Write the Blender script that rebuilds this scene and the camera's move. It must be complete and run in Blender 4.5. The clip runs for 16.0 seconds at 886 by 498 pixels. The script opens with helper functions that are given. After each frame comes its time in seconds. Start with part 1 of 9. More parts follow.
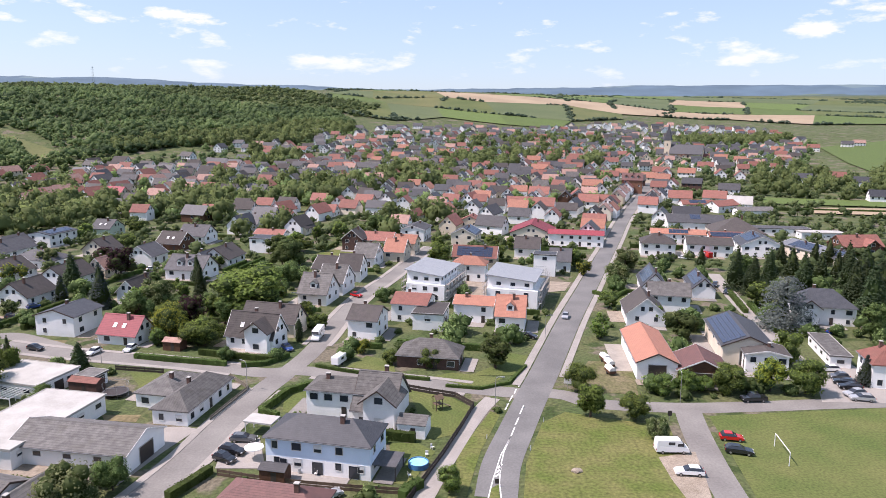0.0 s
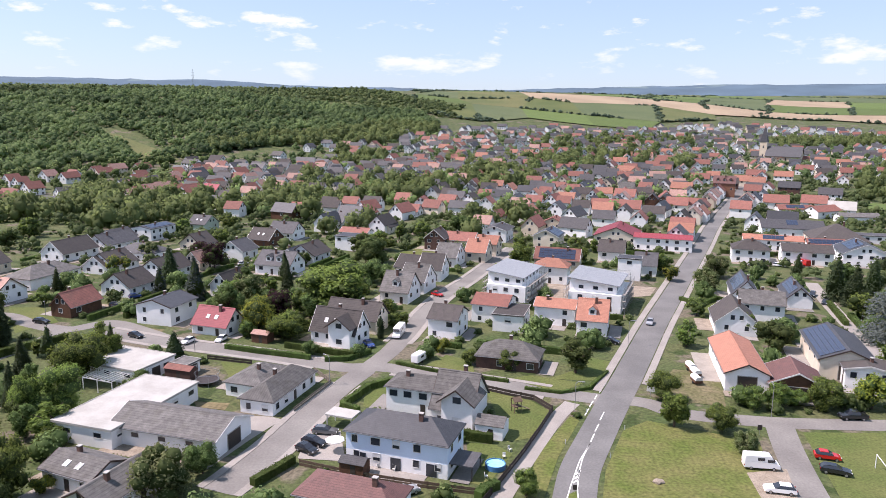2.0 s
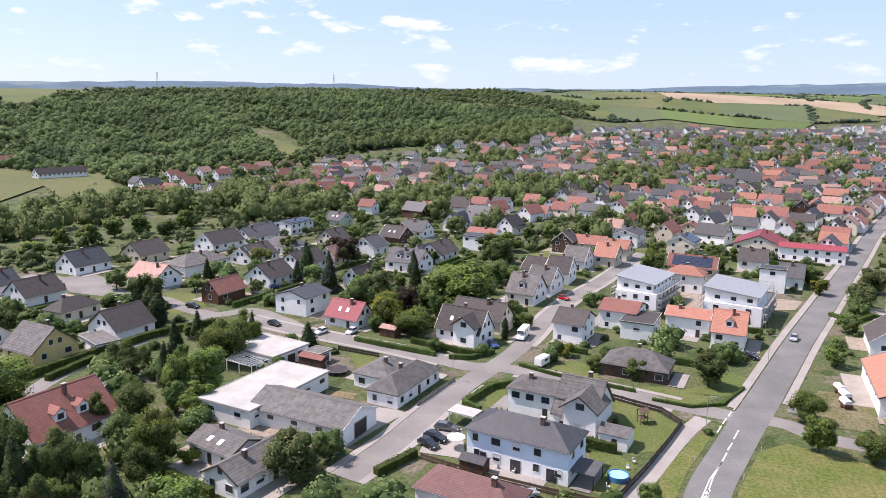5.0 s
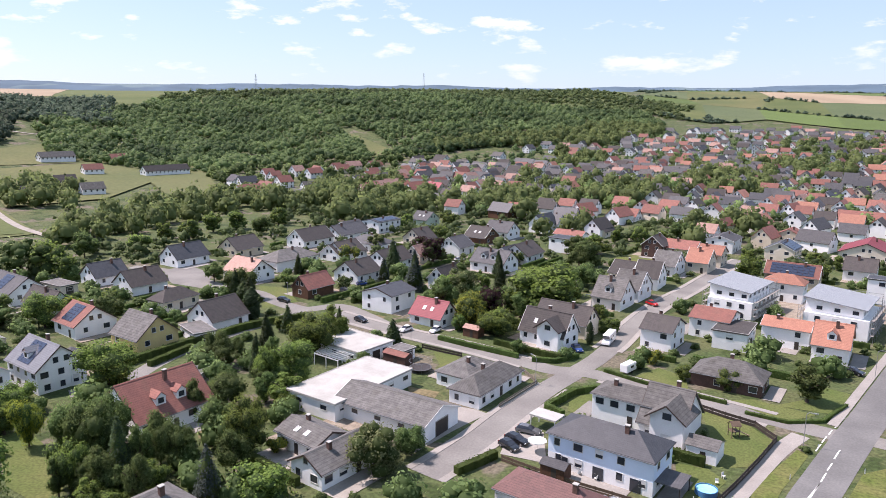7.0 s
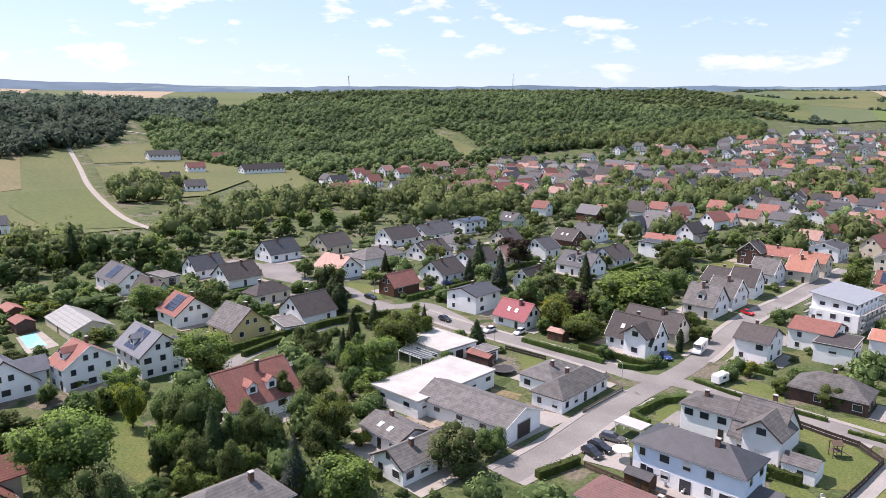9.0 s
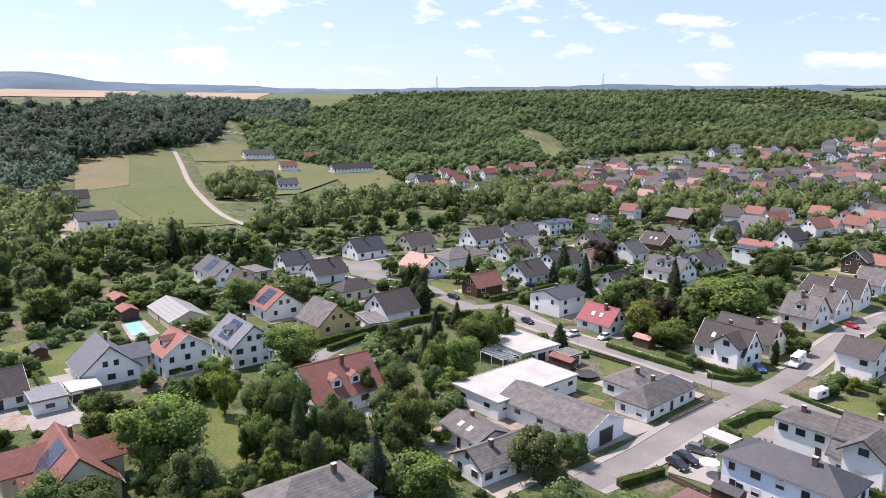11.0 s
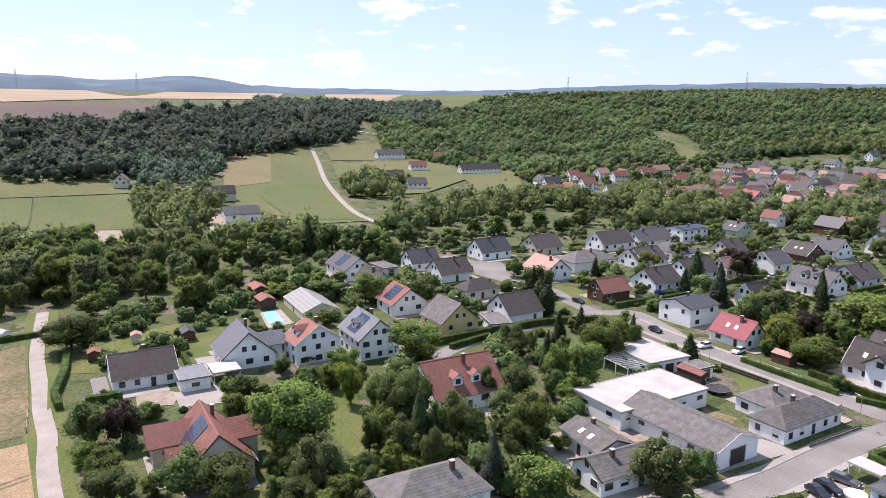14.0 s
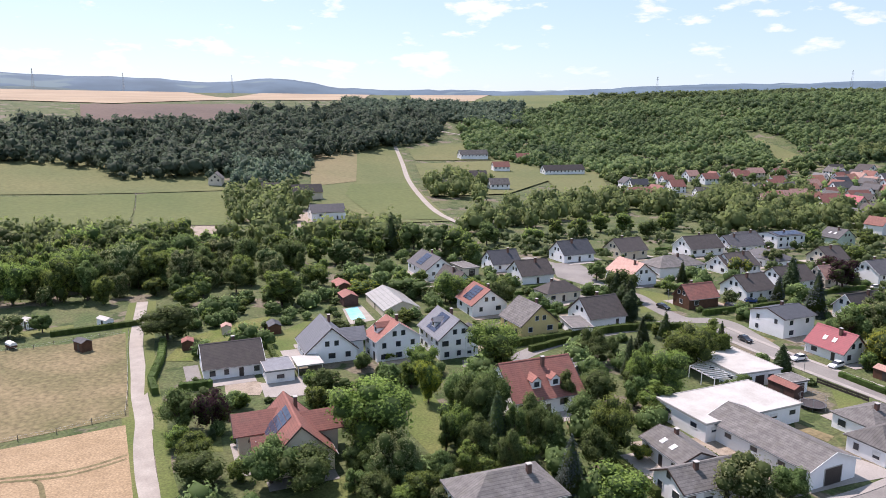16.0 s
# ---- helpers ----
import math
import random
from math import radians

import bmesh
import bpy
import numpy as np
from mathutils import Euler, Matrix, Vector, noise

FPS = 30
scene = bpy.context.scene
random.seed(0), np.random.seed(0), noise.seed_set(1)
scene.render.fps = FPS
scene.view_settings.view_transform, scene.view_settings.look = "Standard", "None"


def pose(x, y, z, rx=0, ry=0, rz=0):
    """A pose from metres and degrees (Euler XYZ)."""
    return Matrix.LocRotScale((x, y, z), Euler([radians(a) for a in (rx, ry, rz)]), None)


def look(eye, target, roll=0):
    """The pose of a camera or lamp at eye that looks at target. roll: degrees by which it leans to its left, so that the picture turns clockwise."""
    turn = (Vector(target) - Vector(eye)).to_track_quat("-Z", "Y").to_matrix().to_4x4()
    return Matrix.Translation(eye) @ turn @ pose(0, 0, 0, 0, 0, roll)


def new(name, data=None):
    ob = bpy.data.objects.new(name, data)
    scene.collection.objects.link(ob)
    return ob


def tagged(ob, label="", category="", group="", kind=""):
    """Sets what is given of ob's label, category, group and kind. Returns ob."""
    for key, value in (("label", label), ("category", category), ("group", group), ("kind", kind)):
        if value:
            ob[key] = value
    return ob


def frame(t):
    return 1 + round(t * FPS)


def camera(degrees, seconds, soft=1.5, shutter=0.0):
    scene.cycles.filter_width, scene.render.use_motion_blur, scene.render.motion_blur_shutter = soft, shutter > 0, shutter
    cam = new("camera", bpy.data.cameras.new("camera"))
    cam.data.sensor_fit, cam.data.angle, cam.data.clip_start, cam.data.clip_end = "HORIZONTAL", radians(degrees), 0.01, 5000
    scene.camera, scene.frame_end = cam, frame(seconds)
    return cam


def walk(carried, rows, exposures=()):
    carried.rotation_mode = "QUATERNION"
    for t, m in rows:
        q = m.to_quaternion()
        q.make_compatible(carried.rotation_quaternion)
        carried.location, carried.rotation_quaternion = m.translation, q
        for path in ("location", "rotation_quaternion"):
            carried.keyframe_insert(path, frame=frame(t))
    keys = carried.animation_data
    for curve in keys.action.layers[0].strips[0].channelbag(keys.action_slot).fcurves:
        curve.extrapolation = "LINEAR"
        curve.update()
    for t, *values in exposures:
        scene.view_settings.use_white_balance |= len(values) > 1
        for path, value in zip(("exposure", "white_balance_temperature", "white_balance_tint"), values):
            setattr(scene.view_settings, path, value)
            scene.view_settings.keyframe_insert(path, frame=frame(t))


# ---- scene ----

import itertools

# ---------- camera ----------
cam = camera(64.2, 16.0, soft=0.42)
EYE = (0.0, 0.0, 57.0)
TURNS = ((0, 0), (1, 3.42), (2, 6.73), (3, 10.13), (4, 13.65), (6.5, 22.47), (7.5, 25.96), (8.5, 29.49), (9, 31.28),
         (11.5, 39.91), (12.5, 43.35), (13.5, 46.78), (14.5, 50.19), (15.5, 53.52), (16, 55.17))
PATH = [(t, pose(*EYE, 79.3, 0, yaw) @ pose(0, 0, 0, 0, 0, 0.42)) for t, yaw in TURNS]
walk(cam, PATH, exposures=((0, 0.48, 6500, 28), (9, 0.57, 6500, 28), (16, 0.55, 6500, 28)))

# ---------- sky and sun ----------
SUN_AZ, SUN_EL = 96.0, 57.0   # degrees to the left of the first view, above the horizon
world = bpy.data.worlds.new("sky")
scene.world = world
world.use_nodes = True
wn, wl = world.node_tree.nodes, world.node_tree.links
wn.clear()
w_out = wn.new("ShaderNodeOutputWorld")
w_bg = wn.new("ShaderNodeBackground")
w_bg.inputs["Strength"].default_value = 0.15
w_sky = wn.new("ShaderNodeTexSky")
w_sky.sky_type = "NISHITA"
w_sky.sun_disc = False
w_sky.sun_elevation = radians(SUN_EL)
w_sky.sun_rotation = radians(-SUN_AZ)
w_sky.air_density, w_sky.dust_density, w_sky.ozone_density = 1.0, 0.7, 2.0
w_co = wn.new("ShaderNodeTexCoord")
w_sep = wn.new("ShaderNodeSeparateXYZ")
wl.new(w_co.outputs["Generated"], w_sep.inputs[0])


def wmath(op, a, b=None):
    n = wn.new("ShaderNodeMath")
    n.operation = op
    for i, v in enumerate((a, b)):
        if v is None:
            continue
        if isinstance(v, (int, float)):
            n.inputs[i].default_value = v
        else:
            wl.new(v, n.inputs[i])
    return n.outputs[0]


w_flat = wn.new("ShaderNodeCombineXYZ")   # clouds seen from far below: wider than high
wl.new(w_sep.outputs[0], w_flat.inputs[0])
wl.new(w_sep.outputs[1], w_flat.inputs[1])
wl.new(wmath("MULTIPLY", w_sep.outputs[2], 3.0), w_flat.inputs[2])
w_noise = wn.new("ShaderNodeTexNoise")
w_noise.inputs["Scale"].default_value = 12.0
w_noise.inputs["Detail"].default_value = 8
w_noise.inputs["Roughness"].default_value = 0.58
wl.new(w_flat.outputs[0], w_noise.inputs["Vector"])
w_ramp = wn.new("ShaderNodeValToRGB")
w_ramp.color_ramp.elements[0].position, w_ramp.color_ramp.elements[0].color = 0.555, (0, 0, 0, 1)
w_ramp.color_ramp.elements[1].position, w_ramp.color_ramp.elements[1].color = 0.67, (1, 1, 1, 1)
wl.new(w_noise.outputs[0], w_ramp.inputs[0])
w_mix = wn.new("ShaderNodeMixRGB")
w_mix.inputs[2].default_value = (5.6, 5.8, 6.0, 1)
wl.new(wmath("MULTIPLY", wmath("MULTIPLY", w_ramp.outputs[0], 0.85), wmath("MINIMUM", wmath("MULTIPLY", wmath("MAXIMUM", w_sep.outputs[2], 0.0), 9.0), 1.0)), w_mix.inputs[0])
w_haze = wn.new("ShaderNodeMixRGB")   # summer haze evens out the clear sky
w_haze.inputs[0].default_value = 0.6
w_haze.inputs[2].default_value = (2.15, 3.25, 4.1, 1)
wl.new(w_sky.outputs[0], w_haze.inputs[1])
wl.new(w_haze.outputs[0], w_mix.inputs[1])
wl.new(w_mix.outputs[0], w_bg.inputs[0])
wl.new(w_bg.outputs[0], w_out.inputs[0])

sun = new("sun", bpy.data.lights.new("sun", "SUN"))
sun.data.energy = 5.0
sun.data.angle = radians(0.6)
sun.data.color = (1.0, 0.94, 0.86)
_a, _e = radians(SUN_AZ), radians(SUN_EL)
sun.matrix_world = look((-math.sin(_a) * math.cos(_e) * 200, math.cos(_a) * math.cos(_e) * 200, math.sin(_e) * 200), (0, 0, 0))


# ---------- materials ----------
def shader(name, rough=0.8, metal=0.0, spec=0.3):
    m = bpy.data.materials.new(name)
    m.use_nodes = True
    b = m.node_tree.nodes["Principled BSDF"]
    b.inputs["Roughness"].default_value = rough
    b.inputs["Metallic"].default_value = metal
    b.inputs["Specular IOR Level"].default_value = spec
    return m, m.node_tree.nodes, m.node_tree.links, b


def mixed(nodes, links, fac, a, b, blend="MIX"):
    n = nodes.new("ShaderNodeMixRGB")
    n.blend_type = blend
    for i, v in enumerate((fac, a, b)):
        if isinstance(v, (int, float)):
            n.inputs[i].default_value = v
        elif isinstance(v, tuple):
            n.inputs[i].default_value = (*v, 1)
        else:
            links.new(v, n.inputs[i])
    return n.outputs[0]


def noise_of(nodes, links, scale, detail=4, coord="Object", lo=0.35, hi=0.65, stretch=None):
    co = nodes.new("ShaderNodeTexCoord")
    t = nodes.new("ShaderNodeTexNoise")
    t.inputs["Scale"].default_value = scale
    t.inputs["Detail"].default_value = detail
    src = co.outputs[coord]
    if stretch:
        mp = nodes.new("ShaderNodeMapping")
        mp.inputs["Scale"].default_value = stretch
        links.new(src, mp.inputs[0])
        src = mp.outputs[0]
    links.new(src, t.inputs["Vector"])
    r = nodes.new("ShaderNodeMapRange")
    r.inputs[1].default_value, r.inputs[2].default_value = lo, hi
    links.new(t.outputs[0], r.inputs[0])
    return r.outputs[0]


def bump(nodes, links, b, height, strength=0.4, dist=0.05):
    n = nodes.new("ShaderNodeBump")
    n.inputs["Strength"].default_value = strength
    n.inputs["Distance"].default_value = dist
    links.new(height, n.inputs["Height"])
    links.new(n.outputs[0], b.inputs["Normal"])


def two_tone(name, a, b_, scale, fine, fine_amount=0.3, rough=0.85, metal=0.0, spec=0.25, stretch=None, vary=0.0, relief=0.3):
    """Two colours in patches, with a fine grain over them."""
    m, n, l, b = shader(name, rough, metal, spec)
    base = mixed(n, l, noise_of(n, l, scale, 5, stretch=stretch), a, b_)
    grain = noise_of(n, l, fine, 3, lo=0.25, hi=0.75)
    dark = mixed(n, l, fine_amount, (1, 1, 1), grain, "MIX")
    col = mixed(n, l, 1.0, base, dark, "MULTIPLY")
    if vary:
        oi = n.new("ShaderNodeObjectInfo")
        hs = n.new("ShaderNodeHueSaturation")
        mr = n.new("ShaderNodeMapRange")
        mr.inputs[3].default_value, mr.inputs[4].default_value = 1 - vary, 1 + vary
        l.new(oi.outputs["Random"], mr.inputs[0])
        l.new(mr.outputs[0], hs.inputs["Value"])
        l.new(col, hs.inputs["Color"])
        col = hs.outputs[0]
    l.new(col, b.inputs["Base Color"])
    bump(n, l, b, grain, relief)
    return m


def tiles(name, a, b_, rough=0.75, pitch=0.34, vary=0.18, moss=(0.10, 0.10, 0.07), moss_amount=0.25, seam=False):
    """Roof covering in courses along the ridge, with lichen and per-roof variation."""
    m, n, l, b = shader(name, rough, 0.0, 0.3)
    co = n.new("ShaderNodeTexCoord")
    sep = n.new("ShaderNodeSeparateXYZ")
    l.new(co.outputs["Object"], sep.inputs[0])

    def saw(axis, size):
        d = n.new("ShaderNodeMath")
        d.operation = "DIVIDE"
        d.inputs[1].default_value = size
        l.new(sep.outputs[axis], d.inputs[0])
        f = n.new("ShaderNodeMath")
        f.operation = "FRACT"
        l.new(d.outputs[0], f.inputs[0])
        return f.outputs[0]
    rows, cols = saw(1, pitch), saw(0, 0.45 if seam else 0.3)
    prod = n.new("ShaderNodeMath")
    prod.operation = "MULTIPLY"
    l.new(cols if seam else rows, prod.inputs[0])
    prod.inputs[1].default_value = 1.0
    ramp = n.new("ShaderNodeValToRGB")
    ramp.color_ramp.elements[0].position, ramp.color_ramp.elements[0].color = 0.0, (0.45, 0.45, 0.45, 1)
    ramp.color_ramp.elements[1].position, ramp.color_ramp.elements[1].color = 0.22, (1, 1, 1, 1)
    l.new(prod.outputs[0], ramp.inputs[0])
    base = mixed(n, l, noise_of(n, l, 0.9, 6), a, b_)
    base = mixed(n, l, noise_of(n, l, 7.0, 2, lo=0.3, hi=0.7), base, mixed(n, l, 0.35, base, (0.02, 0.02, 0.02)))
    mossy = noise_of(n, l, 0.5, 8, lo=0.52, hi=0.75)
    mm = n.new("ShaderNodeMath")
    mm.operation = "MULTIPLY"
    mm.inputs[1].default_value = moss_amount
    l.new(mossy, mm.inputs[0])
    base = mixed(n, l, mm.outputs[0], base, moss)
    col = mixed(n, l, 0.8, base, ramp.outputs[0], "MULTIPLY")
    oi = n.new("ShaderNodeObjectInfo")
    hs = n.new("ShaderNodeHueSaturation")
    mr = n.new("ShaderNodeMapRange")
    mr.inputs[3].default_value, mr.inputs[4].default_value = 1 - vary, 1 + vary
    l.new(oi.outputs["Random"], mr.inputs[0])
    l.new(mr.outputs[0], hs.inputs["Value"])
    l.new(col, hs.inputs["Color"])
    l.new(hs.outputs[0], b.inputs["Base Color"])
    bump(n, l, b, ramp.outputs[0], 0.6, 0.04)
    return m


def foliage(name, a, b_, c, vary=0.25, clump=0.02, weight=0.42):
    m, n, l, b = shader(name, 0.7, 0.0, 0.2)
    g = n.new("ShaderNodeNewGeometry")
    ramp = n.new("ShaderNodeValToRGB")
    e = ramp.color_ramp.elements
    e[0].position, e[0].color = 0.0, (*a, 1)
    e[1].position, e[1].color = 1.0, (*c, 1)
    k = e.new(0.55)
    k.color = (*b_, 1)
    l.new(g.outputs["Random Per Island"], ramp.inputs[0])
    oi = n.new("ShaderNodeObjectInfo")
    hs = n.new("ShaderNodeHueSaturation")
    for lo, hi, sock in ((1 - vary, 1 + vary, "Value"), (0.485, 0.515, "Hue")):
        mr = n.new("ShaderNodeMapRange")
        mr.inputs[3].default_value, mr.inputs[4].default_value = lo, hi
        l.new(oi.outputs["Random"], mr.inputs[0])
        l.new(mr.outputs[0], hs.inputs[sock])
    patch = noise_of(n, l, clump, 5, lo=0.3, hi=0.7)
    col = mixed(n, l, weight, ramp.outputs[0], mixed(n, l, patch, tuple(v * 0.7 for v in a), c))
    l.new(col, hs.inputs["Color"])
    l.new(hs.outputs[0], b.inputs["Base Color"])
    thin = n.new("ShaderNodeBsdfTranslucent")   # light passing through the leaves
    l.new(hs.outputs[0], thin.inputs["Color"])
    both = n.new("ShaderNodeMixShader")
    both.inputs[0].default_value = 0.58
    l.new(b.outputs[0], both.inputs[1])
    l.new(thin.outputs[0], both.inputs[2])
    l.new(both.outputs[0], n["Material Output"].inputs["Surface"])
    return m


def plain(name, col, rough=0.6, metal=0.0, spec=0.4, grain=0.15):
    return two_tone(name, col, tuple(v * 0.86 for v in col), 1.3, 9.0, grain, rough, metal, spec)


ROOF = {
    "K": tiles("anthracite_tiles", (0.05, 0.054, 0.062), (0.068, 0.072, 0.08), 0.55, moss_amount=0.05),
    "G": tiles("grey_tiles", (0.10, 0.10, 0.105), (0.075, 0.075, 0.08), 0.7, moss_amount=0.15),
    "B": tiles("weathered_brown_tiles", (0.085, 0.074, 0.069), (0.066, 0.059, 0.056), 0.8),
    "R": tiles("red_clay_tiles", (0.31, 0.128, 0.098), (0.25, 0.105, 0.083), 0.75),
    "O": tiles("orange_clay_tiles", (0.45, 0.205, 0.138), (0.38, 0.17, 0.118), 0.75, moss_amount=0.1),
    "P": tiles("pale_salmon_tiles", (0.47, 0.29, 0.235), (0.39, 0.235, 0.19), 0.75, moss_amount=0.1),
    "M": tiles("mauve_brown_tiles", (0.185, 0.095, 0.085), (0.145, 0.078, 0.072), 0.75, moss_amount=0.1),
    "N": tiles("new_red_tiles", (0.31, 0.058, 0.07), (0.27, 0.05, 0.062), 0.6, moss_amount=0.0),
    "S": tiles("pale_fibre_cement", (0.175, 0.168, 0.158), (0.115, 0.11, 0.105), 0.85, 0.5, moss=(0.09, 0.085, 0.07), moss_amount=0.6),
    "W": two_tone("white_roof_membrane", (0.46, 0.45, 0.42), (0.37, 0.36, 0.33), 0.25, 3.0, 0.15, 0.7),
    "Z": tiles("zinc_sheet_roof", (0.33, 0.355, 0.37), (0.29, 0.31, 0.33), 0.5, seam=True, moss_amount=0.0, vary=0.03),
    "L": tiles("pale_slate_tiles", (0.195, 0.208, 0.228), (0.16, 0.172, 0.19), 0.6, moss_amount=0.08),
    "A": tiles("faded_orange_tiles", (0.43, 0.20, 0.135), (0.36, 0.165, 0.115), 0.75, moss_amount=0.15),
    "T": tiles("translucent_greenhouse_sheet", (0.30, 0.30, 0.28), (0.24, 0.245, 0.23), 0.5, 1.2, moss_amount=0.2),
}
ROOF_WORD = {"K": "anthracite tiled", "G": "grey tiled", "B": "weathered brown tiled", "R": "red tiled", "O": "orange tiled",
             "P": "pale salmon tiled", "M": "red-brown tiled", "N": "bright red tiled", "S": "lichened pale grey", "W": "flat white", "Z": "grey metal", "L": "pale slate-grey", "A": "faded orange tiled", "T": "pale sheet"}
WALL = {
    "w": two_tone("white_render", (0.86, 0.86, 0.85), (0.80, 0.80, 0.79), 0.4, 6.0, 0.08, 0.9, vary=0.05),
    "y": two_tone("yellow_render", (0.62, 0.50, 0.22), (0.56, 0.44, 0.2), 0.4, 6.0, 0.1, 0.9),
    "b": two_tone("beige_render", (0.62, 0.54, 0.42), (0.55, 0.47, 0.36), 0.4, 6.0, 0.1, 0.9, vary=0.1),
    "c": two_tone("cream_render", (0.74, 0.66, 0.54), (0.66, 0.58, 0.47), 0.4, 6.0, 0.1, 0.9, vary=0.1),
    "g": two_tone("pale_green_render", (0.55, 0.65, 0.55), (0.5, 0.6, 0.5), 0.4, 6.0, 0.1, 0.9),
    "n": two_tone("dark_timber_cladding", (0.15, 0.075, 0.045), (0.11, 0.055, 0.035), 1.0, 8.0, 0.4, 0.8),
    "k": two_tone("red_brown_brick", (0.125, 0.072, 0.058), (0.095, 0.056, 0.047), 1.0, 7.0, 0.35, 0.9),
    "q": two_tone("orange_brick", (0.30, 0.15, 0.095), (0.24, 0.12, 0.078), 1.0, 7.0, 0.35, 0.9),
    "l": two_tone("pale_blue_render", (0.66, 0.76, 0.88), (0.62, 0.72, 0.84), 0.4, 6.0, 0.06, 0.9),
}
WALL_WORD = {"w": "white rendered", "y": "yellow rendered", "b": "beige rendered", "c": "cream rendered", "g": "pale green rendered",
             "n": "dark timber-clad", "k": "dark brown brick", "q": "orange brick", "l": "pale blue rendered"}
GLASS, _n, _l, _b = shader("window_glass", 0.06, 0.0, 0.6)
_b.inputs["Base Color"].default_value = (0.03, 0.035, 0.045, 1)
FRAME = plain("white_plastic_frame", (0.72, 0.72, 0.70), 0.4)
VERGE = plain("brown_verge_paint", (0.065, 0.045, 0.036), 0.6)
ZINC = plain("zinc_gutter", (0.30, 0.31, 0.32), 0.45, 0.5)
DARKDOOR = plain("dark_door", (0.05, 0.04, 0.035), 0.5)
CHIMNEY = plain("chimney_brick", (0.16, 0.09, 0.07), 0.9, grain=0.4)
SOLAR, _n, _l, _b = shader("solar_cells", 0.15, 0.0, 0.6)
_l.new(mixed(_n, _l, noise_of(_n, _l, 1.5, 3), (0.024, 0.034, 0.06), (0.034, 0.047, 0.08)), _b.inputs["Base Color"])
ALU = plain("aluminium_rail", (0.5, 0.5, 0.5), 0.35, 0.8)
ASPHALT = two_tone("worn_asphalt", (0.20, 0.198, 0.19), (0.146, 0.145, 0.14), 0.09, 2.5, 0.25, 0.9)
ASPHALT_OLD = two_tone("side_road_asphalt", (0.245, 0.235, 0.215), (0.19, 0.18, 0.167), 0.12, 2.5, 0.25, 0.9)
PAVING = two_tone("concrete_paving", (0.345, 0.322, 0.292), (0.29, 0.27, 0.246), 0.15, 4.0, 0.25, 0.9)
KERB = plain("kerb_concrete", (0.42, 0.41, 0.38), 0.9)
PAINT = plain("road_paint", (0.75, 0.75, 0.72), 0.7)
TRACK = two_tone("farm_track_concrete", (0.36, 0.33, 0.285), (0.29, 0.262, 0.228), 0.3, 3.0, 0.2, 0.9)
GRAVEL = two_tone("pale_gravel", (0.40, 0.34, 0.27), (0.3, 0.25, 0.19), 0.5, 5.0, 0.5, 0.95)
LAWN = two_tone("mown_lawn", (0.102, 0.142, 0.036), (0.155, 0.170, 0.056), 0.09, 2.2, 0.5, 0.95, relief=0.8)
ROUGHGRASS = two_tone("rough_meadow", (0.120, 0.160, 0.034), (0.195, 0.192, 0.068), 0.16, 1.7, 0.6, 0.95, relief=1.0)
DRYGRASS = two_tone("dry_pasture", (0.255, 0.205, 0.112), (0.165, 0.150, 0.070), 0.075, 0.9, 0.6, 0.95, stretch=(1, 1, 1), relief=1.0)
WHEAT = two_tone("ripe_wheat", (0.40, 0.295, 0.178), (0.335, 0.242, 0.142), 0.25, 2.5, 0.5, 0.95, relief=1.0)
STUBBLE = two_tone("stubble_field", (0.36, 0.285, 0.19), (0.29, 0.225, 0.15), 0.01, 0.3, 0.2, 0.95)
MEADOW = two_tone("hay_meadow", (0.104, 0.126, 0.046), (0.148, 0.150, 0.060), 0.012, 0.4, 0.3, 0.95)
GREENFIELD = two_tone("green_field", (0.090, 0.118, 0.038), (0.122, 0.140, 0.048), 0.012, 0.4, 0.3, 0.95)
PLOUGHED = two_tone("ploughed_field", (0.13, 0.095, 0.075), (0.105, 0.08, 0.065), 0.01, 0.3, 0.3, 0.95)
DRYLAWN = two_tone("dry_rough_grass", (0.125, 0.135, 0.048), (0.235, 0.20, 0.115), 0.22, 1.7, 0.6, 0.95, relief=1.0)
DRYMEADOW = two_tone("dry_hay_meadow", (0.19, 0.165, 0.085), (0.155, 0.15, 0.07), 0.02, 0.4, 0.3, 0.95)
UPLAND = two_tone("upland_meadow", (0.085, 0.118, 0.052), (0.112, 0.140, 0.062), 0.008, 0.3, 0.3, 0.95)
VINE = tiles("vine_rows", (0.085, 0.135, 0.03), (0.115, 0.165, 0.04), 0.95, 4.0, vary=0.12, moss_amount=0.0)
GROUND, _n, _l, _b = shader("garden_ground", 0.95)
_c = mixed(_n, _l, noise_of(_n, _l, 0.10, 5), (0.082, 0.122, 0.038), (0.138, 0.150, 0.062))
_c = mixed(_n, _l, noise_of(_n, _l, 0.06, 4, lo=0.57, hi=0.60), _c, (0.195, 0.17, 0.12))
_c = mixed(_n, _l, noise_of(_n, _l, 0.16, 4, lo=0.55, hi=0.62), _c, (0.055, 0.085, 0.022))
_g = noise_of(_n, _l, 1.3, 5, lo=0.25, hi=0.75)
_l.new(mixed(_n, _l, 0.65, _c, _g, "MULTIPLY"), _b.inputs["Base Color"])
bump(_n, _l, _b, _g, 0.9, 0.15)
BARK = plain("bark", (0.10, 0.075, 0.055), 0.95, grain=0.5)
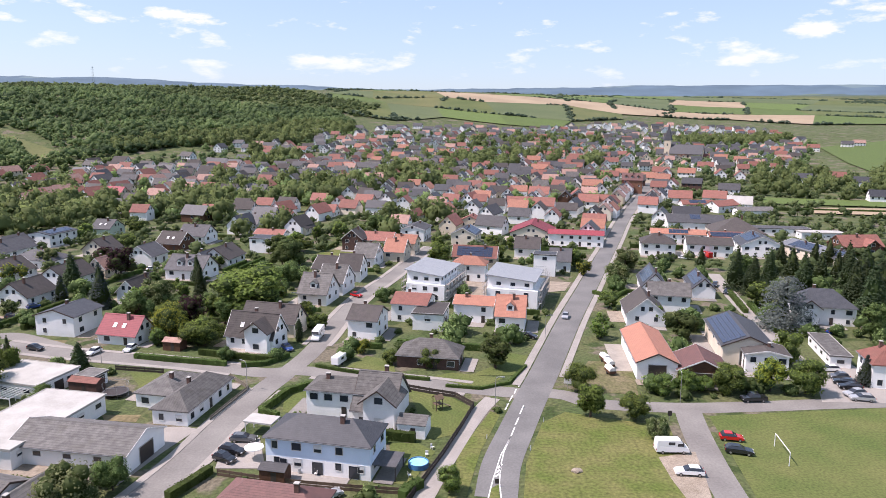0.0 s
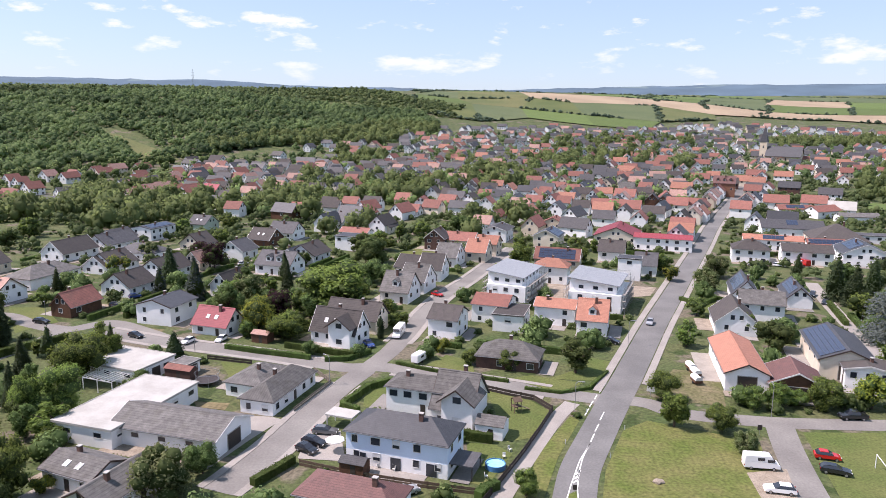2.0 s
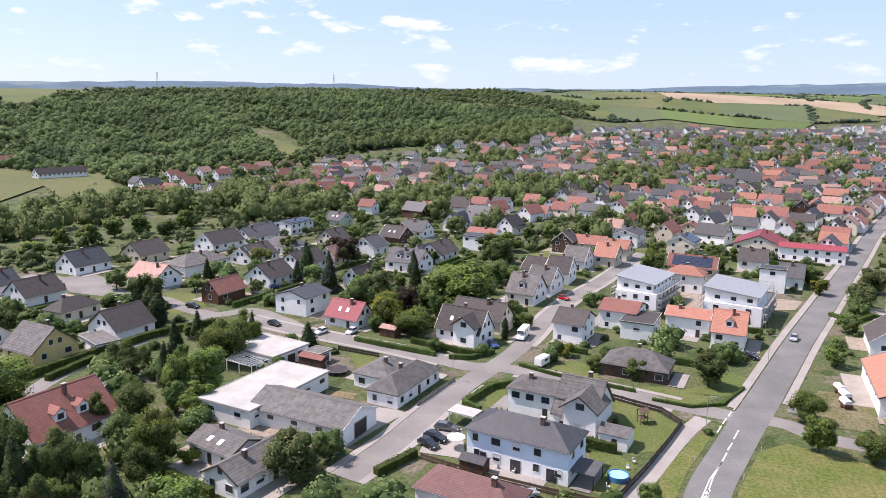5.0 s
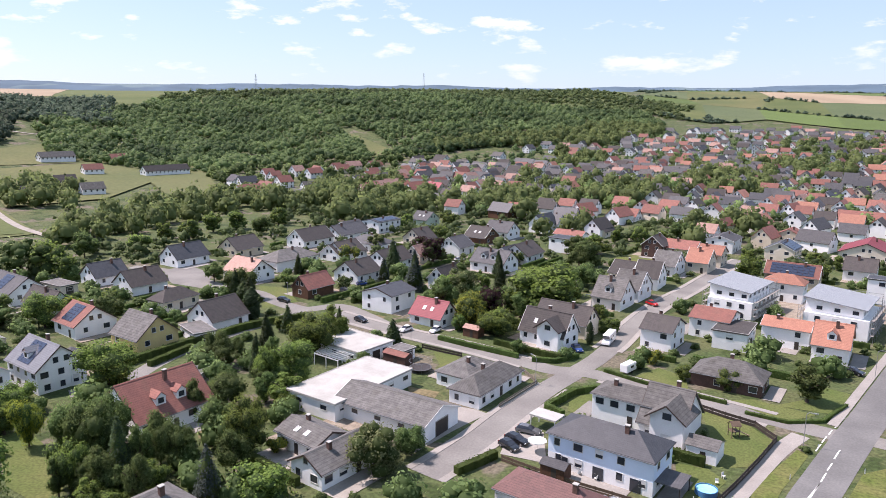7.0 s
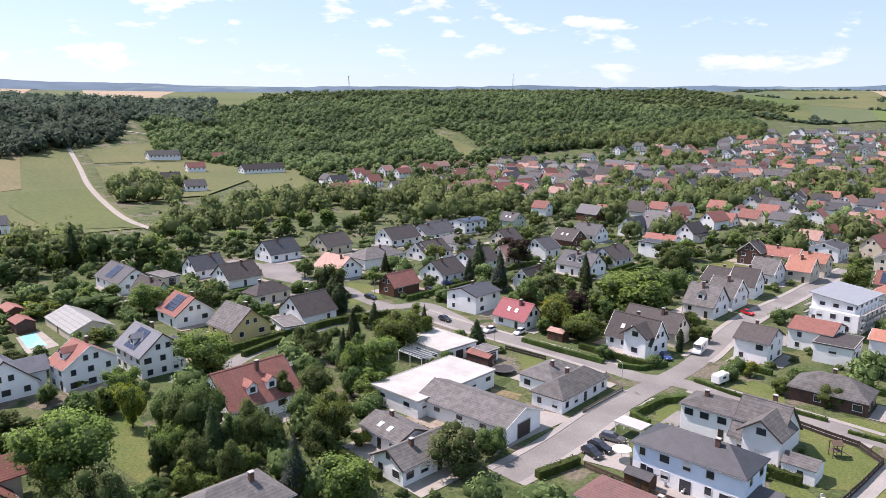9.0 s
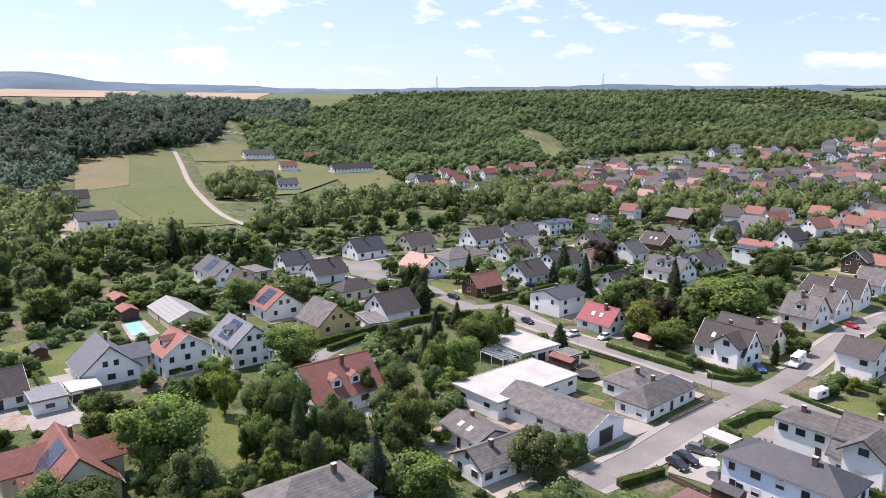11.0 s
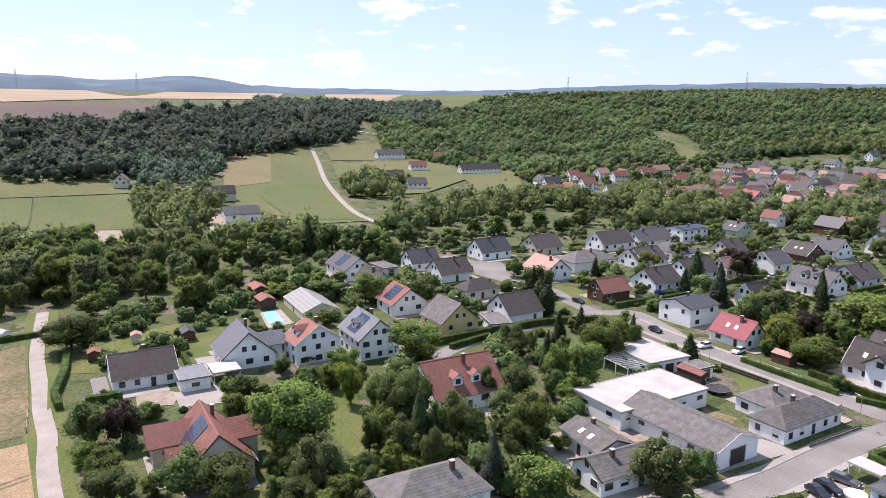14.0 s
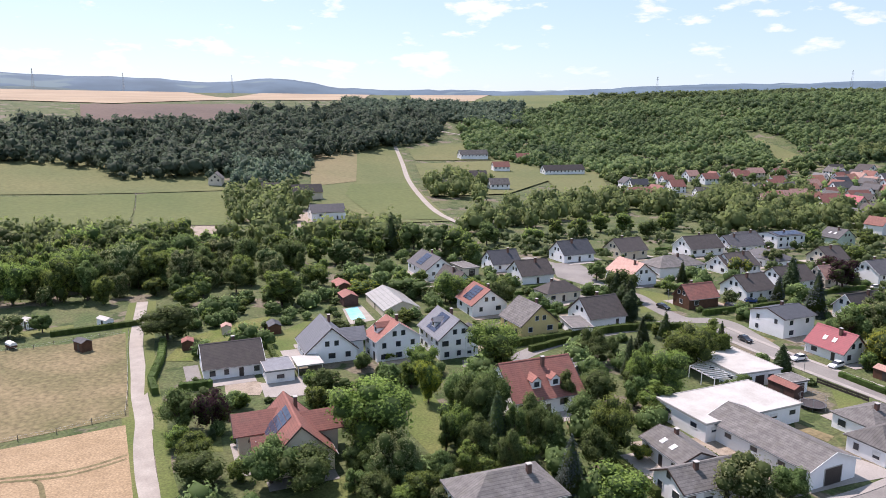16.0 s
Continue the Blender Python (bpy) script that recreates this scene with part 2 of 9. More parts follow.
LEAF = {
    "b": foliage("leaf_green", (0.105, 0.155, 0.036), (0.185, 0.262, 0.062), (0.30, 0.40, 0.10)),
    "d": foliage("leaf_dark_green", (0.078, 0.118, 0.040), (0.140, 0.205, 0.068), (0.225, 0.315, 0.105)),
    "y": foliage("leaf_yellow_green", (0.170, 0.195, 0.030), (0.270, 0.305, 0.048), (0.380, 0.420, 0.070)),
    "p": foliage("leaf_copper", (0.034, 0.016, 0.022), (0.054, 0.023, 0.031), (0.085, 0.039, 0.046)),
    "c": foliage("needle_dark", (0.040, 0.062, 0.030), (0.070, 0.105, 0.050), (0.115, 0.165, 0.078)),
    "u": foliage("needle_blue_grey", (0.052, 0.066, 0.056), (0.090, 0.115, 0.098), (0.150, 0.190, 0.160)),
    "w": foliage("leaf_grey_green", (0.150, 0.180, 0.080), (0.240, 0.285, 0.125), (0.345, 0.40, 0.185)),
    "h": foliage("hedge_green", (0.060, 0.092, 0.026), (0.105, 0.158, 0.044), (0.165, 0.245, 0.070)),
}
FOREST = foliage("woodland_green", (0.058, 0.094, 0.042), (0.112, 0.164, 0.068), (0.225, 0.295, 0.116), clump=0.014, weight=0.62)


# darker green for the lobes behind the sprays: crown shade put into the colour
CORE = foliage("shaded_inner_foliage", (0.070, 0.105, 0.034), (0.095, 0.138, 0.044), (0.120, 0.172, 0.056))
# extra blue in this green stands in for haze over the far woods
DARKWOOD = foliage("hazed_woodland_green", (0.056, 0.088, 0.064), (0.098, 0.146, 0.098), (0.165, 0.224, 0.146), clump=0.05, weight=0.5)
BELT = foliage("garden_tree_green", (0.106, 0.154, 0.056), (0.182, 0.248, 0.092), (0.29, 0.375, 0.142), clump=0.07, weight=0.5)
CEDAR = foliage("cedar_blue_grey", (0.13, 0.165, 0.155), (0.21, 0.25, 0.235), (0.33, 0.38, 0.355))
LEAF["e"] = CEDAR


# ---------- building blocks ----------
def mesh_of(name, verts, faces, mats, ids=None, smooth=False):
    me = bpy.data.meshes.new(name)
    me.from_pydata([tuple(v) for v in verts], [], faces)
    for m in mats if isinstance(mats, (list, tuple)) else [mats]:
        me.materials.append(m)
    if ids is not None:
        me.polygons.foreach_set("material_index", ids)
    if smooth:
        me.polygons.foreach_set("use_smooth", [True] * len(me.polygons))
    me.update()
    return me


def child(name, me, parent, m=None, label=""):
    ob = new(name, me)
    ob.parent = parent
    if m is not None:
        ob.matrix_local = m
    if label:
        ob["label"] = label
    return ob


def box_data(x0, x1, y0, y1, z0, z1):
    v = [(x, y, z) for z in (z0, z1) for y in (y0, y1) for x in (x0, x1)]
    f = [(0, 2, 3, 1), (4, 5, 7, 6), (0, 1, 5, 4), (1, 3, 7, 5), (3, 2, 6, 7), (2, 0, 4, 6)]
    return v, f


def join(*sets):
    vs, fs = [], []
    for v, f in sets:
        k = len(vs)
        vs += list(v)
        fs += [tuple(i + k for i in q) for q in f]
    return vs, fs


_cache = {}


def box_mesh(name, dims, mat, bevel=0.0):
    key = (name, tuple(round(d, 2) for d in dims), mat.name)
    if key not in _cache:
        if bevel:
            bm = bmesh.new()
            v, f = box_data(*dims)
            bv = [bm.verts.new(q) for q in v]
            for q in f:
                bm.faces.new([bv[i] for i in q])
            bmesh.ops.bevel(bm, geom=bm.edges[:], offset=bevel, segments=1, affect="EDGES")
            me = bpy.data.meshes.new(name)
            bm.to_mesh(me)
            bm.free()
            me.materials.append(mat)
        else:
            me = mesh_of(name, *box_data(*dims), mat)
        _cache[key] = me
    return _cache[key]


def extrude_x(profile, x0, x1):
    n = len(profile)
    v = [(x0, a, b) for a, b in profile] + [(x1, a, b) for a, b in profile]
    f = [tuple(range(n - 1, -1, -1)), tuple(range(n, 2 * n))]
    f += [(i, (i + 1) % n, n + (i + 1) % n, n + i) for i in range(n)]
    return v, f


# ---------- terrain ----------
T_AZ = np.array([-45, -20, -5, 10, 25, 40, 55, 70, 95], float)
T_D = np.array([320, 450, 600, 750, 900, 1100, 1300, 1800, 2600, 4600], float)
T_H = np.array([
    [0, 0, 0, 0, 0, 0, 0, 0, 0],
    [0, 1, 2, 2, 1, 1, 3, 5, 5],
    [4, 4, 6, 6, 5, 5, 12, 20, 22],
    [10, 8, 11, 12, 12, 12, 27, 42, 45],
    [18, 12, 17, 24, 42, 36, 46, 60, 62],
    [26, 20, 30, 46, 80, 69, 71, 76, 76],
    [34, 33, 47, 70, 93, 90, 85, 84, 82],
    [50, 66, 106, 116, 114, 110, 106, 106, 105],
    [84, 118, 132, 126, 122, 120, 124, 124, 122],
    [170, 180, 150, 120, 120, 120, 120, 120, 120],
], float)


def _cubic(p, t):
    return p[1] + 0.5 * t * (p[2] - p[0] + t * (2 * p[0] - 5 * p[1] + 4 * p[2] - p[3] + t * (3 * (p[1] - p[2]) + p[3] - p[0])))


def height(x, y):
    """The height of the land at (x, y): a flat valley floor, rising to wooded slopes and a plateau."""
    x, y = np.asarray(x, float), np.asarray(y, float)
    d, a = np.hypot(x, y), np.degrees(np.arctan2(-x, y))
    i = np.clip(np.searchsorted(T_D, d) - 1, 0, len(T_D) - 2)
    j = np.clip(np.searchsorted(T_AZ, a) - 1, 0, len(T_AZ) - 2)
    u = np.clip((d - T_D[i]) / (T_D[i + 1] - T_D[i]), 0, 1)
    v = np.clip((a - T_AZ[j]) / (T_AZ[j + 1] - T_AZ[j]), 0, 1)
    rows = []
    for k in (-1, 0, 1, 2):
        ii = np.clip(i + k, 0, len(T_D) - 1)
        rows.append(_cubic([T_H[ii, np.clip(j + q, 0, len(T_AZ) - 1)] for q in (-1, 0, 1, 2)], v))
    return np.maximum(_cubic(rows, u), 0) * (d > 320)


def land():
    az = np.radians(np.concatenate([np.arange(-60, 110, 0.5), np.arange(110, 300, 5.0)]))
    ds = [0.0]
    d = 40.0
    while d < 4900:
        ds.append(d)
        d *= 1.018 if d > 300 else 1.15
    ds = np.array(ds[1:] + [4900.0])
    A, D = np.meshgrid(az, ds)
    X, Y = -np.sin(A) * D, np.cos(A) * D
    Z = height(X, Y)
    verts = np.stack([X, Y, Z], -1).reshape(-1, 3).tolist()
    n, m = len(ds), len(az)
    faces = []
    for r in range(n - 1):
        for c in range(m):
            c2 = (c + 1) % m
            faces.append((r * m + c2, r * m + c, (r + 1) * m + c, (r + 1) * m + c2))
    verts.append((0, 0, 0))
    k = len(verts) - 1
    faces += [(k, c, (c + 1) % m) for c in range(m)]
    faces = [f[::-1] for f in faces]
    me = mesh_of("ground", verts, faces, GROUND, smooth=True)
    ob = new("ground", me)
    return tagged(ob, "valley ground with gardens and dry grass", "ground", kind="structure")


ground = land()


OPEN, ROADS, FOOT = [], [], []   # open ground, road lines with half widths, building footprints


def polar(az, d):
    """A place by its bearing, degrees to the left of the first view, and its distance."""
    a = radians(az)
    return (-math.sin(a) * d, math.cos(a) * d)


def patch(name, pts, mat, lift, label, category, kind="structure", step=0):
    """A flat piece of ground inside the outline pts, laid on the land."""
    OPEN.append([tuple(q) for q in pts])
    bm = bmesh.new()
    vs = [bm.verts.new((x, y, 0)) for x, y in pts]
    bm.faces.new(vs)
    bmesh.ops.triangulate(bm, faces=bm.faces[:])
    if step:
        for _ in range(8):
            long = [e for e in bm.edges if e.calc_length() > step]
            if not long:
                break
            bmesh.ops.subdivide_edges(bm, edges=long, cuts=1)
            bmesh.ops.triangulate(bm, faces=bm.faces[:])
    for v in bm.verts:
        v.co.z = float(height(v.co.x, v.co.y)) + lift
    bmesh.ops.recalc_face_normals(bm, faces=bm.faces[:])
    if sum(f.normal.z for f in bm.faces) < 0:
        bmesh.ops.reverse_faces(bm, faces=bm.faces[:])
    me = bpy.data.meshes.new(name)
    bm.to_mesh(me)
    bm.free()
    me.materials.append(mat)
    return tagged(new(name, me), label, category, kind=kind)


def smooth_line(pts, per=8):
    p = [np.array(q, float) for q in pts]
    p = [2 * p[0] - p[1]] + p + [2 * p[-1] - p[-2]]
    out = []
    for i in range(1, len(p) - 2):
        for k in range(per):
            out.append(_cubic(p[i - 1:i + 3], k / per))
    out.append(p[-2])
    return np.array(out)


def offset_line(c, off):
    t = np.gradient(c, axis=0)
    t /= np.linalg.norm(t, axis=1)[:, None] + 1e-9
    return c + np.stack([-t[:, 1], t[:, 0]], 1) * off


def strip(name, pts, width, mat, lift, label, category, thick=0.0, side=0.0, kind="structure", smooth=True):
    """A band along the line pts: a road, a pavement, a kerb, a path."""
    c = smooth_line(pts) if smooth else np.array(pts, float)
    ROADS.append((c, abs(side) + width / 2))
    a, b = offset_line(c, side + width / 2), offset_line(c, side - width / 2)
    n = len(c)
    za, zb = height(a[:, 0], a[:, 1]) + lift, height(b[:, 0], b[:, 1]) + lift
    v = [(*p, z) for p, z in zip(a, za)] + [(*p, z) for p, z in zip(b, zb)]
    f = [(i, n + i, n + i + 1, i + 1) for i in range(n - 1)]
    if thick:
        v += [(p[0], p[1], p[2] - thick) for p in v]
        f += [(i + 1, 2 * n + i + 1, 2 * n + i, i) for i in range(n - 1)]
        f += [(n + i, 3 * n + i, 3 * n + i + 1, n + i + 1) for i in range(n - 1)]
    return tagged(new(name, mesh_of(name, v, f, mat)), label, category, kind=kind)


# ---------- roads, paths and fields ----------
MAIN = [(8.3, 98.3), (10.1, 109.3), (13.9, 122.4), (18.4, 137.1), (23.1, 151.8), (28.2, 168.4), (37.0, 196.8), (48.0, 230.1), (60.9, 269.6), (79.9, 327.2), (103.4, 398.5), (141.3, 501.3), (171.1, 583.0)]
strip("road", MAIN, 6.6, ASPHALT, 0.05, "grey worn asphalt main street through the village", "road")
strip("pavement", [(20.2, 142.6), *MAIN[4:]], 1.8, PAVING, 0.13, "pale concrete pavement along the main street", "pavement", 0.13, 4.45)
strip("pavement", [(22.6, 150.2), *MAIN[5:]], 1.6, PAVING, 0.13, "pale concrete pavement along the main street", "pavement", 0.13, -4.35)
strip("side_road", [(16.9, 139.5), (6.9, 141.8), (-3.9, 144.8), (-16.5, 148.2), (-31.0, 151.8), (-39.6, 150.5), (-46.4, 152.2), (-60.8, 156.3), (-78.2, 159.9), (-90.2, 162.4), (-99.9, 165.1), (-110.2, 168.4)], 5.6, ASPHALT_OLD, 0.04, "pale asphalt side street with kerbs", "road")
strip("side_road", [(-35.4, 148.9), (-37.9, 139.0), (-40.3, 125.1), (-42.2, 110.9), (-44.4, 99.9), (-45.7, 94.8)], 5.6, ASPHALT_OLD, 0.045, "pale asphalt side street with kerbs", "road")
strip("side_road", [(-35.4, 148.9), (-32.3, 162.1), (-30.6, 176.6), (-28.6, 199.2), (-25.2, 220.4), (-18.9, 245.6), (-11.2, 281.4), (-4.8, 306.9)], 5.2, ASPHALT_OLD, 0.048, "pale asphalt residential street", "road")
strip("pavement", [(5.7, 142.0), (-3.9, 144.8), (-16.5, 148.2), (-28.3, 151.1)], 1.4, PAVING, 0.12, "pale reddish paved pavement along a side street", "pavement", 0.12, 3.5)
strip("pavement", [(5.7, 142.0), (-3.9, 144.8), (-16.5, 148.2), (-28.3, 151.1)], 1.4, PAVING, 0.12, "pale reddish paved pavement along a side street", "pavement", 0.12, -3.5)
strip("pavement", [(-37.1, 140.6), (-40.3, 125.1), (-42.2, 110.9), (-44.4, 99.9), (-45.7, 94.8)], 1.4, PAVING, 0.12, "pale reddish paved pavement along a side street", "pavement", 0.12, 3.5)
strip("pavement", [(-37.1, 140.6), (-40.3, 125.1), (-42.2, 110.9), (-44.4, 99.9), (-45.7, 94.8)], 1.4, PAVING, 0.12, "pale reddish paved pavement along a side street", "pavement", 0.12, -3.5)
strip("pavement", [(-46.4, 152.2), (-60.8, 156.3), (-78.2, 159.9), (-90.2, 162.4), (-99.9, 165.1), (-110.2, 168.4)], 1.4, PAVING, 0.12, "pale reddish paved pavement along a side street", "pavement", 0.12, 3.5)
strip("pavement", [(-46.4, 152.2), (-60.8, 156.3), (-78.2, 159.9), (-90.2, 162.4), (-99.9, 165.1), (-110.2, 168.4)], 1.4, PAVING, 0.12, "pale reddish paved pavement along a side street", "pavement", 0.12, -3.5)
strip("pavement", [(-31.6, 169.7), (-30.6, 176.6), (-28.6, 199.2), (-25.2, 220.4), (-18.9, 245.6), (-11.2, 281.4), (-4.8, 306.9)], 1.4, PAVING, 0.12, "pale reddish paved pavement along a side street", "pavement", 0.12, 3.3)
strip("pavement", [(-31.6, 169.7), (-30.6, 176.6), (-28.6, 199.2), (-25.2, 220.4), (-18.9, 245.6), (-11.2, 281.4), (-4.8, 306.9)], 1.4, PAVING, 0.12, "pale reddish paved pavement along a side street", "pavement", 0.12, -3.3)
strip("side_road", [(19.9, 140.1), (25.6, 138.7), (31.7, 134.4), (47.2, 132.7), (63.3, 133.6), (76.5, 135.0), (94.7, 136.5)], 5.0, ASPHALT_OLD, 0.042, "pale asphalt lane past the playing field", "road")
strip("lane", [(100.3, 255.9), (93.3, 218.8), (89.5, 193.6), (86.8, 175.6), (84.3, 154.9), (83.8, 139.8)], 4.5, PAVING, 0.05, "pale concrete lane between gardens", "lane")
patch("parking_yard", [(84.7, 153.1), (96.8, 160.9), (95.1, 143.1), (90.6, 135.8), (77.7, 136.1)], PAVING, 0.055, "paved parking yard beside the lane", "yard")
strip("side_road", [(48.9, 132.8), (46.9, 121.7), (45.2, 108.9), (44.2, 97.5)], 5.2, ASPHALT_OLD, 0.046, "asphalt access road beside the playing field", "road")
strip("footpath", [(10.4, 136.9), (7.3, 129.9), (4.2, 121.0), (0.4, 108.8), (-3.0, 96.9)], 3.2, PAVING, 0.06, "pinkish paved footpath beside the road", "path")
strip("side_road", [(-81.0, 158.1), (-100.0, 169.8), (-113.5, 175.8), (-121.1, 168.6), (-134.9, 172.5), (-146.5, 178.3), (-159.2, 178.7), (-178.3, 185.1), (-197.6, 190.0), (-214.0, 189.5)], 5.2, ASPHALT_OLD, 0.044, "pale asphalt residential street", "road")
strip("side_road", [(-121.1, 168.6), (-121.9, 155.7), (-124.4, 139.1), (-125.5, 127.4), (-124.3, 114.7), (-121.6, 102.0), (-126.6, 93.9)], 4.6, ASPHALT_OLD, 0.043, "pale asphalt residential street", "road")
strip("farm_track", [(-225.2, 44.3), (-203.5, 38.7), (-183.1, 33.8), (-161.9, 29.9), (-148.0, 27.2), (-134.6, 25.2), (-123.7, 22.7), (-113.1, 20.8), (-103.7, 19.6)], 3.2, TRACK, 0.05, "pale concrete farm track between fields", "track")
strip("farm_track", [(-678.8, 398.6), (-601.6, 360.9), (-527.0, 322.9), (-458.6, 286.0), (-388.3, 252.2), (-334.0, 228.6), (-293.1, 216.8)], 3.6, TRACK, 0.5, "pale farm track climbing through meadows", "track")
strip("farm_track", [(-740.8, 456.6), (-707.1, 471.1), (-665.0, 490.2), (-623.1, 523.1), (-576.5, 549.1)], 3.5, TRACK, 0.5, "pale farm track across the slope", "track")
for side in (-2.7, 2.9):
    strip("verge", [(-225.2, 44.3), (-203.5, 38.7), (-183.1, 33.8), (-161.9, 29.9), (-148.0, 27.2), (-134.6, 25.2), (-123.7, 22.7), (-113.1, 20.8), (-103.7, 19.6)], 2.2, LAWN, 0.047 if side < 0 else 0.044, "green grass verge along the farm track", "verge", side=side)
patch("wheat_field", [(-135.3, -2.8), (-135.8, 2.1), (-134.4, 21.9), (-105.2, 17.4), (-117.2, -3.1)], WHEAT, 0.06, "ripe tan wheat field with tractor lines", "field")
patch("pasture", [(-198.7, -1.4), (-195.7, 5.4), (-192.6, 21.0), (-194.5, 33.5), (-138.0, 23.2), (-138.3, 11.0), (-139.0, -2.7)], DRYGRASS, 0.05, "dry straw-coloured pasture behind a wire fence", "pasture")
patch("playing_field", [(51.9, 128.8), (68.9, 130.9), (92.8, 133.6), (73.2, 96.3), (47.8, 96.0)], LAWN, 0.05, "mown green playing field", "lawn")
patch("meadow", [(19.1, 125.4), (24.2, 130.2), (42.6, 123.6), (41.7, 116.0), (40.4, 95.9), (12.1, 95.5), (14.2, 109.4)], ROUGHGRASS, 0.045, "rough meadow with mown patches beside the road", "meadow")
patch("verge", [(9.6, 130.4), (11.3, 128.6), (6.7, 113.3), (3.5, 97.0), (0.8, 96.9), (3.0, 113.2)], ROUGHGRASS, 0.05, "grass verge between footpath and road", "verge")
patch("gravel_area", [(37.0, 111.7), (44.0, 113.9), (42.4, 104.2), (41.0, 97.5), (37.4, 97.4), (36.9, 104.1)], GRAVEL, 0.065, "pale gravel parking area on the meadow", "gravel")
patch("yard", [(-56.6, 122.1), (-47.3, 122.3), (-44.8, 121.4), (-47.6, 112.5), (-50.2, 102.0), (-50.5, 100.8), (-51.7, 107.4)], PAVING, 0.052, "paved yard in front of a barn", "yard")
patch("hay_meadow", [(-518.4, 230.7), (-664.6, 398.8), (-430.5, 274.7), (-307.4, 220.8), (-317.1, 190.0), (-334.0, 160.5), (-453.5, 207.8)], MEADOW, 0.4, "mown yellow-green hay meadow on the slope", "field", step=30)
patch("hay_meadow", [(-488.4, 11.0), (-467.9, 92.7), (-384.7, 73.0), (-382.8, 29.4), (-394.3, 7.3)], GREENFIELD, 0.35, "green mown field on the valley side", "field", step=30)
patch("hay_meadow", [(-467.5, 93.6), (-456.0, 145.3), (-353.8, 112.5), (-376.4, 72.1)], GREENFIELD, 0.35, "green mown field on the valley side", "field", step=30)
patch("hay_meadow", [(-617.4, 16.6), (-622.4, 53.0), (-626.2, 92.7), (-547.7, 94.6), (-533.8, 154.0), (-459.7, 146.5), (-471.5, 93.4), (-495.0, 11.2)], MEADOW, 0.4, "mown yellow-green hay meadow on the slope", "field", step=30)
patch("hay_meadow", [(-592.1, 369.3), (-617.6, 440.4), (-623.1, 523.1), (-572.3, 562.1), (-547.0, 575.8), (-522.8, 425.6), (-537.5, 343.0)], MEADOW, 0.4, "mown yellow-green hay meadow on the slope", "field", step=30)
patch("hay_meadow", [(-413.0, 388.5), (-411.3, 411.8), (-331.9, 373.6), (-343.1, 338.9)], MEADOW, 0.3, "mown yellow-green hay meadow on the slope", "field", step=30)
patch("clearing", [(-474.9, 743.9), (-454.8, 743.8), (-371.7, 696.4), (-340.9, 666.2), (-377.1, 655.7), (-438.7, 710.8)], MEADOW, 0.6, "yellow-green clearing in the hillside woods", "field", step=30)
patch("hay_meadow", [(-519.6, 331.6), (-518.9, 408.9), (-537.7, 566.2), (-335.8, 378.0), (-347.0, 342.7), (-413.0, 388.5), (-373.5, 314.7), (-385.7, 258.0)], MEADOW, 0.9, "dry grass round the farm buildings", "field", step=70)
patch("vineyard", [(492.4, 935.2), (627.1, 1013.3), (541.8, 838.6), (418.2, 643.7), (390.6, 648.9), (414.8, 729.4)], VINE, 0.9, "green vineyard rows on a slope", "field", step=70)
patch("vineyard", [(220.1, 484.8), (294.3, 467.6), (287.6, 438.2), (208.1, 457.6)], VINE, 0.9, "green vineyard rows behind the gardens", "field", step=70)
patch("stubble_field", [(231.3, 438.3), (273.7, 433.8), (266.9, 405.7), (219.6, 415.4)], STUBBLE, 0.9, "dry grass strip behind the gardens", "field", step=70)
patch("stubble_field", [(-5033.1, 284.8), (-4961.4, 892.4), (-1235.1, 401.7), (-4575.7, 2114.6), (-4360.9, 2527.1), (-1104.3, 594.8), (-1053.7, 342.5), (-967.4, 173.2), (-1017.0, 56.8)], STUBBLE, 0.9, "harvested tan field on the plateau", "field", step=70)
patch("stubble_field", [(-4279.9, 2661.5), (-3939.4, 3142.8), (-3865.4, 3234.9), (-985.1, 749.3), (-994.7, 629.3)], STUBBLE, 0.9, "harvested tan field on the plateau", "field", step=70)
patch("ploughed_field", [polar(a, d) for a, d in ((82, 690), (82, 960), (76, 985), (69.5, 1010), (70, 880), (73.5, 740))], PLOUGHED, 0.9, "dark ploughed field on the plateau", "field", step=70)
patch("vineyard", [(-889.5, 849.8), (-866.5, 934.1), (-796.2, 852.5), (-747.8, 743.1)], VINE, 0.9, "hillside vineyard with pale post rows", "field", step=70)
patch("lawn", [(-32.7, 139.1), (-28.6, 142.3), (-26.2, 136.3), (-26.1, 129.3), (-31.0, 129.2)], LAWN, 0.0515, "green garden lawn", "lawn")
patch("lawn", [(-7.4, 141.2), (2.1, 136.8), (6.0, 132.0), (1.9, 119.8), (-2.2, 117.5), (-5.3, 132.4)], LAWN, 0.0528, "green garden lawn", "lawn")
patch("lawn", [(-9.1, 116.3), (-4.1, 116.3), (-1.1, 113.2), (-4.9, 101.8), (-8.1, 102.6)], LAWN, 0.0541, "green garden lawn", "lawn")
patch("lawn", [(-21.8, 154.5), (-10.5, 151.1), (-11.7, 158.5), (-18.1, 162.4)], LAWN, 0.0554, "green garden lawn", "lawn")
patch("lawn", [(6.0, 149.7), (17.4, 149.9), (20.8, 163.2), (16.2, 165.2), (11.4, 155.2)], LAWN, 0.0567, "green garden lawn", "lawn")
patch("lawn", [(-2.8, 148.5), (5.8, 143.3), (9.4, 143.4), (13.5, 148.1), (2.2, 151.4)], LAWN, 0.0580, "green garden lawn", "lawn")
patch("lawn", [(-69.8, 149.9), (-63.5, 150.0), (-57.2, 140.2), (-63.1, 140.1)], LAWN, 0.0593, "green garden lawn", "lawn")
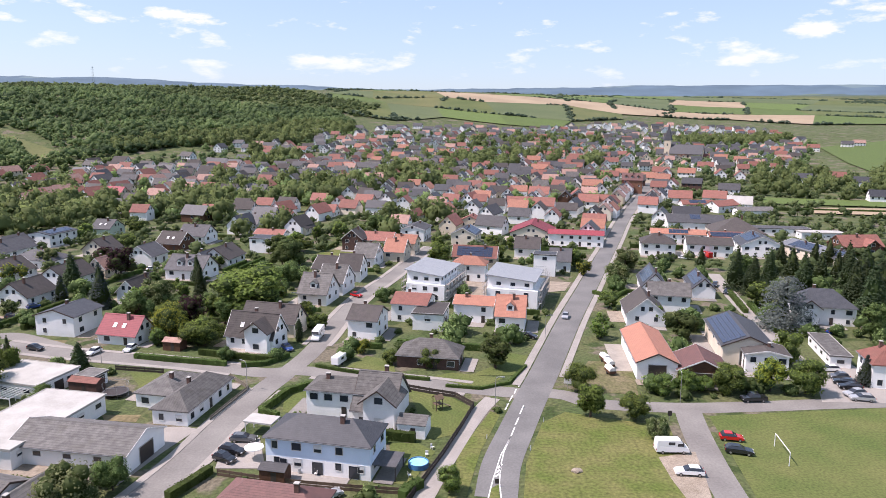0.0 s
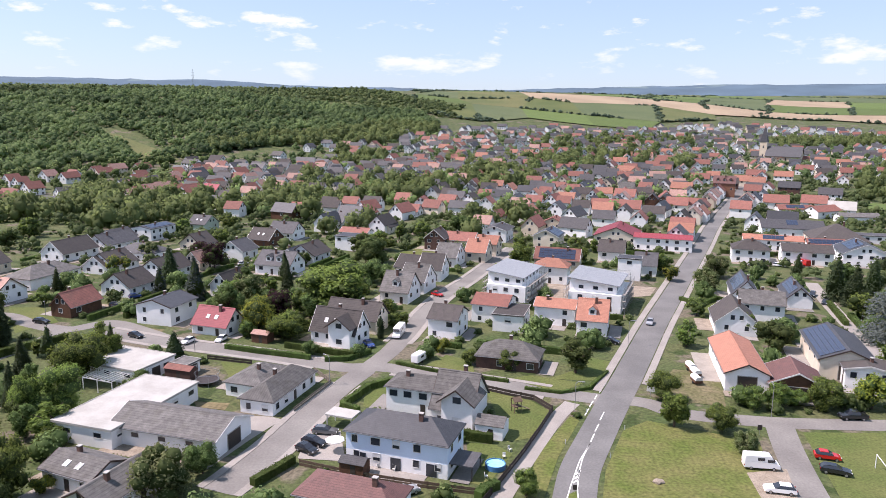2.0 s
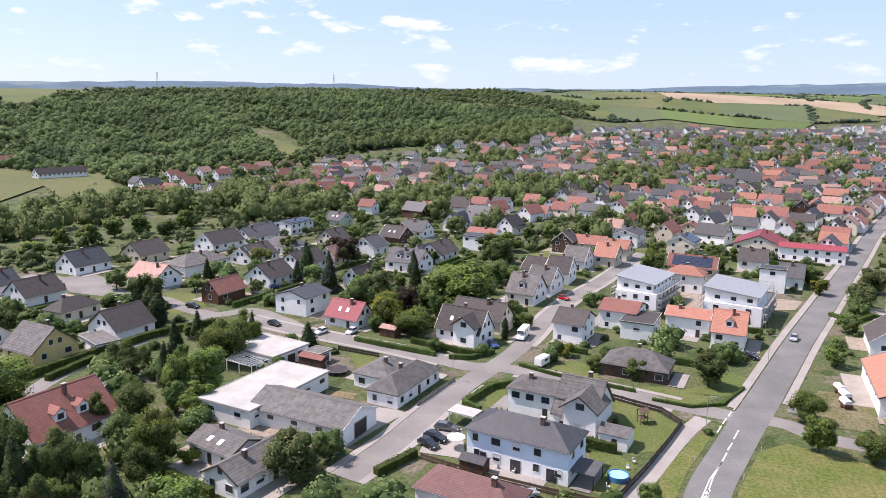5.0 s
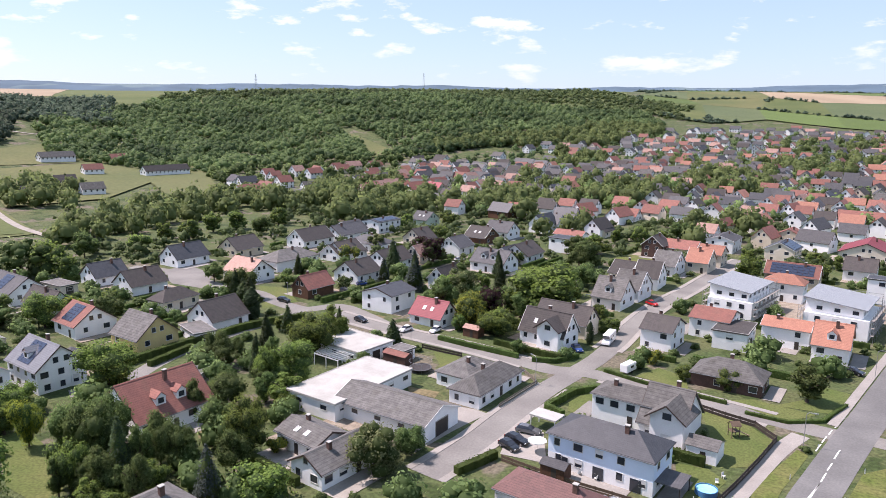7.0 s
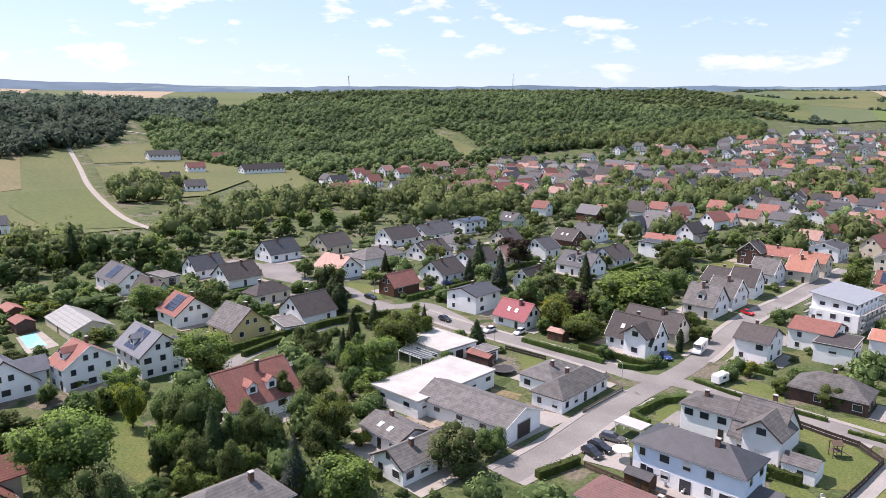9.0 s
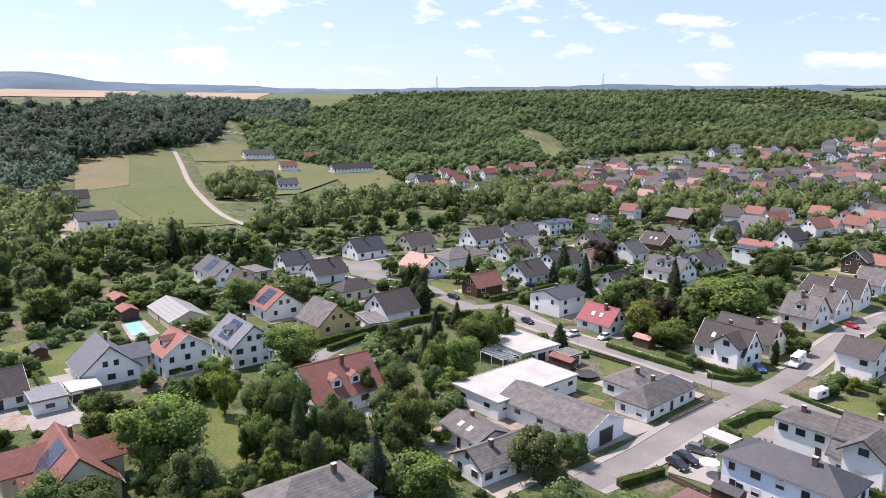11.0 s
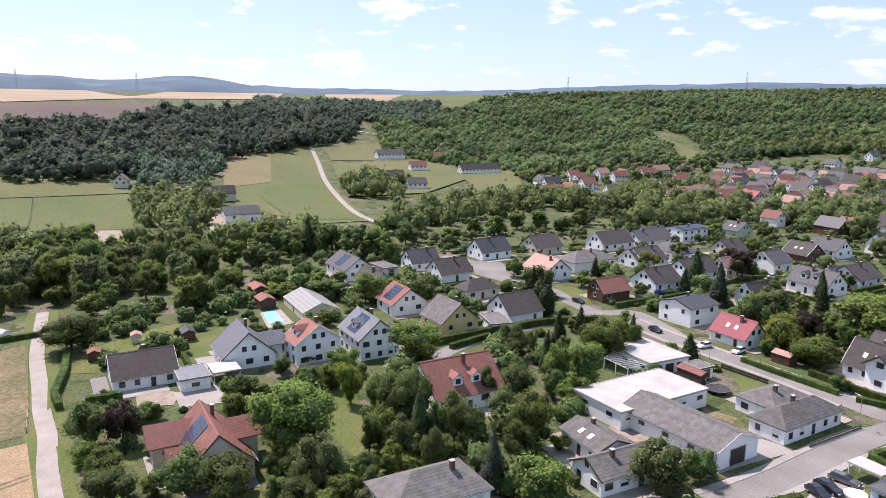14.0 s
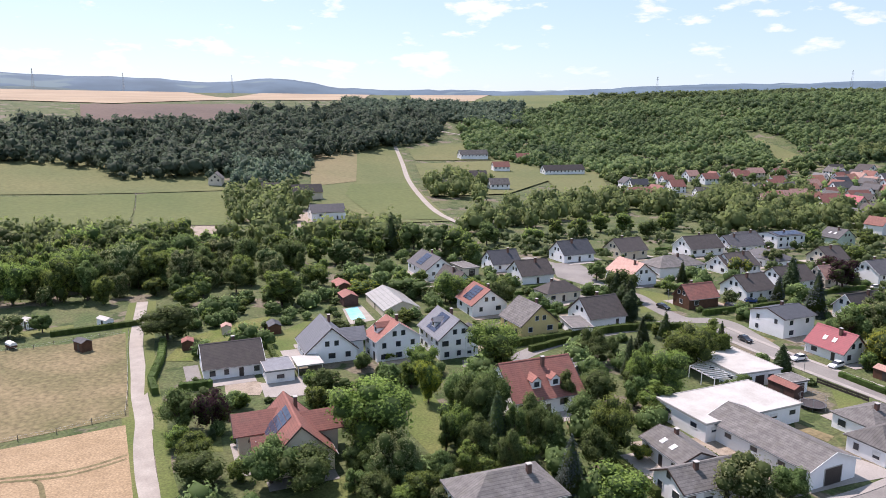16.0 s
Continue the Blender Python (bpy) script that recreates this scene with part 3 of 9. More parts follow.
patch("lawn", [(-65.3, 127.3), (-57.8, 127.4), (-57.4, 124.1), (-63.6, 124.7)], DRYGRASS, 0.0606, "dry unmown garden grass", "lawn")
patch("lawn", [(-120.8, 74.5), (-118.1, 78.7), (-109.5, 75.9), (-99.9, 72.6), (-94.1, 67.2), (-92.0, 62.4), (-102.7, 64.1)], LAWN, 0.0619, "green garden lawn", "lawn")
patch("lawn", [(-92.6, 93.3), (-91.7, 100.3), (-82.9, 92.1), (-86.5, 88.4)], DRYGRASS, 0.0632, "dry garden grass", "lawn")
patch("lawn", [(-90.5, 31.0), (-93.4, 36.6), (-94.2, 42.3), (-94.8, 48.9), (-82.5, 48.2)], LAWN, 0.0645, "green garden lawn", "lawn")
patch("lawn", [(-122.3, 28.7), (-120.6, 35.2), (-113.8, 33.6), (-117.3, 28.4)], LAWN, 0.0658, "green garden lawn", "lawn")
patch("lawn", [(-191.4, 38.2), (-190.2, 40.0), (-149.9, 30.0), (-147.5, 28.0)], LAWN, 0.0671, "green garden lawn", "lawn")
patch("lawn", [(-130.0, 25.5), (-123.4, 27.0), (-101.8, 22.5), (-102.9, 20.8)], LAWN, 0.0684, "green garden lawn", "lawn")
patch("lawn", [(-169.6, 62.4), (-181.6, 82.2), (-155.0, 76.1), (-147.5, 58.0)], LAWN, 0.0697, "green garden lawn", "lawn")
patch("lawn", [(-166.4, 36.4), (-180.8, 45.5), (-188.5, 61.4), (-188.7, 71.4), (-172.0, 58.8), (-162.7, 41.9)], ROUGHGRASS, 0.0710, "rough garden grass", "lawn")
patch("bare_soil", [(-371.3, 75.1), (-361.9, 114.5), (-324.4, 103.6), (-318.2, 82.6), (-336.3, 70.0)], GRAVEL, 0.0723, "bare reddish earth beside a field", "soil")
patch("gravel_bed", [(-151.4, 45.6), (-139.7, 51.0), (-134.3, 47.7), (-138.2, 41.9)], GRAVEL, 0.0736, "reddish gravel front garden", "gravel")
patch("forecourt", [(-140.3, 50.0), (-139.7, 60.1), (-128.9, 55.9), (-132.3, 48.1)], PAVING, 0.0749, "paved forecourt before garages", "yard")
patch("lawn", [(34.5, 159.5), (41.2, 159.7), (43.3, 152.2), (41.0, 139.0), (27.3, 141.8)], DRYLAWN, 0.0762, "rough grass plot with parked trailers", "lawn")
patch("forecourt", [(-38.1, 114.7), (-32.6, 118.1), (-28.8, 106.8), (-37.0, 106.7)], PAVING, 0.0775, "paved parking court", "yard")
patch("gravel_bed", [(29.9, 224.2), (40.7, 228.3), (44.8, 240.6), (35.1, 242.0)], GRAVEL, 0.0788, "bare earth and gravel of a building site", "gravel")
patch("gravel_bed", [(7.7, 257.6), (18.2, 258.0), (17.3, 216.6), (8.3, 216.4)], GRAVEL, 0.0301, "bare earth and gravel of a building site", "gravel")
patch("lawn", [(-132.4, 163.6), (-127.7, 174.7), (-142.0, 187.9), (-151.9, 186.4)], LAWN, 0.0314, "green garden lawn", "lawn")
patch("lawn", [(-109.0, 173.4), (-95.4, 172.3), (-94.7, 168.3), (-106.4, 166.7)], DRYGRASS, 0.0327, "dry bare grass round a new house", "lawn")
patch("lawn", [(-52.6, 288.2), (-45.1, 301.2), (-34.6, 295.1), (-40.0, 266.1)], ROUGHGRASS, 0.0340, "rough garden grass", "lawn")
patch("farmyard", [(-377.0, 162.2), (-373.7, 167.2), (-324.2, 145.9), (-329.2, 139.7)], GRAVEL, 0.36, "pale yard before the farm barn", "yard")
patch("hay_meadow", [(-580.1, 261.0), (-616.3, 326.5), (-459.8, 242.3), (-452.0, 203.2)], DRYMEADOW, 0.62, "dry brownish strip of hay meadow", "field", step=30)
patch("hay_meadow", [(-450.9, 233.2), (-442.2, 273.0), (-312.1, 216.5), (-333.6, 188.0), (-413.9, 209.9)], GREENFIELD, 0.62, "greener lower strip of hay meadow", "field", step=30)
patch("farmyard", [(-381.3, 163.0), (-384.0, 174.2), (-323.9, 148.4), (-321.9, 136.4)], GRAVEL, 0.0353, "pale gravel farmyard", "yard")
patch("lawn", [(-205.4, 8.4), (-201.9, 22.2), (-210.4, 23.3), (-210.8, 8.7)], LAWN, 0.0366, "green garden lawn", "lawn")
patch("lawn", [(52.4, 217.6), (62.4, 225.2), (59.6, 207.8), (52.7, 207.6)], LAWN, 0.0379, "green garden lawn", "lawn")
patch("turning_area", [(-199.4, 188.9), (-196.5, 201.1), (-178.0, 193.2), (-165.9, 175.3), (-180.5, 176.0)], ASPHALT_OLD, 0.0392, "paved turning area at a bend", "yard")
strip("tractor_line", [(-124.2, 1.5), (-121.4, 9.1), (-120.8, 13.9), (-121.7, 19.7)], 0.7, DRYGRASS, 0.075, "pressed tractor lines in the wheat", "track")
strip("tractor_line", [(-122.9, 1.4), (-119.8, 8.9), (-119.4, 13.7), (-120.2, 19.4)], 0.7, DRYGRASS, 0.075, "pressed tractor lines in the wheat", "track")
strip("tractor_line", [(-112.6, 6.4), (-118.4, 6.5), (-120.6, 5.8)], 0.8, DRYGRASS, 0.075, "pressed tractor lines in the wheat", "track")


# ---------- houses ----------
def ring_data(w, h, f, y0, y1):
    """A rectangular frame of bar width f round an opening w by h, from depth y0 to y1."""
    o = [(-w / 2 - f, -h / 2 - f), (w / 2 + f, -h / 2 - f), (w / 2 + f, h / 2 + f), (-w / 2 - f, h / 2 + f)]
    n = [(-w / 2, -h / 2), (w / 2, -h / 2), (w / 2, h / 2), (-w / 2, h / 2)]
    v = [(x, y, z) for y in (y0, y1) for ringed in (o, n) for x, z in ringed]
    q = []
    for k in range(4):
        m = (k + 1) % 4
        q += [(8 + k, 12 + k, 12 + m, 8 + m), (k, m, 8 + m, 8 + k)[::-1], (4 + k, 4 + m, 12 + m, 12 + k)]
    return v, q


def window_meshes(w, h):
    key = ("win", round(w, 2), round(h, 2))
    if key not in _cache:
        f = 0.09
        fr = mesh_of("window", *ring_data(w, h, f, -0.02, 0.07), FRAME)
        gl = mesh_of("pane", *box_data(-w / 2 + 0.01, w / 2 - 0.01, -0.02, 0.02, -h / 2 + 0.01, h / 2 - 0.01), GLASS)
        v, q = ring_data(w, h, f, -0.02, 0.07)
        q = q + [(12, 13, 14, 15)[::-1]]
        v = [(x, 0.02 if (k >= 12) else y, z) for k, (x, y, z) in enumerate(v)]
        both = mesh_of("window", v, q, [FRAME, GLASS], [0] * 12 + [1])
        sh = mesh_of("roller_shutter", *box_data(-w / 2 + 0.01, w / 2 - 0.01, 0.025, 0.05, -h / 2 + h * 0.45, h / 2 - 0.01), FRAME)
        _cache[key] = (fr, gl, both, sh)
    return _cache[key]


def side_pose(side, along, z, hl, hw):
    """A pose on a wall: 0 and 1 the long sides (-y, +y), 2 and 3 the ends (-x, +x). The wall's outward is the pose's y."""
    if side == 0:
        return pose(along, -hw, z, 0, 0, 180)
    if side == 1:
        return pose(along, hw, z)
    if side == 2:
        return pose(-hl, along, z, 0, 0, 90)
    return pose(hl, along, z, 0, 0, -90)


def add_window(parent, m, w, h, near, rnd):
    fr, gl, both, sh = window_meshes(w, h)
    if near:
        win = child("window", fr, parent, m)
        child("pane", gl, win)
        if rnd.random() < 0.22:
            child("roller_shutter", sh, win)
    else:
        child("window", both, parent, m)


def roof_data(kind, L, W, ze, zr, t=0.22):
    hl, hw = L / 2, W / 2
    if kind == "h":
        r = max(L - W, 0.6) / 2
        v = [(-hl, -hw, ze), (hl, -hw, ze), (hl, hw, ze), (-hl, hw, ze), (-r, 0, zr), (r, 0, zr)]
        v += [(x, y, ze - t) for x, y, z in v[:4]]
        f = [(0, 1, 5, 4), (1, 2, 5), (2, 3, 4, 5), (3, 0, 4), (9, 8, 7, 6), (0, 6, 7, 1), (1, 7, 8, 2), (2, 8, 9, 3), (3, 9, 6, 0)]
        return v, f
    s = t * 1.1
    prof = [(-hw, ze), (-hw, ze - t), (0, zr - s), (hw, ze - t), (hw, ze), (0, zr)]
    v, f = extrude_x(prof, -hl, hl)
    n = 6
    caps = [(0, 1, 2, 5), (2, 3, 4, 5)]
    f = [c[::-1] for c in caps] + [tuple(i + n for i in c) for c in caps] + f[2:]
    return v, [q[::-1] for q in f]


def wall_data(kind, L, W, ze, zr, over=0.45, end=0.35):
    hl, hw = L / 2 - end, W / 2 - over
    slope = (zr - ze) / (W / 2)
    zt = ze + over * slope - 0.2
    if kind == "h":
        return box_data(-hl, hl, -hw, hw, -0.5, ze - 0.05), hl, hw, ze - 0.1
    prof = [(-hw, -0.5), (hw, -0.5), (hw, zt), (0, zr - 0.24), (-hw, zt)]
    v, f = extrude_x(prof, -hl, hl)
    return (v, f), hl, hw, zt


def panels(parent, L, W, ze, zr, side, n, m, x0):
    """A field of solar panels on one slope of a gabled roof."""
    if "panel" not in _cache:
        v, f = box_data(-0.82, 0.82, -0.5, 0.5, 0.0, 0.05)
        _cache["panel"] = mesh_of("solar_panel", v, f, SOLAR)
        v, f = box_data(-0.86, 0.86, -0.54, 0.54, -0.02, 0.035)
        _cache["panel_frame"] = mesh_of("panel_frame", v, f, ALU)
    pitch = math.atan2(zr - ze, W / 2)
    for i in range(n):
        for j in range(m):
            d = 0.7 + 1.1 * (j + 0.5)
            y = d * math.cos(pitch)
            z = zr - d * math.sin(pitch) + 0.1
            sgn = -1 if side == 0 else 1
            mat = pose(x0 + 1.72 * i, sgn * y, z) @ pose(0, 0, 0, -sgn * math.degrees(pitch))
            p = child("solar_panel", _cache["panel"], parent, mat)


def skylights(parent, W, ze, zr, side, n, x0, gap=2.6):
    if "skylight" not in _cache:
        v, q = ring_data(0.8, 1.1, 0.08, -0.1, 0.1)
        _cache["skylight"] = mesh_of("skylight", [(a, -e, b) for a, b, e in v], q, FRAME)
        _cache["skypane"] = mesh_of("pane", *box_data(-0.38, 0.38, -0.53, 0.53, 0, 0.05), ROOFPANE)
    pitch = math.atan2(zr - ze, W / 2)
    sgn = -1 if side == 0 else 1
    for i in range(n):
        d = W * 0.26 / math.cos(pitch)
        mat = pose(x0 + gap * i, sgn * d * math.cos(pitch), zr - d * math.sin(pitch)) @ pose(0, 0, 0.02, -sgn * math.degrees(pitch))
        s = child("skylight", _cache["skylight"], parent, mat)
        child("pane", _cache["skypane"], s)


ROOFPANE = plain("pale_roof_pane", (0.55, 0.56, 0.55), 0.25, 0, 0.6)


def dormer(parent, W, ze, zr, side, x, roof, wall, w=2.4):
    """A gabled dormer standing out of one slope."""
    sgn = -1 if side == 0 else 1
    y0 = W * 0.36
    zb = ze + (zr - ze) * (1 - y0 / (W / 2))
    h = 1.5
    dep = y0 + 0.1
    v, f = extrude_x([(-w / 2 + 0.2, zb - 0.3), (w / 2 - 0.2, zb - 0.3), (w / 2 - 0.2, zb + h), (0, zb + h + 0.9), (-w / 2 + 0.2, zb + h)], 0.2, y0)
    d = child("dormer", mesh_of("dormer", v, f, WALL[wall]), parent, pose(x, 0, 0, 0, 0, 90 * sgn))
    rv, rf = roof_data("g", dep, w, zb + h - 0.05, zb + h + 1.0, 0.15)
    child("dormer_roof", mesh_of("dormer_roof", [(a + dep / 2 + 0.15, b, c) for a, b, c in rv], rf, ROOF[roof]), d)
    fr, gl, both, sh = window_meshes(1.1, 1.0)
    child("window", both, d, pose(y0, 0, zb + 0.8, 0, 0, -90))


FAR_FROM = 500.0   # houses beyond this distance are joined into one mesh
_hv, _hf, _hm = [], [], []
FAR_MATS = [WALL["w"], ROOF["R"], ROOF["O"], ROOF["G"], ROOF["K"], ROOF["B"], ROOF["P"], WALL["c"], GLASS, ROOF["A"], ROOF["S"], WALL["k"]]


def distant_house(x, y, yaw, L, W, z, roof, wall="w", eave=4.6, windows=True):
    """A small gabled house with its windows, added to the joined far village."""
    FOOT.append((x, y, yaw, L, W))
    zr = eave + W * 0.45
    (wv, wf), hl, hw, zt = wall_data("g", L, W, eave, zr)
    rv, rf = roof_data("g", L, W, eave, zr)
    m = pose(x, y, z, 0, 0, yaw)

    def put(v, f, k, at=None):
        n = len(_hv)
        g = m @ at if at is not None else m
        _hv.extend([tuple(g @ Vector(p)) for p in v])
        _hf.extend([tuple(i + n for i in q) for q in f])
        _hm.extend([k] * len(f))
    put(wv, wf, 7 if wall in "cby" else 11 if wall in "kn" else 0)
    put(rv, rf, {"R": 1, "O": 2, "G": 3, "K": 4, "B": 5, "P": 6, "N": 1, "A": 9, "S": 10, "W": 10, "M": 5}.get(roof, 3))
    if not windows:
        return
    pv, pf = box_data(-0.55, 0.55, 0.0, 0.05, -0.65, 0.65)
    for side, length in ((0, 2 * hl), (1, 2 * hl), (2, 2 * hw), (3, 2 * hw)):
        n = max(2, int(length / 3.4))
        for zc in ((zt - 1.1, zt - 3.6) if zt > 4.6 else (zt - 1.2,)):
            for i in range(n):
                put(pv, pf, 8, side_pose(side, (i + 0.5) / n * length - length / 2, zc, hl, hw))
        if side > 1:
            put(pv, pf, 8, side_pose(side, 0, zt + 1.1, hl, hw))


_house_n = [0]
PLOTS = []


def house(x, y, yaw, L, W, ze, zr, roof="B", wall="w", kind="g", extras=(), group="", z=0.0, near=True, label=""):
    """One house: ridge along its own x; eaves at ze, ridge at zr over the ground."""
    if not near and math.hypot(x, y) > FAR_FROM:
        return distant_house(x, y, yaw, L, W, z, roof, wall, ze)
    _house_n[0] += 1
    rnd = random.Random(_house_n[0] * 7 + 5)
    root = new("house")
    root.matrix_world = pose(x, y, z, 0, 0, yaw)
    storeys = 1 if ze < 4.4 else 2
    FOOT.append((x, y, yaw, L, W))
    if near:
        PLOTS.append((x, y, yaw, L, W))
    fine = near and math.hypot(x, y) < 150
    if not label:
        label = f"{WALL_WORD[wall]} house with a {ROOF_WORD[roof]} {'hipped' if kind == 'h' else 'gabled'} roof"
        if any("solar" in e for e in extras):
            label += " and solar panels"
    tagged(root, label, "house", group)
    (wv, wf), hl, hw, zt = wall_data(kind, L, W, ze, zr)
    child("wall", mesh_of("wall", wv, wf, WALL[wall]), root)
    child("roof", mesh_of("roof", *roof_data(kind, L, W, ze, zr), ROOF[roof]), root)
    if near and math.hypot(x, y) < 340:
        pale = rnd.random() < 0.45
        if kind == "g":
            for end in (-1, 1):
                key = ("verge", round(W, 1), round(ze, 1), round(zr, 1), pale)
                if key not in _cache:
                    _cache[key] = mesh_of("verge_board", *extrude_x([(-W / 2 - 0.03, ze - 0.26), (0, zr - 0.27), (W / 2 + 0.03, ze - 0.26), (W / 2 + 0.03, ze + 0.03), (0, zr + 0.05), (-W / 2 - 0.03, ze + 0.03)], -0.03, 0.05), FRAME if pale else VERGE)
                child("verge_board", _cache[key], root, pose(end * (L / 2 + 0.02), 0, 0))
            child("ridge_cap", mesh_of("ridge_cap", *extrude_x([(-0.22, zr - 0.08), (0.22, zr - 0.08), (0, zr + 0.09)], -L / 2 + 0.06, L / 2 - 0.06), ROOF[roof]), root)
        for way in (-1, 1):
            child("gutter", box_mesh("gutter", (-round(L, 1) / 2, round(L, 1) / 2, -0.07, 0.07, -0.13, 0.0), ZINC), root, pose(0, way * (W / 2 + 0.08), ze - 0.08))
    # chimney
    cx = rnd.uniform(-0.25, 0.25) * L
    cy = rnd.choice((-1, 1)) * W * 0.1
    ctop = zr + 0.7
    barn = any(e[0] == "barn" for e in extras)
    if near and not barn:
        ch = child("chimney", box_mesh("chimney", (-0.35, 0.35, -0.3, 0.3, -2.2, 0.0), CHIMNEY), root, pose(cx, cy, ctop))
        child("chimney_cap", box_mesh("chimney_cap", (-0.42, 0.42, -0.37, 0.37, 0.0, 0.1), KERB), ch)
    # windows and door
    base = zt - 1.25
    rows = [base, base - 2.7] if near else [base - 0.3]
    if storeys == 1 and near:
        rows = [max(1.5, zt - 1.4)]
    door_at = None
    for side, length in () if barn else ((0, 2 * hl), (1, 2 * hl), (2, 2 * hw), (3, 2 * hw)):
        turn = radians(yaw + (-90, 90, 180, 0)[side])
        if not near and x * math.cos(turn) + y * math.sin(turn) > 0:
            continue
        n = max(1, int(length / ((3.0 if math.hypot(x, y) < 180 else 3.9) if near else 7.5)))
        for r, zc in enumerate(rows):
            for i in range(n):
                if rnd.random() < (0.12 if near else 0.36):
                    continue
                at = (i + 0.5) / n * length - length / 2 + rnd.uniform(-0.2, 0.2)
                w = rnd.choice((1.0, 1.2, 1.6)) if near else 1.2
                if side == 0 and r == len(rows) - 1 and door_at is None and i == n // 2:
                    door_at = at
                    dm = box_mesh("door", (-0.5, 0.5, -0.02, 0.05, 0, 2.05), DARKDOOR)
                    dd = child("door", dm, root, side_pose(0, at, 0.1, hl, hw))
                    if near:
                        child("door_handle", box_mesh("door_handle", (0.36, 0.42, 0.05, 0.1, 0.95, 1.1), ALU), dd)
                    continue
                add_window(root, side_pose(side, at, zc, hl, hw), w, 1.25, fine, rnd)
        if side > 1 and kind != "h" and zr - zt > 1.9:
            for at in ((-1.1, 1.1) if zr - zt > 3 else (0,)):
                add_window(root, side_pose(side, at, zt + 0.75 + 0.15 * (zr - zt), hl, hw), 1.0, 1.2, fine, rnd)
    for e in extras:
        what, side, n = e[0], e[1], e[2]
        if what == "solar":
            rows_n = max(2, min(5, int((math.hypot(W / 2, zr - ze) - 1.2) / 1.1)))
            n = max(3, min(n, int((L - 1.2) / 1.72)))
            panels(root, L, W, ze, zr, side, n, rows_n, -(n - 1) * 0.86)
        elif what == "sky":
            skylights(root, W, ze, zr, side, n, -(n - 1) * 1.3)
        elif what == "dorm":
            for i in range(n):
                dormer(root, W, ze, zr, side, (i - (n - 1) / 2) * 4.2, roof, wall)
        elif what == "barn":
            root.name = "barn"
            tagged(root, f"{WALL_WORD[wall]} barn with a {ROOF_WORD[roof]} roof and dark door", "barn")
            gate = child("barn_door", box_mesh("barn_door", (-1.9, 1.9, -0.02, 0.06, 0, min(3.4, ze - 0.5)), DARKDOOR), root, side_pose(side, 0, 0.02, hl, hw))
            child("door_frame", mesh_of("door_frame", *ring_data(3.8, min(3.4, ze - 0.5), 0.15, 0, 0.09), KERB), gate, pose(0, 0, min(3.4, ze - 0.5) / 2))
            for i in range(3):
                add_window(root, side_pose(0, (i - 1) * L / 4, ze - 1.2, hl, hw), 1.4, 0.8, False, rnd)
                add_window(root, side_pose(1, (i - 1) * L / 4, ze - 1.2, hl, hw), 1.4, 0.8, False, rnd)
        elif what == "plinth":
            child("ground_floor_wall", mesh_of("ground_floor_wall", *box_data(-hl - 0.004, hl + 0.004, -hw - 0.004, hw + 0.004, -0.5, 2.55), WALL["w"]), root)
            for i in range(3):
                child("terrace_door", box_mesh("terrace_door", (-0.9, 0.9, 0.0, 0.07, 0.1, 2.25), GLASS), root, side_pose(0, (i - 1) * 6.2, 0, hl, hw))
            pg = child("pergola", mesh_of("pergola", *box_data(0, 4.0, -2.6, 2.6, 2.45, 2.6), ROOF["G"]), root, pose(hl, -hw + 3.2, 0))
            for py in (-2.4, 2.4):
                child("post", box_mesh("post", (3.75, 3.9, -0.08, 0.08, 0, 2.45), DARKDOOR), pg, pose(0, py, 0))
        elif what in ("cross", "wing"):
            sgn = -1 if side == 0 else 1
            w, dep, along_x, top = (6.8, W / 2 + 1.6, L * 0.2, zr - 0.75) if what == "cross" else (e[3], e[4], e[2], e[5])
            zt2 = top - 0.35 - 0.75 * (w / 2 - 0.4)
            v, f = extrude_x([(-w / 2 + 0.4, -0.5), (w / 2 - 0.4, -0.5), (w / 2 - 0.4, zt2), (0, top - 0.35), (-w / 2 + 0.4, zt2)], 0.3, dep - 0.5)
            turned = pose(along_x, 0, 0, 0, 0, 90 * sgn)
            g = child("gable_wing", mesh_of("gable_wing", v, f, WALL[wall]), root, turned)
            rv, rf = roof_data("g", dep + 0.3, w + 0.6, zt2 - 0.2, top, 0.2)
            child("wing_roof", mesh_of("wing_roof", [(a + dep / 2 + 0.2, b, c) for a, b, c in rv], rf, ROOF[roof]), g)
            for zc in (1.6, zt2 + 0.3) if zt2 > 2.9 else (1.5,):
                add_window(root, turned @ pose(dep - 0.5, 0, zc, 0, 0, -90), 1.6, 1.25, near, rnd)
            if near:
                child("verge_board", mesh_of("verge_board", *extrude_x([(-w / 2 - 0.33, zt2 - 0.46), (0, top - 0.27), (w / 2 + 0.33, zt2 - 0.46), (w / 2 + 0.33, zt2 - 0.16), (0, top + 0.05), (-w / 2 - 0.33, zt2 - 0.16)], -0.02, 0.06), VERGE), g, pose(dep + 0.37, 0, 0))
    return root


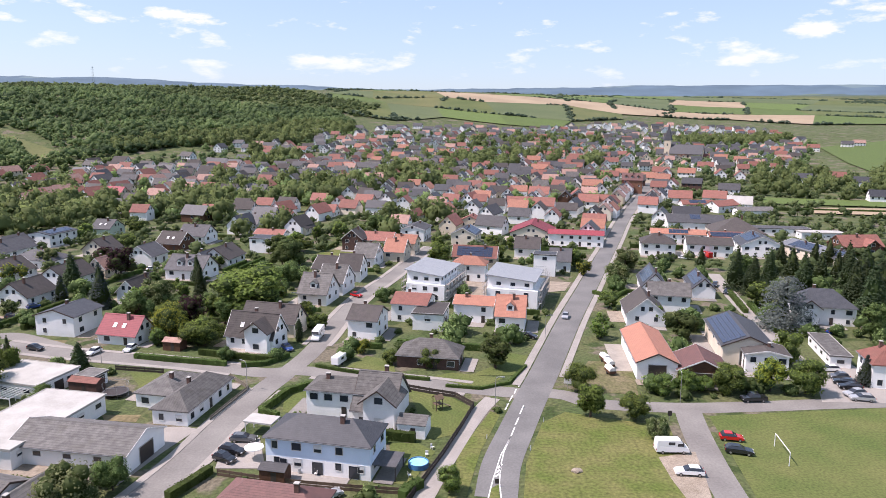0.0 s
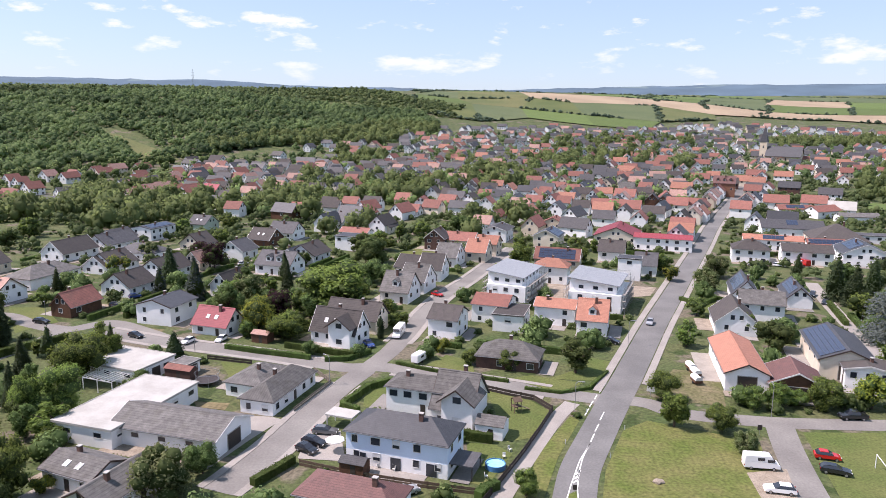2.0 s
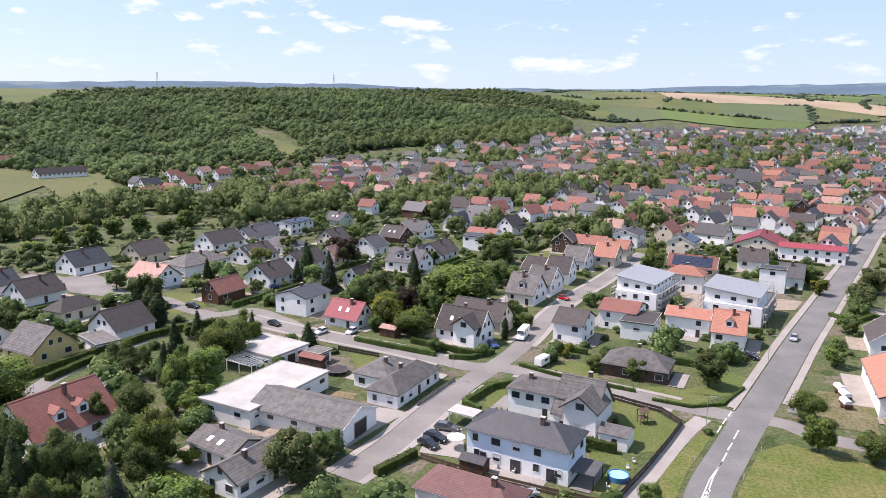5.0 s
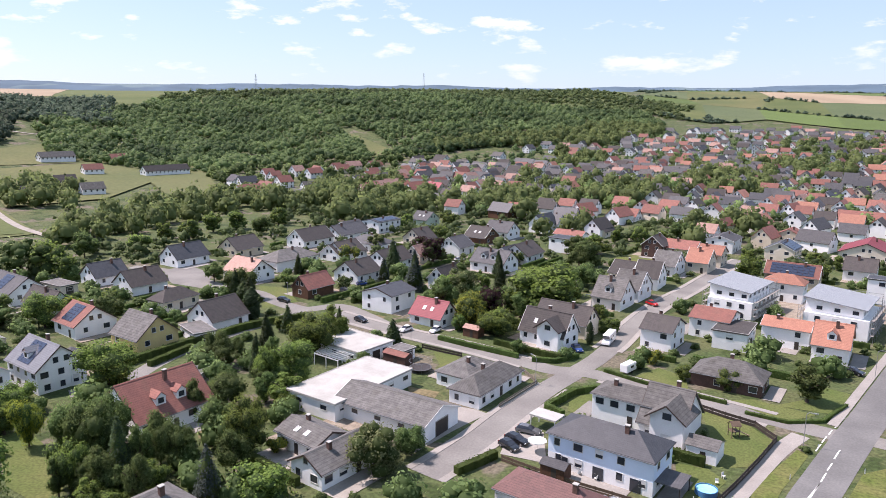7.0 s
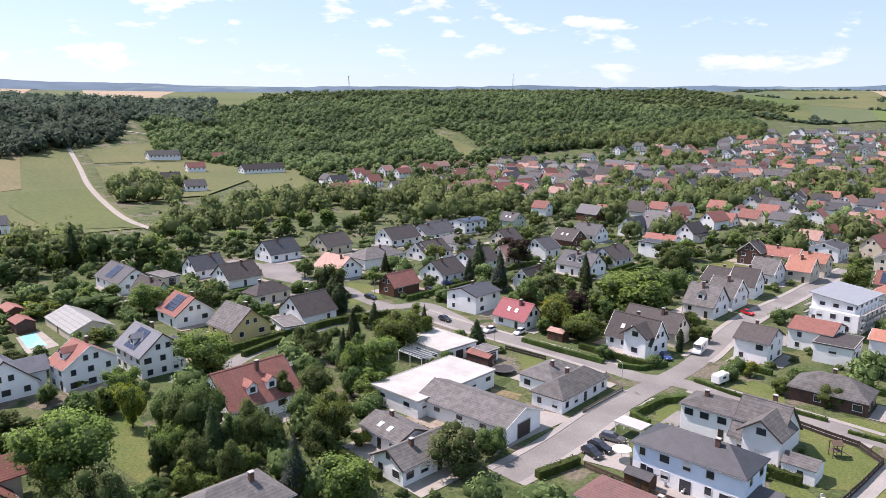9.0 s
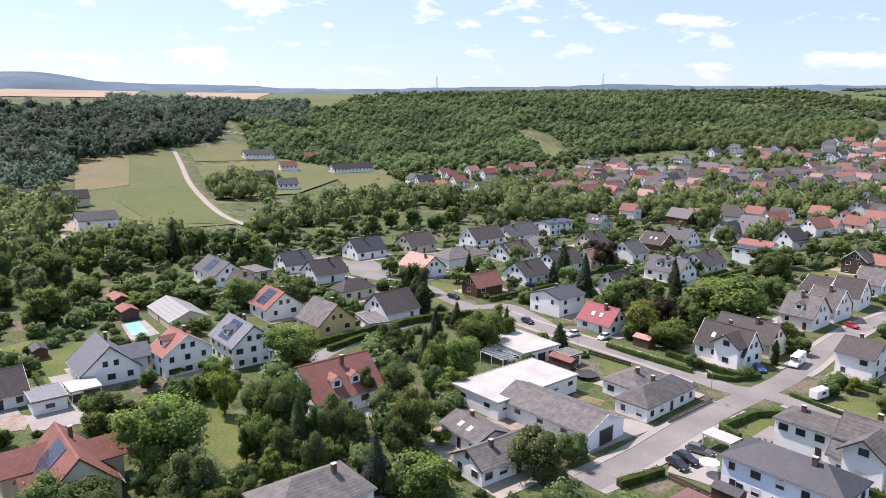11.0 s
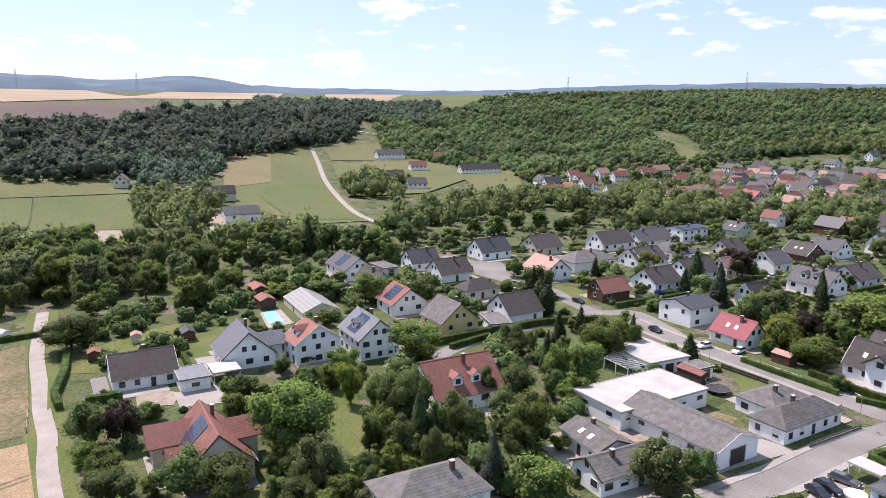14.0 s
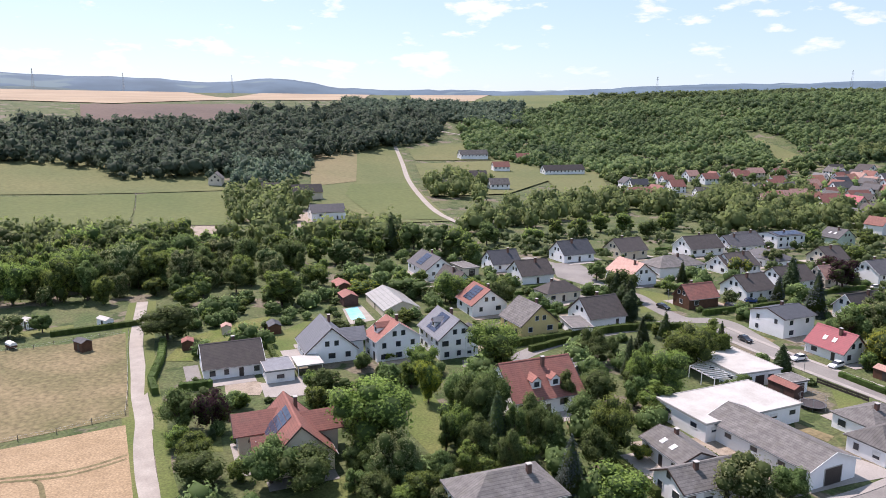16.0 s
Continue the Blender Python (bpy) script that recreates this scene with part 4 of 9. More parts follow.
def flat_block(x, y, yaw, L, W, h, roof="W", wall="w", label="", name="flat_roofed_building", category="building", z=0.0):
    """A low building with a flat roof and a raised edge."""
    root = new(name)
    root.matrix_world = pose(x, y, z, 0, 0, yaw)
    tagged(root, label or f"{WALL_WORD[wall]} low building with a {ROOF_WORD[roof]} roof", category)
    hl, hw = L / 2, W / 2
    FOOT.append((x, y, yaw, L, W))
    if name == "carport":
        for sx in (-1, 1):
            for sy in (-1, 1):
                child("post", box_mesh("post", (-0.08, 0.08, -0.08, 0.08, 0, h - 0.3), FRAME), root, pose(sx * (hl - 0.3), sy * (hw - 0.3), 0))
        child("roof", mesh_of("roof", *box_data(-hl, hl, -hw, hw, h - 0.3, h), ROOF[roof]), root)
        return root
    child("wall", mesh_of("wall", *box_data(-hl + 0.3, hl - 0.3, -hw + 0.3, hw - 0.3, -0.4, h - 0.3), WALL[wall]), root)
    child("roof", mesh_of("roof", *box_data(-hl, hl, -hw, hw, h - 0.3, h), ROOF[roof]), root)
    rv, rq = ring_data(L - 0.3, W - 0.3, 0.15, 0, 0.1)
    child("roof_edge", mesh_of("roof_edge", [(a, -e, h + b) for a, b, e in rv], rq, KERB), root)
    rnd = random.Random(int(x * 10))
    for side, length in ((0, L), (1, L), (2, W), (3, W)):
        n = int(length / 4.5)
        for i in range(n):
            add_window(root, side_pose(side, (i + 0.5) / n * length - length / 2, h - 1.5, hl - 0.3, hw - 0.3), 1.6, 0.9 if h < 4 else 1.2, True, rnd)
    child("door", box_mesh("door", (-1.2, 1.2, -0.02, 0.05, 0, min(2.4, h - 0.6)), DARKDOOR), root, side_pose(3, 0, 0.0, hl - 0.3, hw - 0.3))
    return root


house(-99.4, 181.5, -280, 12.2, 12.0, 5.4, 7.2, "K", "w", "g")
house(-80.6, 173.1, -373, 11.5, 8.9, 2.5, 6.8, "N", "w", "g", (('sky', 0, 2),))
house(-126.7, 208.6, 79, 12.8, 12.0, 3.3, 7.5, "B", "w", "g")
house(-126.6, 232.2, -282, 15.1, 12.0, 3.3, 7.5, "B", "w", "g")
house(-150.7, 238.7, -282, 12.5, 12.0, 3.3, 7.5, "B", "w", "g")
house(-151.6, 261.2, 348, 19.0, 12.0, 3.4, 6.3, "G", "w", "h")
house(-179.8, 289.3, -282, 13.7, 12.0, 3.3, 7.0, "G", "w", "g")
house(-171.8, 306.5, 78, 17.3, 12.0, 5.6, 6.8, "K", "w", "g", (('solar', 0, 8),))
house(-160.1, 333.0, -372, 10.9, 12.0, 3.5, 7.5, "G", "g", "g", (('sky', 0, 2),))
house(-138.4, 282.1, -285, 10.7, 12.0, 3.1, 7.5, "B", "c", "g")
house(-121.2, 246.4, -282, 8.5, 8.0, 2.9, 7.0, "P", "c", "g")
house(-114.9, 269.0, -282, 11.4, 11.7, 3.5, 7.5, "G", "w", "g")
house(-114.9, 298.6, -375, 12.2, 12.0, 3.0, 7.5, "B", "n", "g", (('sky', 0, 2),))
house(-111.0, 315.3, -372, 13.7, 12.0, 3.5, 8.0, "G", "w", "g")
house(-89.2, 245.5, -372, 14.9, 12.0, 3.5, 8.0, "G", "w", "g", (('dorm', 0, 2),))
house(-89.2, 261.8, -282, 11.1, 10.8, 2.5, 6.5, "K", "w", "g")
house(-84.5, 266.2, -281, 14.4, 12.0, 3.5, 7.7, "B", "w", "g")
house(-94.3, 213.9, -281, 13.9, 8.0, 3.5, 7.5, "B", "w", "g")
house(-46.4, 169.7, 345, 13.4, 8.5, 3.1, 8.7, "B", "w", "g", (('cross', 0, 1), ('sky', 0, 3)))
house(-44.8, 181.2, -14, 15.7, 8.6, 3.7, 8.0, "B", "c", "g")
house(-38.5, 213.3, -372, 9.8, 12.0, 3.5, 9.0, "S", "w", "g", (('dorm', 0, 1),))
house(-34.9, 225.9, -373, 9.1, 12.0, 4.0, 9.0, "S", "w", "g")
house(-32.0, 244.2, 352, 8.8, 12.0, 4.0, 9.0, "B", "w", "g")
house(-41.4, 250.8, -16, 8.5, 12.0, 3.1, 7.0, "B", "c", "g")
house(-28.9, 268.8, -373, 9.2, 12.0, 3.7, 8.5, "S", "w", "g")
house(-18.4, 278.7, -372, 8.9, 12.0, 4.0, 8.5, "O", "c", "g")
house(-15.2, 291.9, -373, 9.8, 9.7, 5.0, 8.0, "O", "c", "g")
house(-28.0, 304.8, -371, 14.8, 12.0, 4.0, 7.0, "R", "c", "g")
house(-38.0, 301.2, -282, 9.8, 9.6, 5.0, 9.0, "B", "k", "g")
house(-12.7, 327.1, -282, 15.4, 12.0, 5.5, 7.5, "G", "w", "g")
house(-19.7, 180.5, 348, 8.5, 11.2, 5.0, 7.8, "B", "w", "g")
house(-8.3, 196.2, -372, 10.8, 12.0, 5.2, 7.2, "R", "w", "g")
house(-2.7, 158.0, -370, 15.0, 9.4, 3.0, 6.0, "S", "k", "h")
house(9.6, 244.7, -372, 12.6, 8.0, 6.0, 8.5, "O", "w", "h")
house(12.6, 267.2, -372, 17.6, 8.0, 4.0, 8.0, "R", "b", "g", (('solar', 0, 8),))
house(9.3, 194.3, -372, 11.8, 8.0, 5.2, 7.0, "O", "w", "g")
house(19.0, 188.3, -370, 8.5, 12.0, 4.1, 8.8, "O", "w", "g", (('dorm', 0, 1),))
house(35.3, 288.6, -372, 10.7, 12.0, 4.0, 8.0, "B", "w", "g")
house(44.7, 263.2, -372, 8.5, 12.0, 4.0, 8.0, "G", "w", "g")
house(60.0, 314.5, -12, 25.0, 10.0, 5.4, 6.8, "N", "w", "g", label="white workshop hall with a bright red metal roof")
house(42.0, 326.0, -282, 22.0, 20.0, 4.8, 9.0, "N", "c", "g", label="cream hall with a broad bright red gabled roof")
house(14.2, 354.7, -283, 10.9, 12.0, 5.0, 8.0, "R", "b", "g")
house(10.5, 316.4, -284, 14.1, 12.0, 5.0, 8.0, "K", "c", "g", (('solar', 0, 8),))
house(48.6, 159.8, -96, 25.0, 9.6, 4.0, 6.2, "A", "w", "g", (('barn', 3, 1),))
house(57.4, 195.6, 262, 15.0, 11.4, 3.3, 8.0, "B", "w", "g")
house(69.3, 228.4, 260, 18.5, 8.4, 3.5, 8.0, "K", "w", "g", (('solar', 0, 8),))
house(68.4, 208.2, -12, 12.6, 10.4, 5.0, 8.0, "S", "w", "g")
house(90.6, 294.2, -372, 14.6, 12.0, 5.5, 9.0, "B", "w", "h")
house(108.5, 322.5, -12, 25.0, 8.6, 4.6, 6.4, "O", "w", "g", (("solar", 0, 5),))
house(111.8, 293.3, -372, 19.0, 12.0, 5.2, 7.5, "B", "w", "g")
house(127.0, 314.0, -6, 15.5, 9.0, 4.2, 6.6, "R", "w", "g", (("solar", 0, 9),))
house(141.5, 338.5, -10, 24.0, 23.0, 3.6, 9.8, "B", "c", "h", label="cream hall with a broad brown tiled pyramid roof")
house(131.0, 366.0, -10, 29.0, 20.0, 4.2, 7.4, "G", "w", "g", (("solar", 0, 3),), label="long white hall with a dark grey low-pitched roof", near=False)
flat_block(165.0, 345.5, -8, 30.0, 9.0, 4.0, "G", "w")
flat_block(181.0, 335.0, -6, 20.0, 8.0, 3.6, "W", "w")
house(181.0, 409.5, 3, 22.0, 9.0, 4.2, 6.2, "S", "w", near=False)
house(171.5, 428.0, 30, 24.0, 11.0, 5.0, 8.0, "R", "w", near=False)
house(155.5, 432.0, 0, 20.0, 10.0, 5.0, 7.4, "R", "w", "g", (("solar", 0, 6),), near=False)
house(133.8, 296.5, -100, 19.0, 17.0, 5.0, 8.8, "K", "w", "g", (('solar', 0, 8),))
house(152.0, 286.5, -78, 24.0, 13.0, 4.6, 6.6, "L", "c", "g", (('solar', 0, 8),))
house(155.7, 268.7, -102, 8.5, 8.0, 3.5, 7.0, "K", "c", "g", (('solar', 0, 8),))
house(178.5, 301.0, 6, 19.0, 12.0, 3.4, 7.8, "R", "n", "g", (("wing", 0, 3.0, 6.5, 7.5, 6.6),))
house(85.0, 227.9, -100, 17.9, 8.0, 2.9, 6.5, "K", "w", "g", (('solar', 0, 8),))
house(108.0, 196.0, -12, 17.0, 11.0, 5.2, 9.4, "K", "w", "h", (("wing", 0, -4.5, 6.0, 7.6, 7.6),))
house(73.4, 168.4, -100, 23.0, 12.4, 4.6, 7.2, "K", "c", "g", (('barn', 3, 1), ('solar', 0, 14)))
house(74.4, 156.2, -102, 8.5, 10.0, 4.4, 5.4, "B", "w", "g")
house(57.6, 150.8, -100, 11.5, 11.4, 2.9, 5.6, "M", "n", "g", (('barn', 3, 1),))
house(96.7, 147.6, -102, 9.6, 8.0, 5.4, 8.5, "R", "w", "h")
house(-59.9, 111.6, -10, 22.1, 11.6, 3.4, 5.6, "S", "w", "g", (('barn', 3, 1),))
house(-49.0, 131.8, -280, 18.4, 8.0, 3.0, 5.4, "S", "w", "h")
house(-55.0, 136.3, -102, 12.5, 9.4, 3.0, 5.2, "S", "w", "h")
house(-59.5, 90.3, -284, 13.3, 8.0, 3.0, 5.2, "S", "w", "g")
house(-67.5, 95.2, 344, 11.0, 8.0, 3.0, 4.6, "S", "w", "g", (('sky', 0, 2),))
house(-72.1, 61.3, -283, 16.0, 10.5, 4.2, 7.0, "S", "w", "h")
house(-19.0, 109.0, -12, 18.5, 9.4, 5.9, 8.4, "K", "l", "h", (('plinth', 0, 1),))
house(-11.7, 128.9, -373, 8.6, 12.0, 2.7, 8.7, "S", "w", "g", (('cross', 0, 1),))
house(-19.4, 130.7, -11, 13.0, 8.0, 5.2, 7.0, "S", "w", "h")
house(-23.9, 92.6, -372, 16.0, 8.0, 3.2, 5.6, "M", "w", "h")
house(-208.8, 140.1, -12, 19.0, 12.0, 3.7, 8.0, "G", "w", "g", (('solar', 0, 3),))
house(-185.4, 133.6, -371, 15.4, 8.0, 3.0, 7.5, "B", "g", "g")
house(-202.2, 167.5, -282, 12.2, 11.0, 3.1, 7.5, "K", "w", "g")
house(-160.5, 125.8, -373, 12.0, 12.0, 3.3, 7.7, "R", "w", "g", (('solar', 0, 3),))
house(-136.8, 96.9, -12, 14.1, 11.0, 5.0, 9.5, "L", "w", "g", (('dorm', 0, 1), ('solar', 0, 3)))
house(-141.2, 83.6, -368, 8.5, 12.0, 5.0, 9.0, "R", "w", "g", (('dorm', 0, 1),))
house(-149.9, 70.2, -373, 13.0, 12.6, 2.9, 8.5, "L", "w", "g", (("wing", 1, 1.5, 6.0, 8.6, 6.8),))
house(-201.2, 203.5, -280, 15.0, 12.0, 3.1, 8.0, "K", "w", "g")
house(-192.9, 226.3, -279, 14.3, 12.0, 3.5, 8.0, "B", "b", "g")
house(-162.3, 193.9, 348, 14.7, 12.0, 3.1, 7.5, "P", "w", "g")
house(-162.2, 216.8, -282, 21.4, 12.0, 3.8, 7.0, "S", "w", "h")
house(-180.5, 257.7, -282, 18.4, 12.0, 3.3, 8.0, "B", "w", "g")
house(-174.0, 276.6, -282, 19.0, 12.0, 3.5, 7.7, "G", "w", "g")
house(-151.8, 239.3, -282, 16.5, 12.0, 2.5, 6.5, "B", "w", "g")
house(-128.8, 184.6, -282, 12.0, 8.0, 3.1, 7.1, "R", "n", "g")
house(-157.7, 154.0, -278, 13.3, 8.0, 3.2, 6.0, "B", "c", "h")
house(-182.5, 164.6, 78, 13.1, 12.0, 3.0, 7.5, "B", "w", "g")
house(-133.1, 145.5, -281, 12.3, 12.0, 2.9, 7.7, "B", "w", "g")
house(-137.3, 124.0, -371, 12.2, 12.0, 3.5, 8.5, "S", "y", "g")
house(-100.6, 92.4, -282, 16.2, 14.0, 3.4, 9.2, "R", "w", "g", (('dorm', 0, 2),))
house(-152.6, 47.9, -281, 13.5, 12.0, 2.7, 6.7, "B", "w", "g")
house(-106.4, 43.2, -12, 16.0, 11.6, 2.8, 8.4, "R", "b", "g", (('solar', 0, 3), ('wing', 0, -4.6, 6.6, 9.2, 6.9), ('wing', 0, 2.4, 3.8, 7.0, 5.4), ('wing', 1, -0.5, 6.0, 7.8, 7.3)))
house(-96.3, 349.2, -12, 12.5, 10.5, 3.6, 8.2, "K", "w")
house(-90.6, 368.5, -12, 13.5, 10.5, 3.4, 7.8, "K", "w")
house(-88.4, 384.2, 78, 12.0, 9.5, 3.4, 7.6, "R", "w")
house(-66.3, 396.0, -12, 14.0, 10.0, 3.6, 7.6, "R", "w")
house(-68.7, 339.7, 78, 11.5, 9.5, 3.2, 7.4, "B", "c")
house(-79.5, 323.1, -12, 15.0, 8.0, 2.8, 4.8, "R", "w")
flat_block(-73.5, 293.6, -12, 14.0, 9.5, 6.2, "K", "w")
flat_block(-73.4, 118.1, -11, 13.3, 24.0, 3.8, "W", "w")
flat_block(-87.6, 141.2, -15, 17.0, 12.0, 3.4, "W", "w")
flat_block(-3.1, 188.8, -9, 8.8, 12.4, 4.8, "B", "w")
flat_block(-32.7, 120.3, -14, 5.6, 3.6, 2.7, "W", "w", name="carport", category="carport", label="white flat-roofed carport beside the street")
flat_block(37.4, 253.1, -12, 8.5, 6.8, 8.0, "K", "w")
flat_block(94.3, 164.9, -12, 5.1, 18.2, 3.0, "S", "w")
flat_block(-74.6, 142.7, -14, 4.9, 4.7, 2.8, "S", "w")
flat_block(-130.0, 134.4, -26, 11.0, 6.1, 2.7, "S", "w")
flat_block(-142.6, 54.9, 78, 6.6, 8.4, 2.9, "L", "w", name="double_garage", category="garage", label="white double garage with a pale slate-grey roof")
flat_block(-142.0, 61.8, 78, 6.0, 6.8, 2.7, "W", "w", name="carport", category="carport", label="white corrugated carport roof beside a garage")
flat_block(-204.7, 152.2, -8, 11.8, 6.3, 3.0, "S", "c")
flat_block(-105.4, 107.8, 108, 6.8, 3.5, 3.5, "S", "w")

# the older village beyond
house(137.0, 513.0, -16, 15.0, 11.0, 9.0, 14.0, "M", "q", "g", (("dorm", 0, 3),), z=3.3, label="tall red-brick hall with gabled dormers closing the street")
house(-362, 422, -27, 14, 9.5, 4.4, 8.5, "G", "w", z=3.6, near=False)
house(-316, 381, 72, 18, 9.9, 4.4, 8.9, "R", "w", z=1.8, near=False)
house(-370, 471, 72, 11, 10.2, 4.4, 9.1, "R", "w", z=4.6, near=False)
house(-329, 437, 70, 12, 10.4, 4.4, 9.1, "R", "w", z=2.9, near=False)
house(-365, 504, 77, 12, 10.4, 4.4, 8.7, "P", "w", z=5.1, near=False)
house(-353, 517, -24, 12, 9.0, 4.4, 8.7, "R", "w", z=5.1, near=False)
house(-352, 545, 78, 11, 10.0, 4.4, 8.5, "R", "c", z=5.6, near=False)
house(-299, 519, 74, 12, 10.4, 4.4, 9.0, "R", "w", z=4.6, near=False)
house(-275, 464, 78, 12, 10.4, 4.4, 8.5, "P", "c", z=2.7, near=False)
house(-252, 436, 72, 12, 9.4, 4.4, 8.6, "A", "c", z=1.9, near=False)
house(-284, 548, 73, 12, 9.7, 4.4, 9.1, "A", "w", z=5.4, near=False)
house(-225, 454, 70, 14, 9.3, 4.4, 8.7, "R", "w", z=2.1, near=False)
house(-222, 482, 74, 18, 9.7, 4.4, 8.6, "N", "c", z=2.8, near=False)
house(-236, 561, 74, 16, 9.7, 4.4, 8.7, "N", "w", z=5.4, near=False)
house(-264, 546, 74, 13, 10.4, 4.4, 8.6, "K", "w", z=5.2, near=False)
house(-251, 558, -19, 13, 9.1, 4.4, 8.9, "G", "w", z=5.4, near=False)
house(-233, 596, -14, 14, 9.4, 4.4, 8.6, "K", "w", z=6.3, near=False)
house(-212, 523, 76, 14, 10.1, 4.4, 8.4, "P", "w", z=3.9, near=False)
house(-308, 624, -24, 20, 9.0, 4.4, 8.5, "S", "w", z=7.6, near=False)
house(-291, 639, -27, 16, 10.4, 4.4, 8.7, "B", "w", z=8.0, near=False)
house(-216, 611, -16, 14, 9.8, 4.4, 8.4, "G", "w", z=6.7, near=False)
house(-187, 552, -26, 13, 9.1, 4.4, 8.7, "B", "w", z=4.8, near=False)
house(-196, 524, 67, 13, 9.0, 4.4, 8.8, "K", "w", z=3.9, near=False)
house(-351, 572, 66, 15, 9.5, 4.2, 8.9, "P", "b", z=6.2, near=False)
house(-334, 584, 71, 15, 9.5, 4.2, 8.9, "R", "c", z=6.4, near=False)
house(-291, 503, 68, 14, 9.5, 4.2, 8.9, "R", "w", z=4.0, near=False)
house(-284, 474, 72, 15, 9.5, 4.2, 8.9, "G", "w", z=3.1, near=False)
house(-252, 449, 73, 15, 9.5, 4.2, 8.9, "P", "c", z=2.2, near=False)
house(-251, 463, 64, 13, 9.4, 4.2, 8.9, "P", "b", z=2.5, near=False)
house(-246, 422, 63, 15, 9.5, 4.2, 8.9, "P", "c", z=1.5, near=False)
house(-273, 519, 76, 15, 9.5, 4.2, 8.9, "P", "b", z=4.4, near=False)
house(-221, 444, 67, 15, 9.5, 4.2, 8.9, "R", "w", z=1.8, near=False)
house(-210, 453, 156, 15, 9.5, 4.2, 8.9, "N", "b", z=2.0, near=False)
house(-220, 527, 168, 15, 9.5, 4.2, 8.9, "N", "b", z=4.1, near=False)
house(-259, 608, 70, 15, 9.5, 4.2, 8.9, "G", "w", z=6.6, near=False)
house(-240, 615, 163, 15, 9.5, 4.2, 8.9, "G", "w", z=6.8, near=False)
house(-252, 522, 65, 15, 9.5, 4.2, 8.9, "G", "w", z=4.3, near=False)
house(-230, 504, 163, 15, 9.5, 4.2, 8.9, "G", "w", z=3.5, near=False)
house(-207, 535, 166, 15, 9.5, 4.2, 8.9, "G", "w", z=4.3, near=False)
house(-214, 587, 71, 15, 9.5, 4.2, 8.9, "G", "w", z=6.0, near=False)
house(-182, 502, 164, 15, 9.5, 4.2, 8.9, "K", "w", z=3.2, near=False)
house(-197, 594, 163, 15, 9.5, 4.2, 8.9, "B", "w", z=6.2, near=False)
house(-183, 450, 165, 12, 8.2, 4.2, 8.3, "P", "w", z=1.8, near=False)
house(-184, 403, 162, 9, 8.0, 4.2, 8.2, "G", "w", z=0.9, near=False)
house(-163, 442, 67, 13, 9.3, 4.2, 8.9, "B", "w", z=1.7, near=False)
house(-131, 373, 160, 15, 9.5, 4.2, 8.9, "K", "n", z=0.5, near=False)
house(-191, 650, 155, 15, 9.5, 4.2, 8.9, "K", "w", z=7.9, near=False)
house(-159, 579, 168, 14, 9.5, 4.2, 8.9, "G", "b", z=5.7, near=False)
house(-134, 548, 159, 15, 9.5, 4.2, 8.9, "B", "w", z=4.7, near=False)
house(-117, 574, 163, 15, 9.5, 4.2, 8.9, "G", "w", z=5.5, near=False)
house(-94, 657, 159, 15, 9.5, 4.2, 8.9, "G", "w", z=8.2, near=False)
house(-86, 642, 158, 10, 8.0, 4.2, 8.2, "O", "w", z=7.6, near=False)
house(-71, 633, 162, 14, 9.5, 4.2, 8.9, "G", "w", z=7.3, near=False)
house(-85, 544, 162, 10, 8.0, 4.2, 8.2, "G", "w", z=4.5, near=False)
house(-82, 572, 77, 11, 7.9, 4.2, 8.2, "R", "w", z=5.4, near=False)
house(-64, 639, 163, 15, 9.5, 4.2, 8.9, "W", "w", z=7.5, near=False)
house(-54, 688, 76, 11, 7.9, 4.2, 8.1, "O", "w", z=9.2, near=False)
house(-46, 554, 168, 12, 8.7, 4.2, 8.6, "P", "w", z=4.8, near=False)
house(-40, 588, 73, 9, 7.0, 4.2, 7.7, "O", "w", z=5.8, near=False)
house(-24, 658, 167, 9, 8.0, 4.2, 8.2, "R", "w", z=8.1, near=False)
house(-12, 675, 162, 14, 9.5, 4.2, 8.9, "G", "w", z=8.7, near=False)
house(-122, 470, 154, 13, 9.2, 4.2, 8.8, "G", "b", z=2.5, near=False)
house(-98, 341, 76, 15, 9.5, 4.2, 8.9, "K", "w", z=0.3, near=False)
house(-93, 368, 168, 13, 8.9, 4.2, 8.7, "K", "w", z=0.6, near=False)
house(-89, 390, 64, 14, 9.5, 4.2, 8.9, "R", "w", z=0.9, near=False)
house(-70, 339, 75, 14, 9.5, 4.2, 8.9, "B", "w", z=0.2, near=False)
house(-68, 382, 69, 15, 9.5, 4.2, 8.9, "R", "w", z=0.8, near=False)
house(-53, 401, 155, 12, 8.6, 4.2, 8.5, "R", "c", z=1.1, near=False)
house(-47, 425, 157, 12, 8.6, 4.2, 8.5, "R", "c", z=1.6, near=False)
house(-44, 444, 165, 12, 8.5, 4.2, 8.4, "G", "w", z=2.0, near=False)
house(-26, 457, 166, 10, 8.0, 4.2, 8.2, "R", "w", z=2.3, near=False)
house(-15, 466, 153, 10, 8.0, 4.2, 8.2, "G", "w", z=2.5, near=False)
house(-21, 349, 162, 10, 8.0, 4.2, 8.2, "P", "w", z=0.3, near=False)
house(-15, 374, 63, 9, 7.0, 4.2, 7.7, "R", "w", z=0.6, near=False)
house(-3, 418, 164, 12, 8.4, 4.2, 8.4, "P", "w", z=1.4, near=False)
house(-1, 381, 158, 9, 8.0, 4.2, 8.2, "G", "w", z=0.7, near=False)
house(32, 642, 168, 12, 8.6, 4.2, 8.5, "R", "w", z=7.5, near=False)
house(3, 677, 161, 14, 9.5, 4.2, 8.9, "R", "w", z=8.7, near=False)
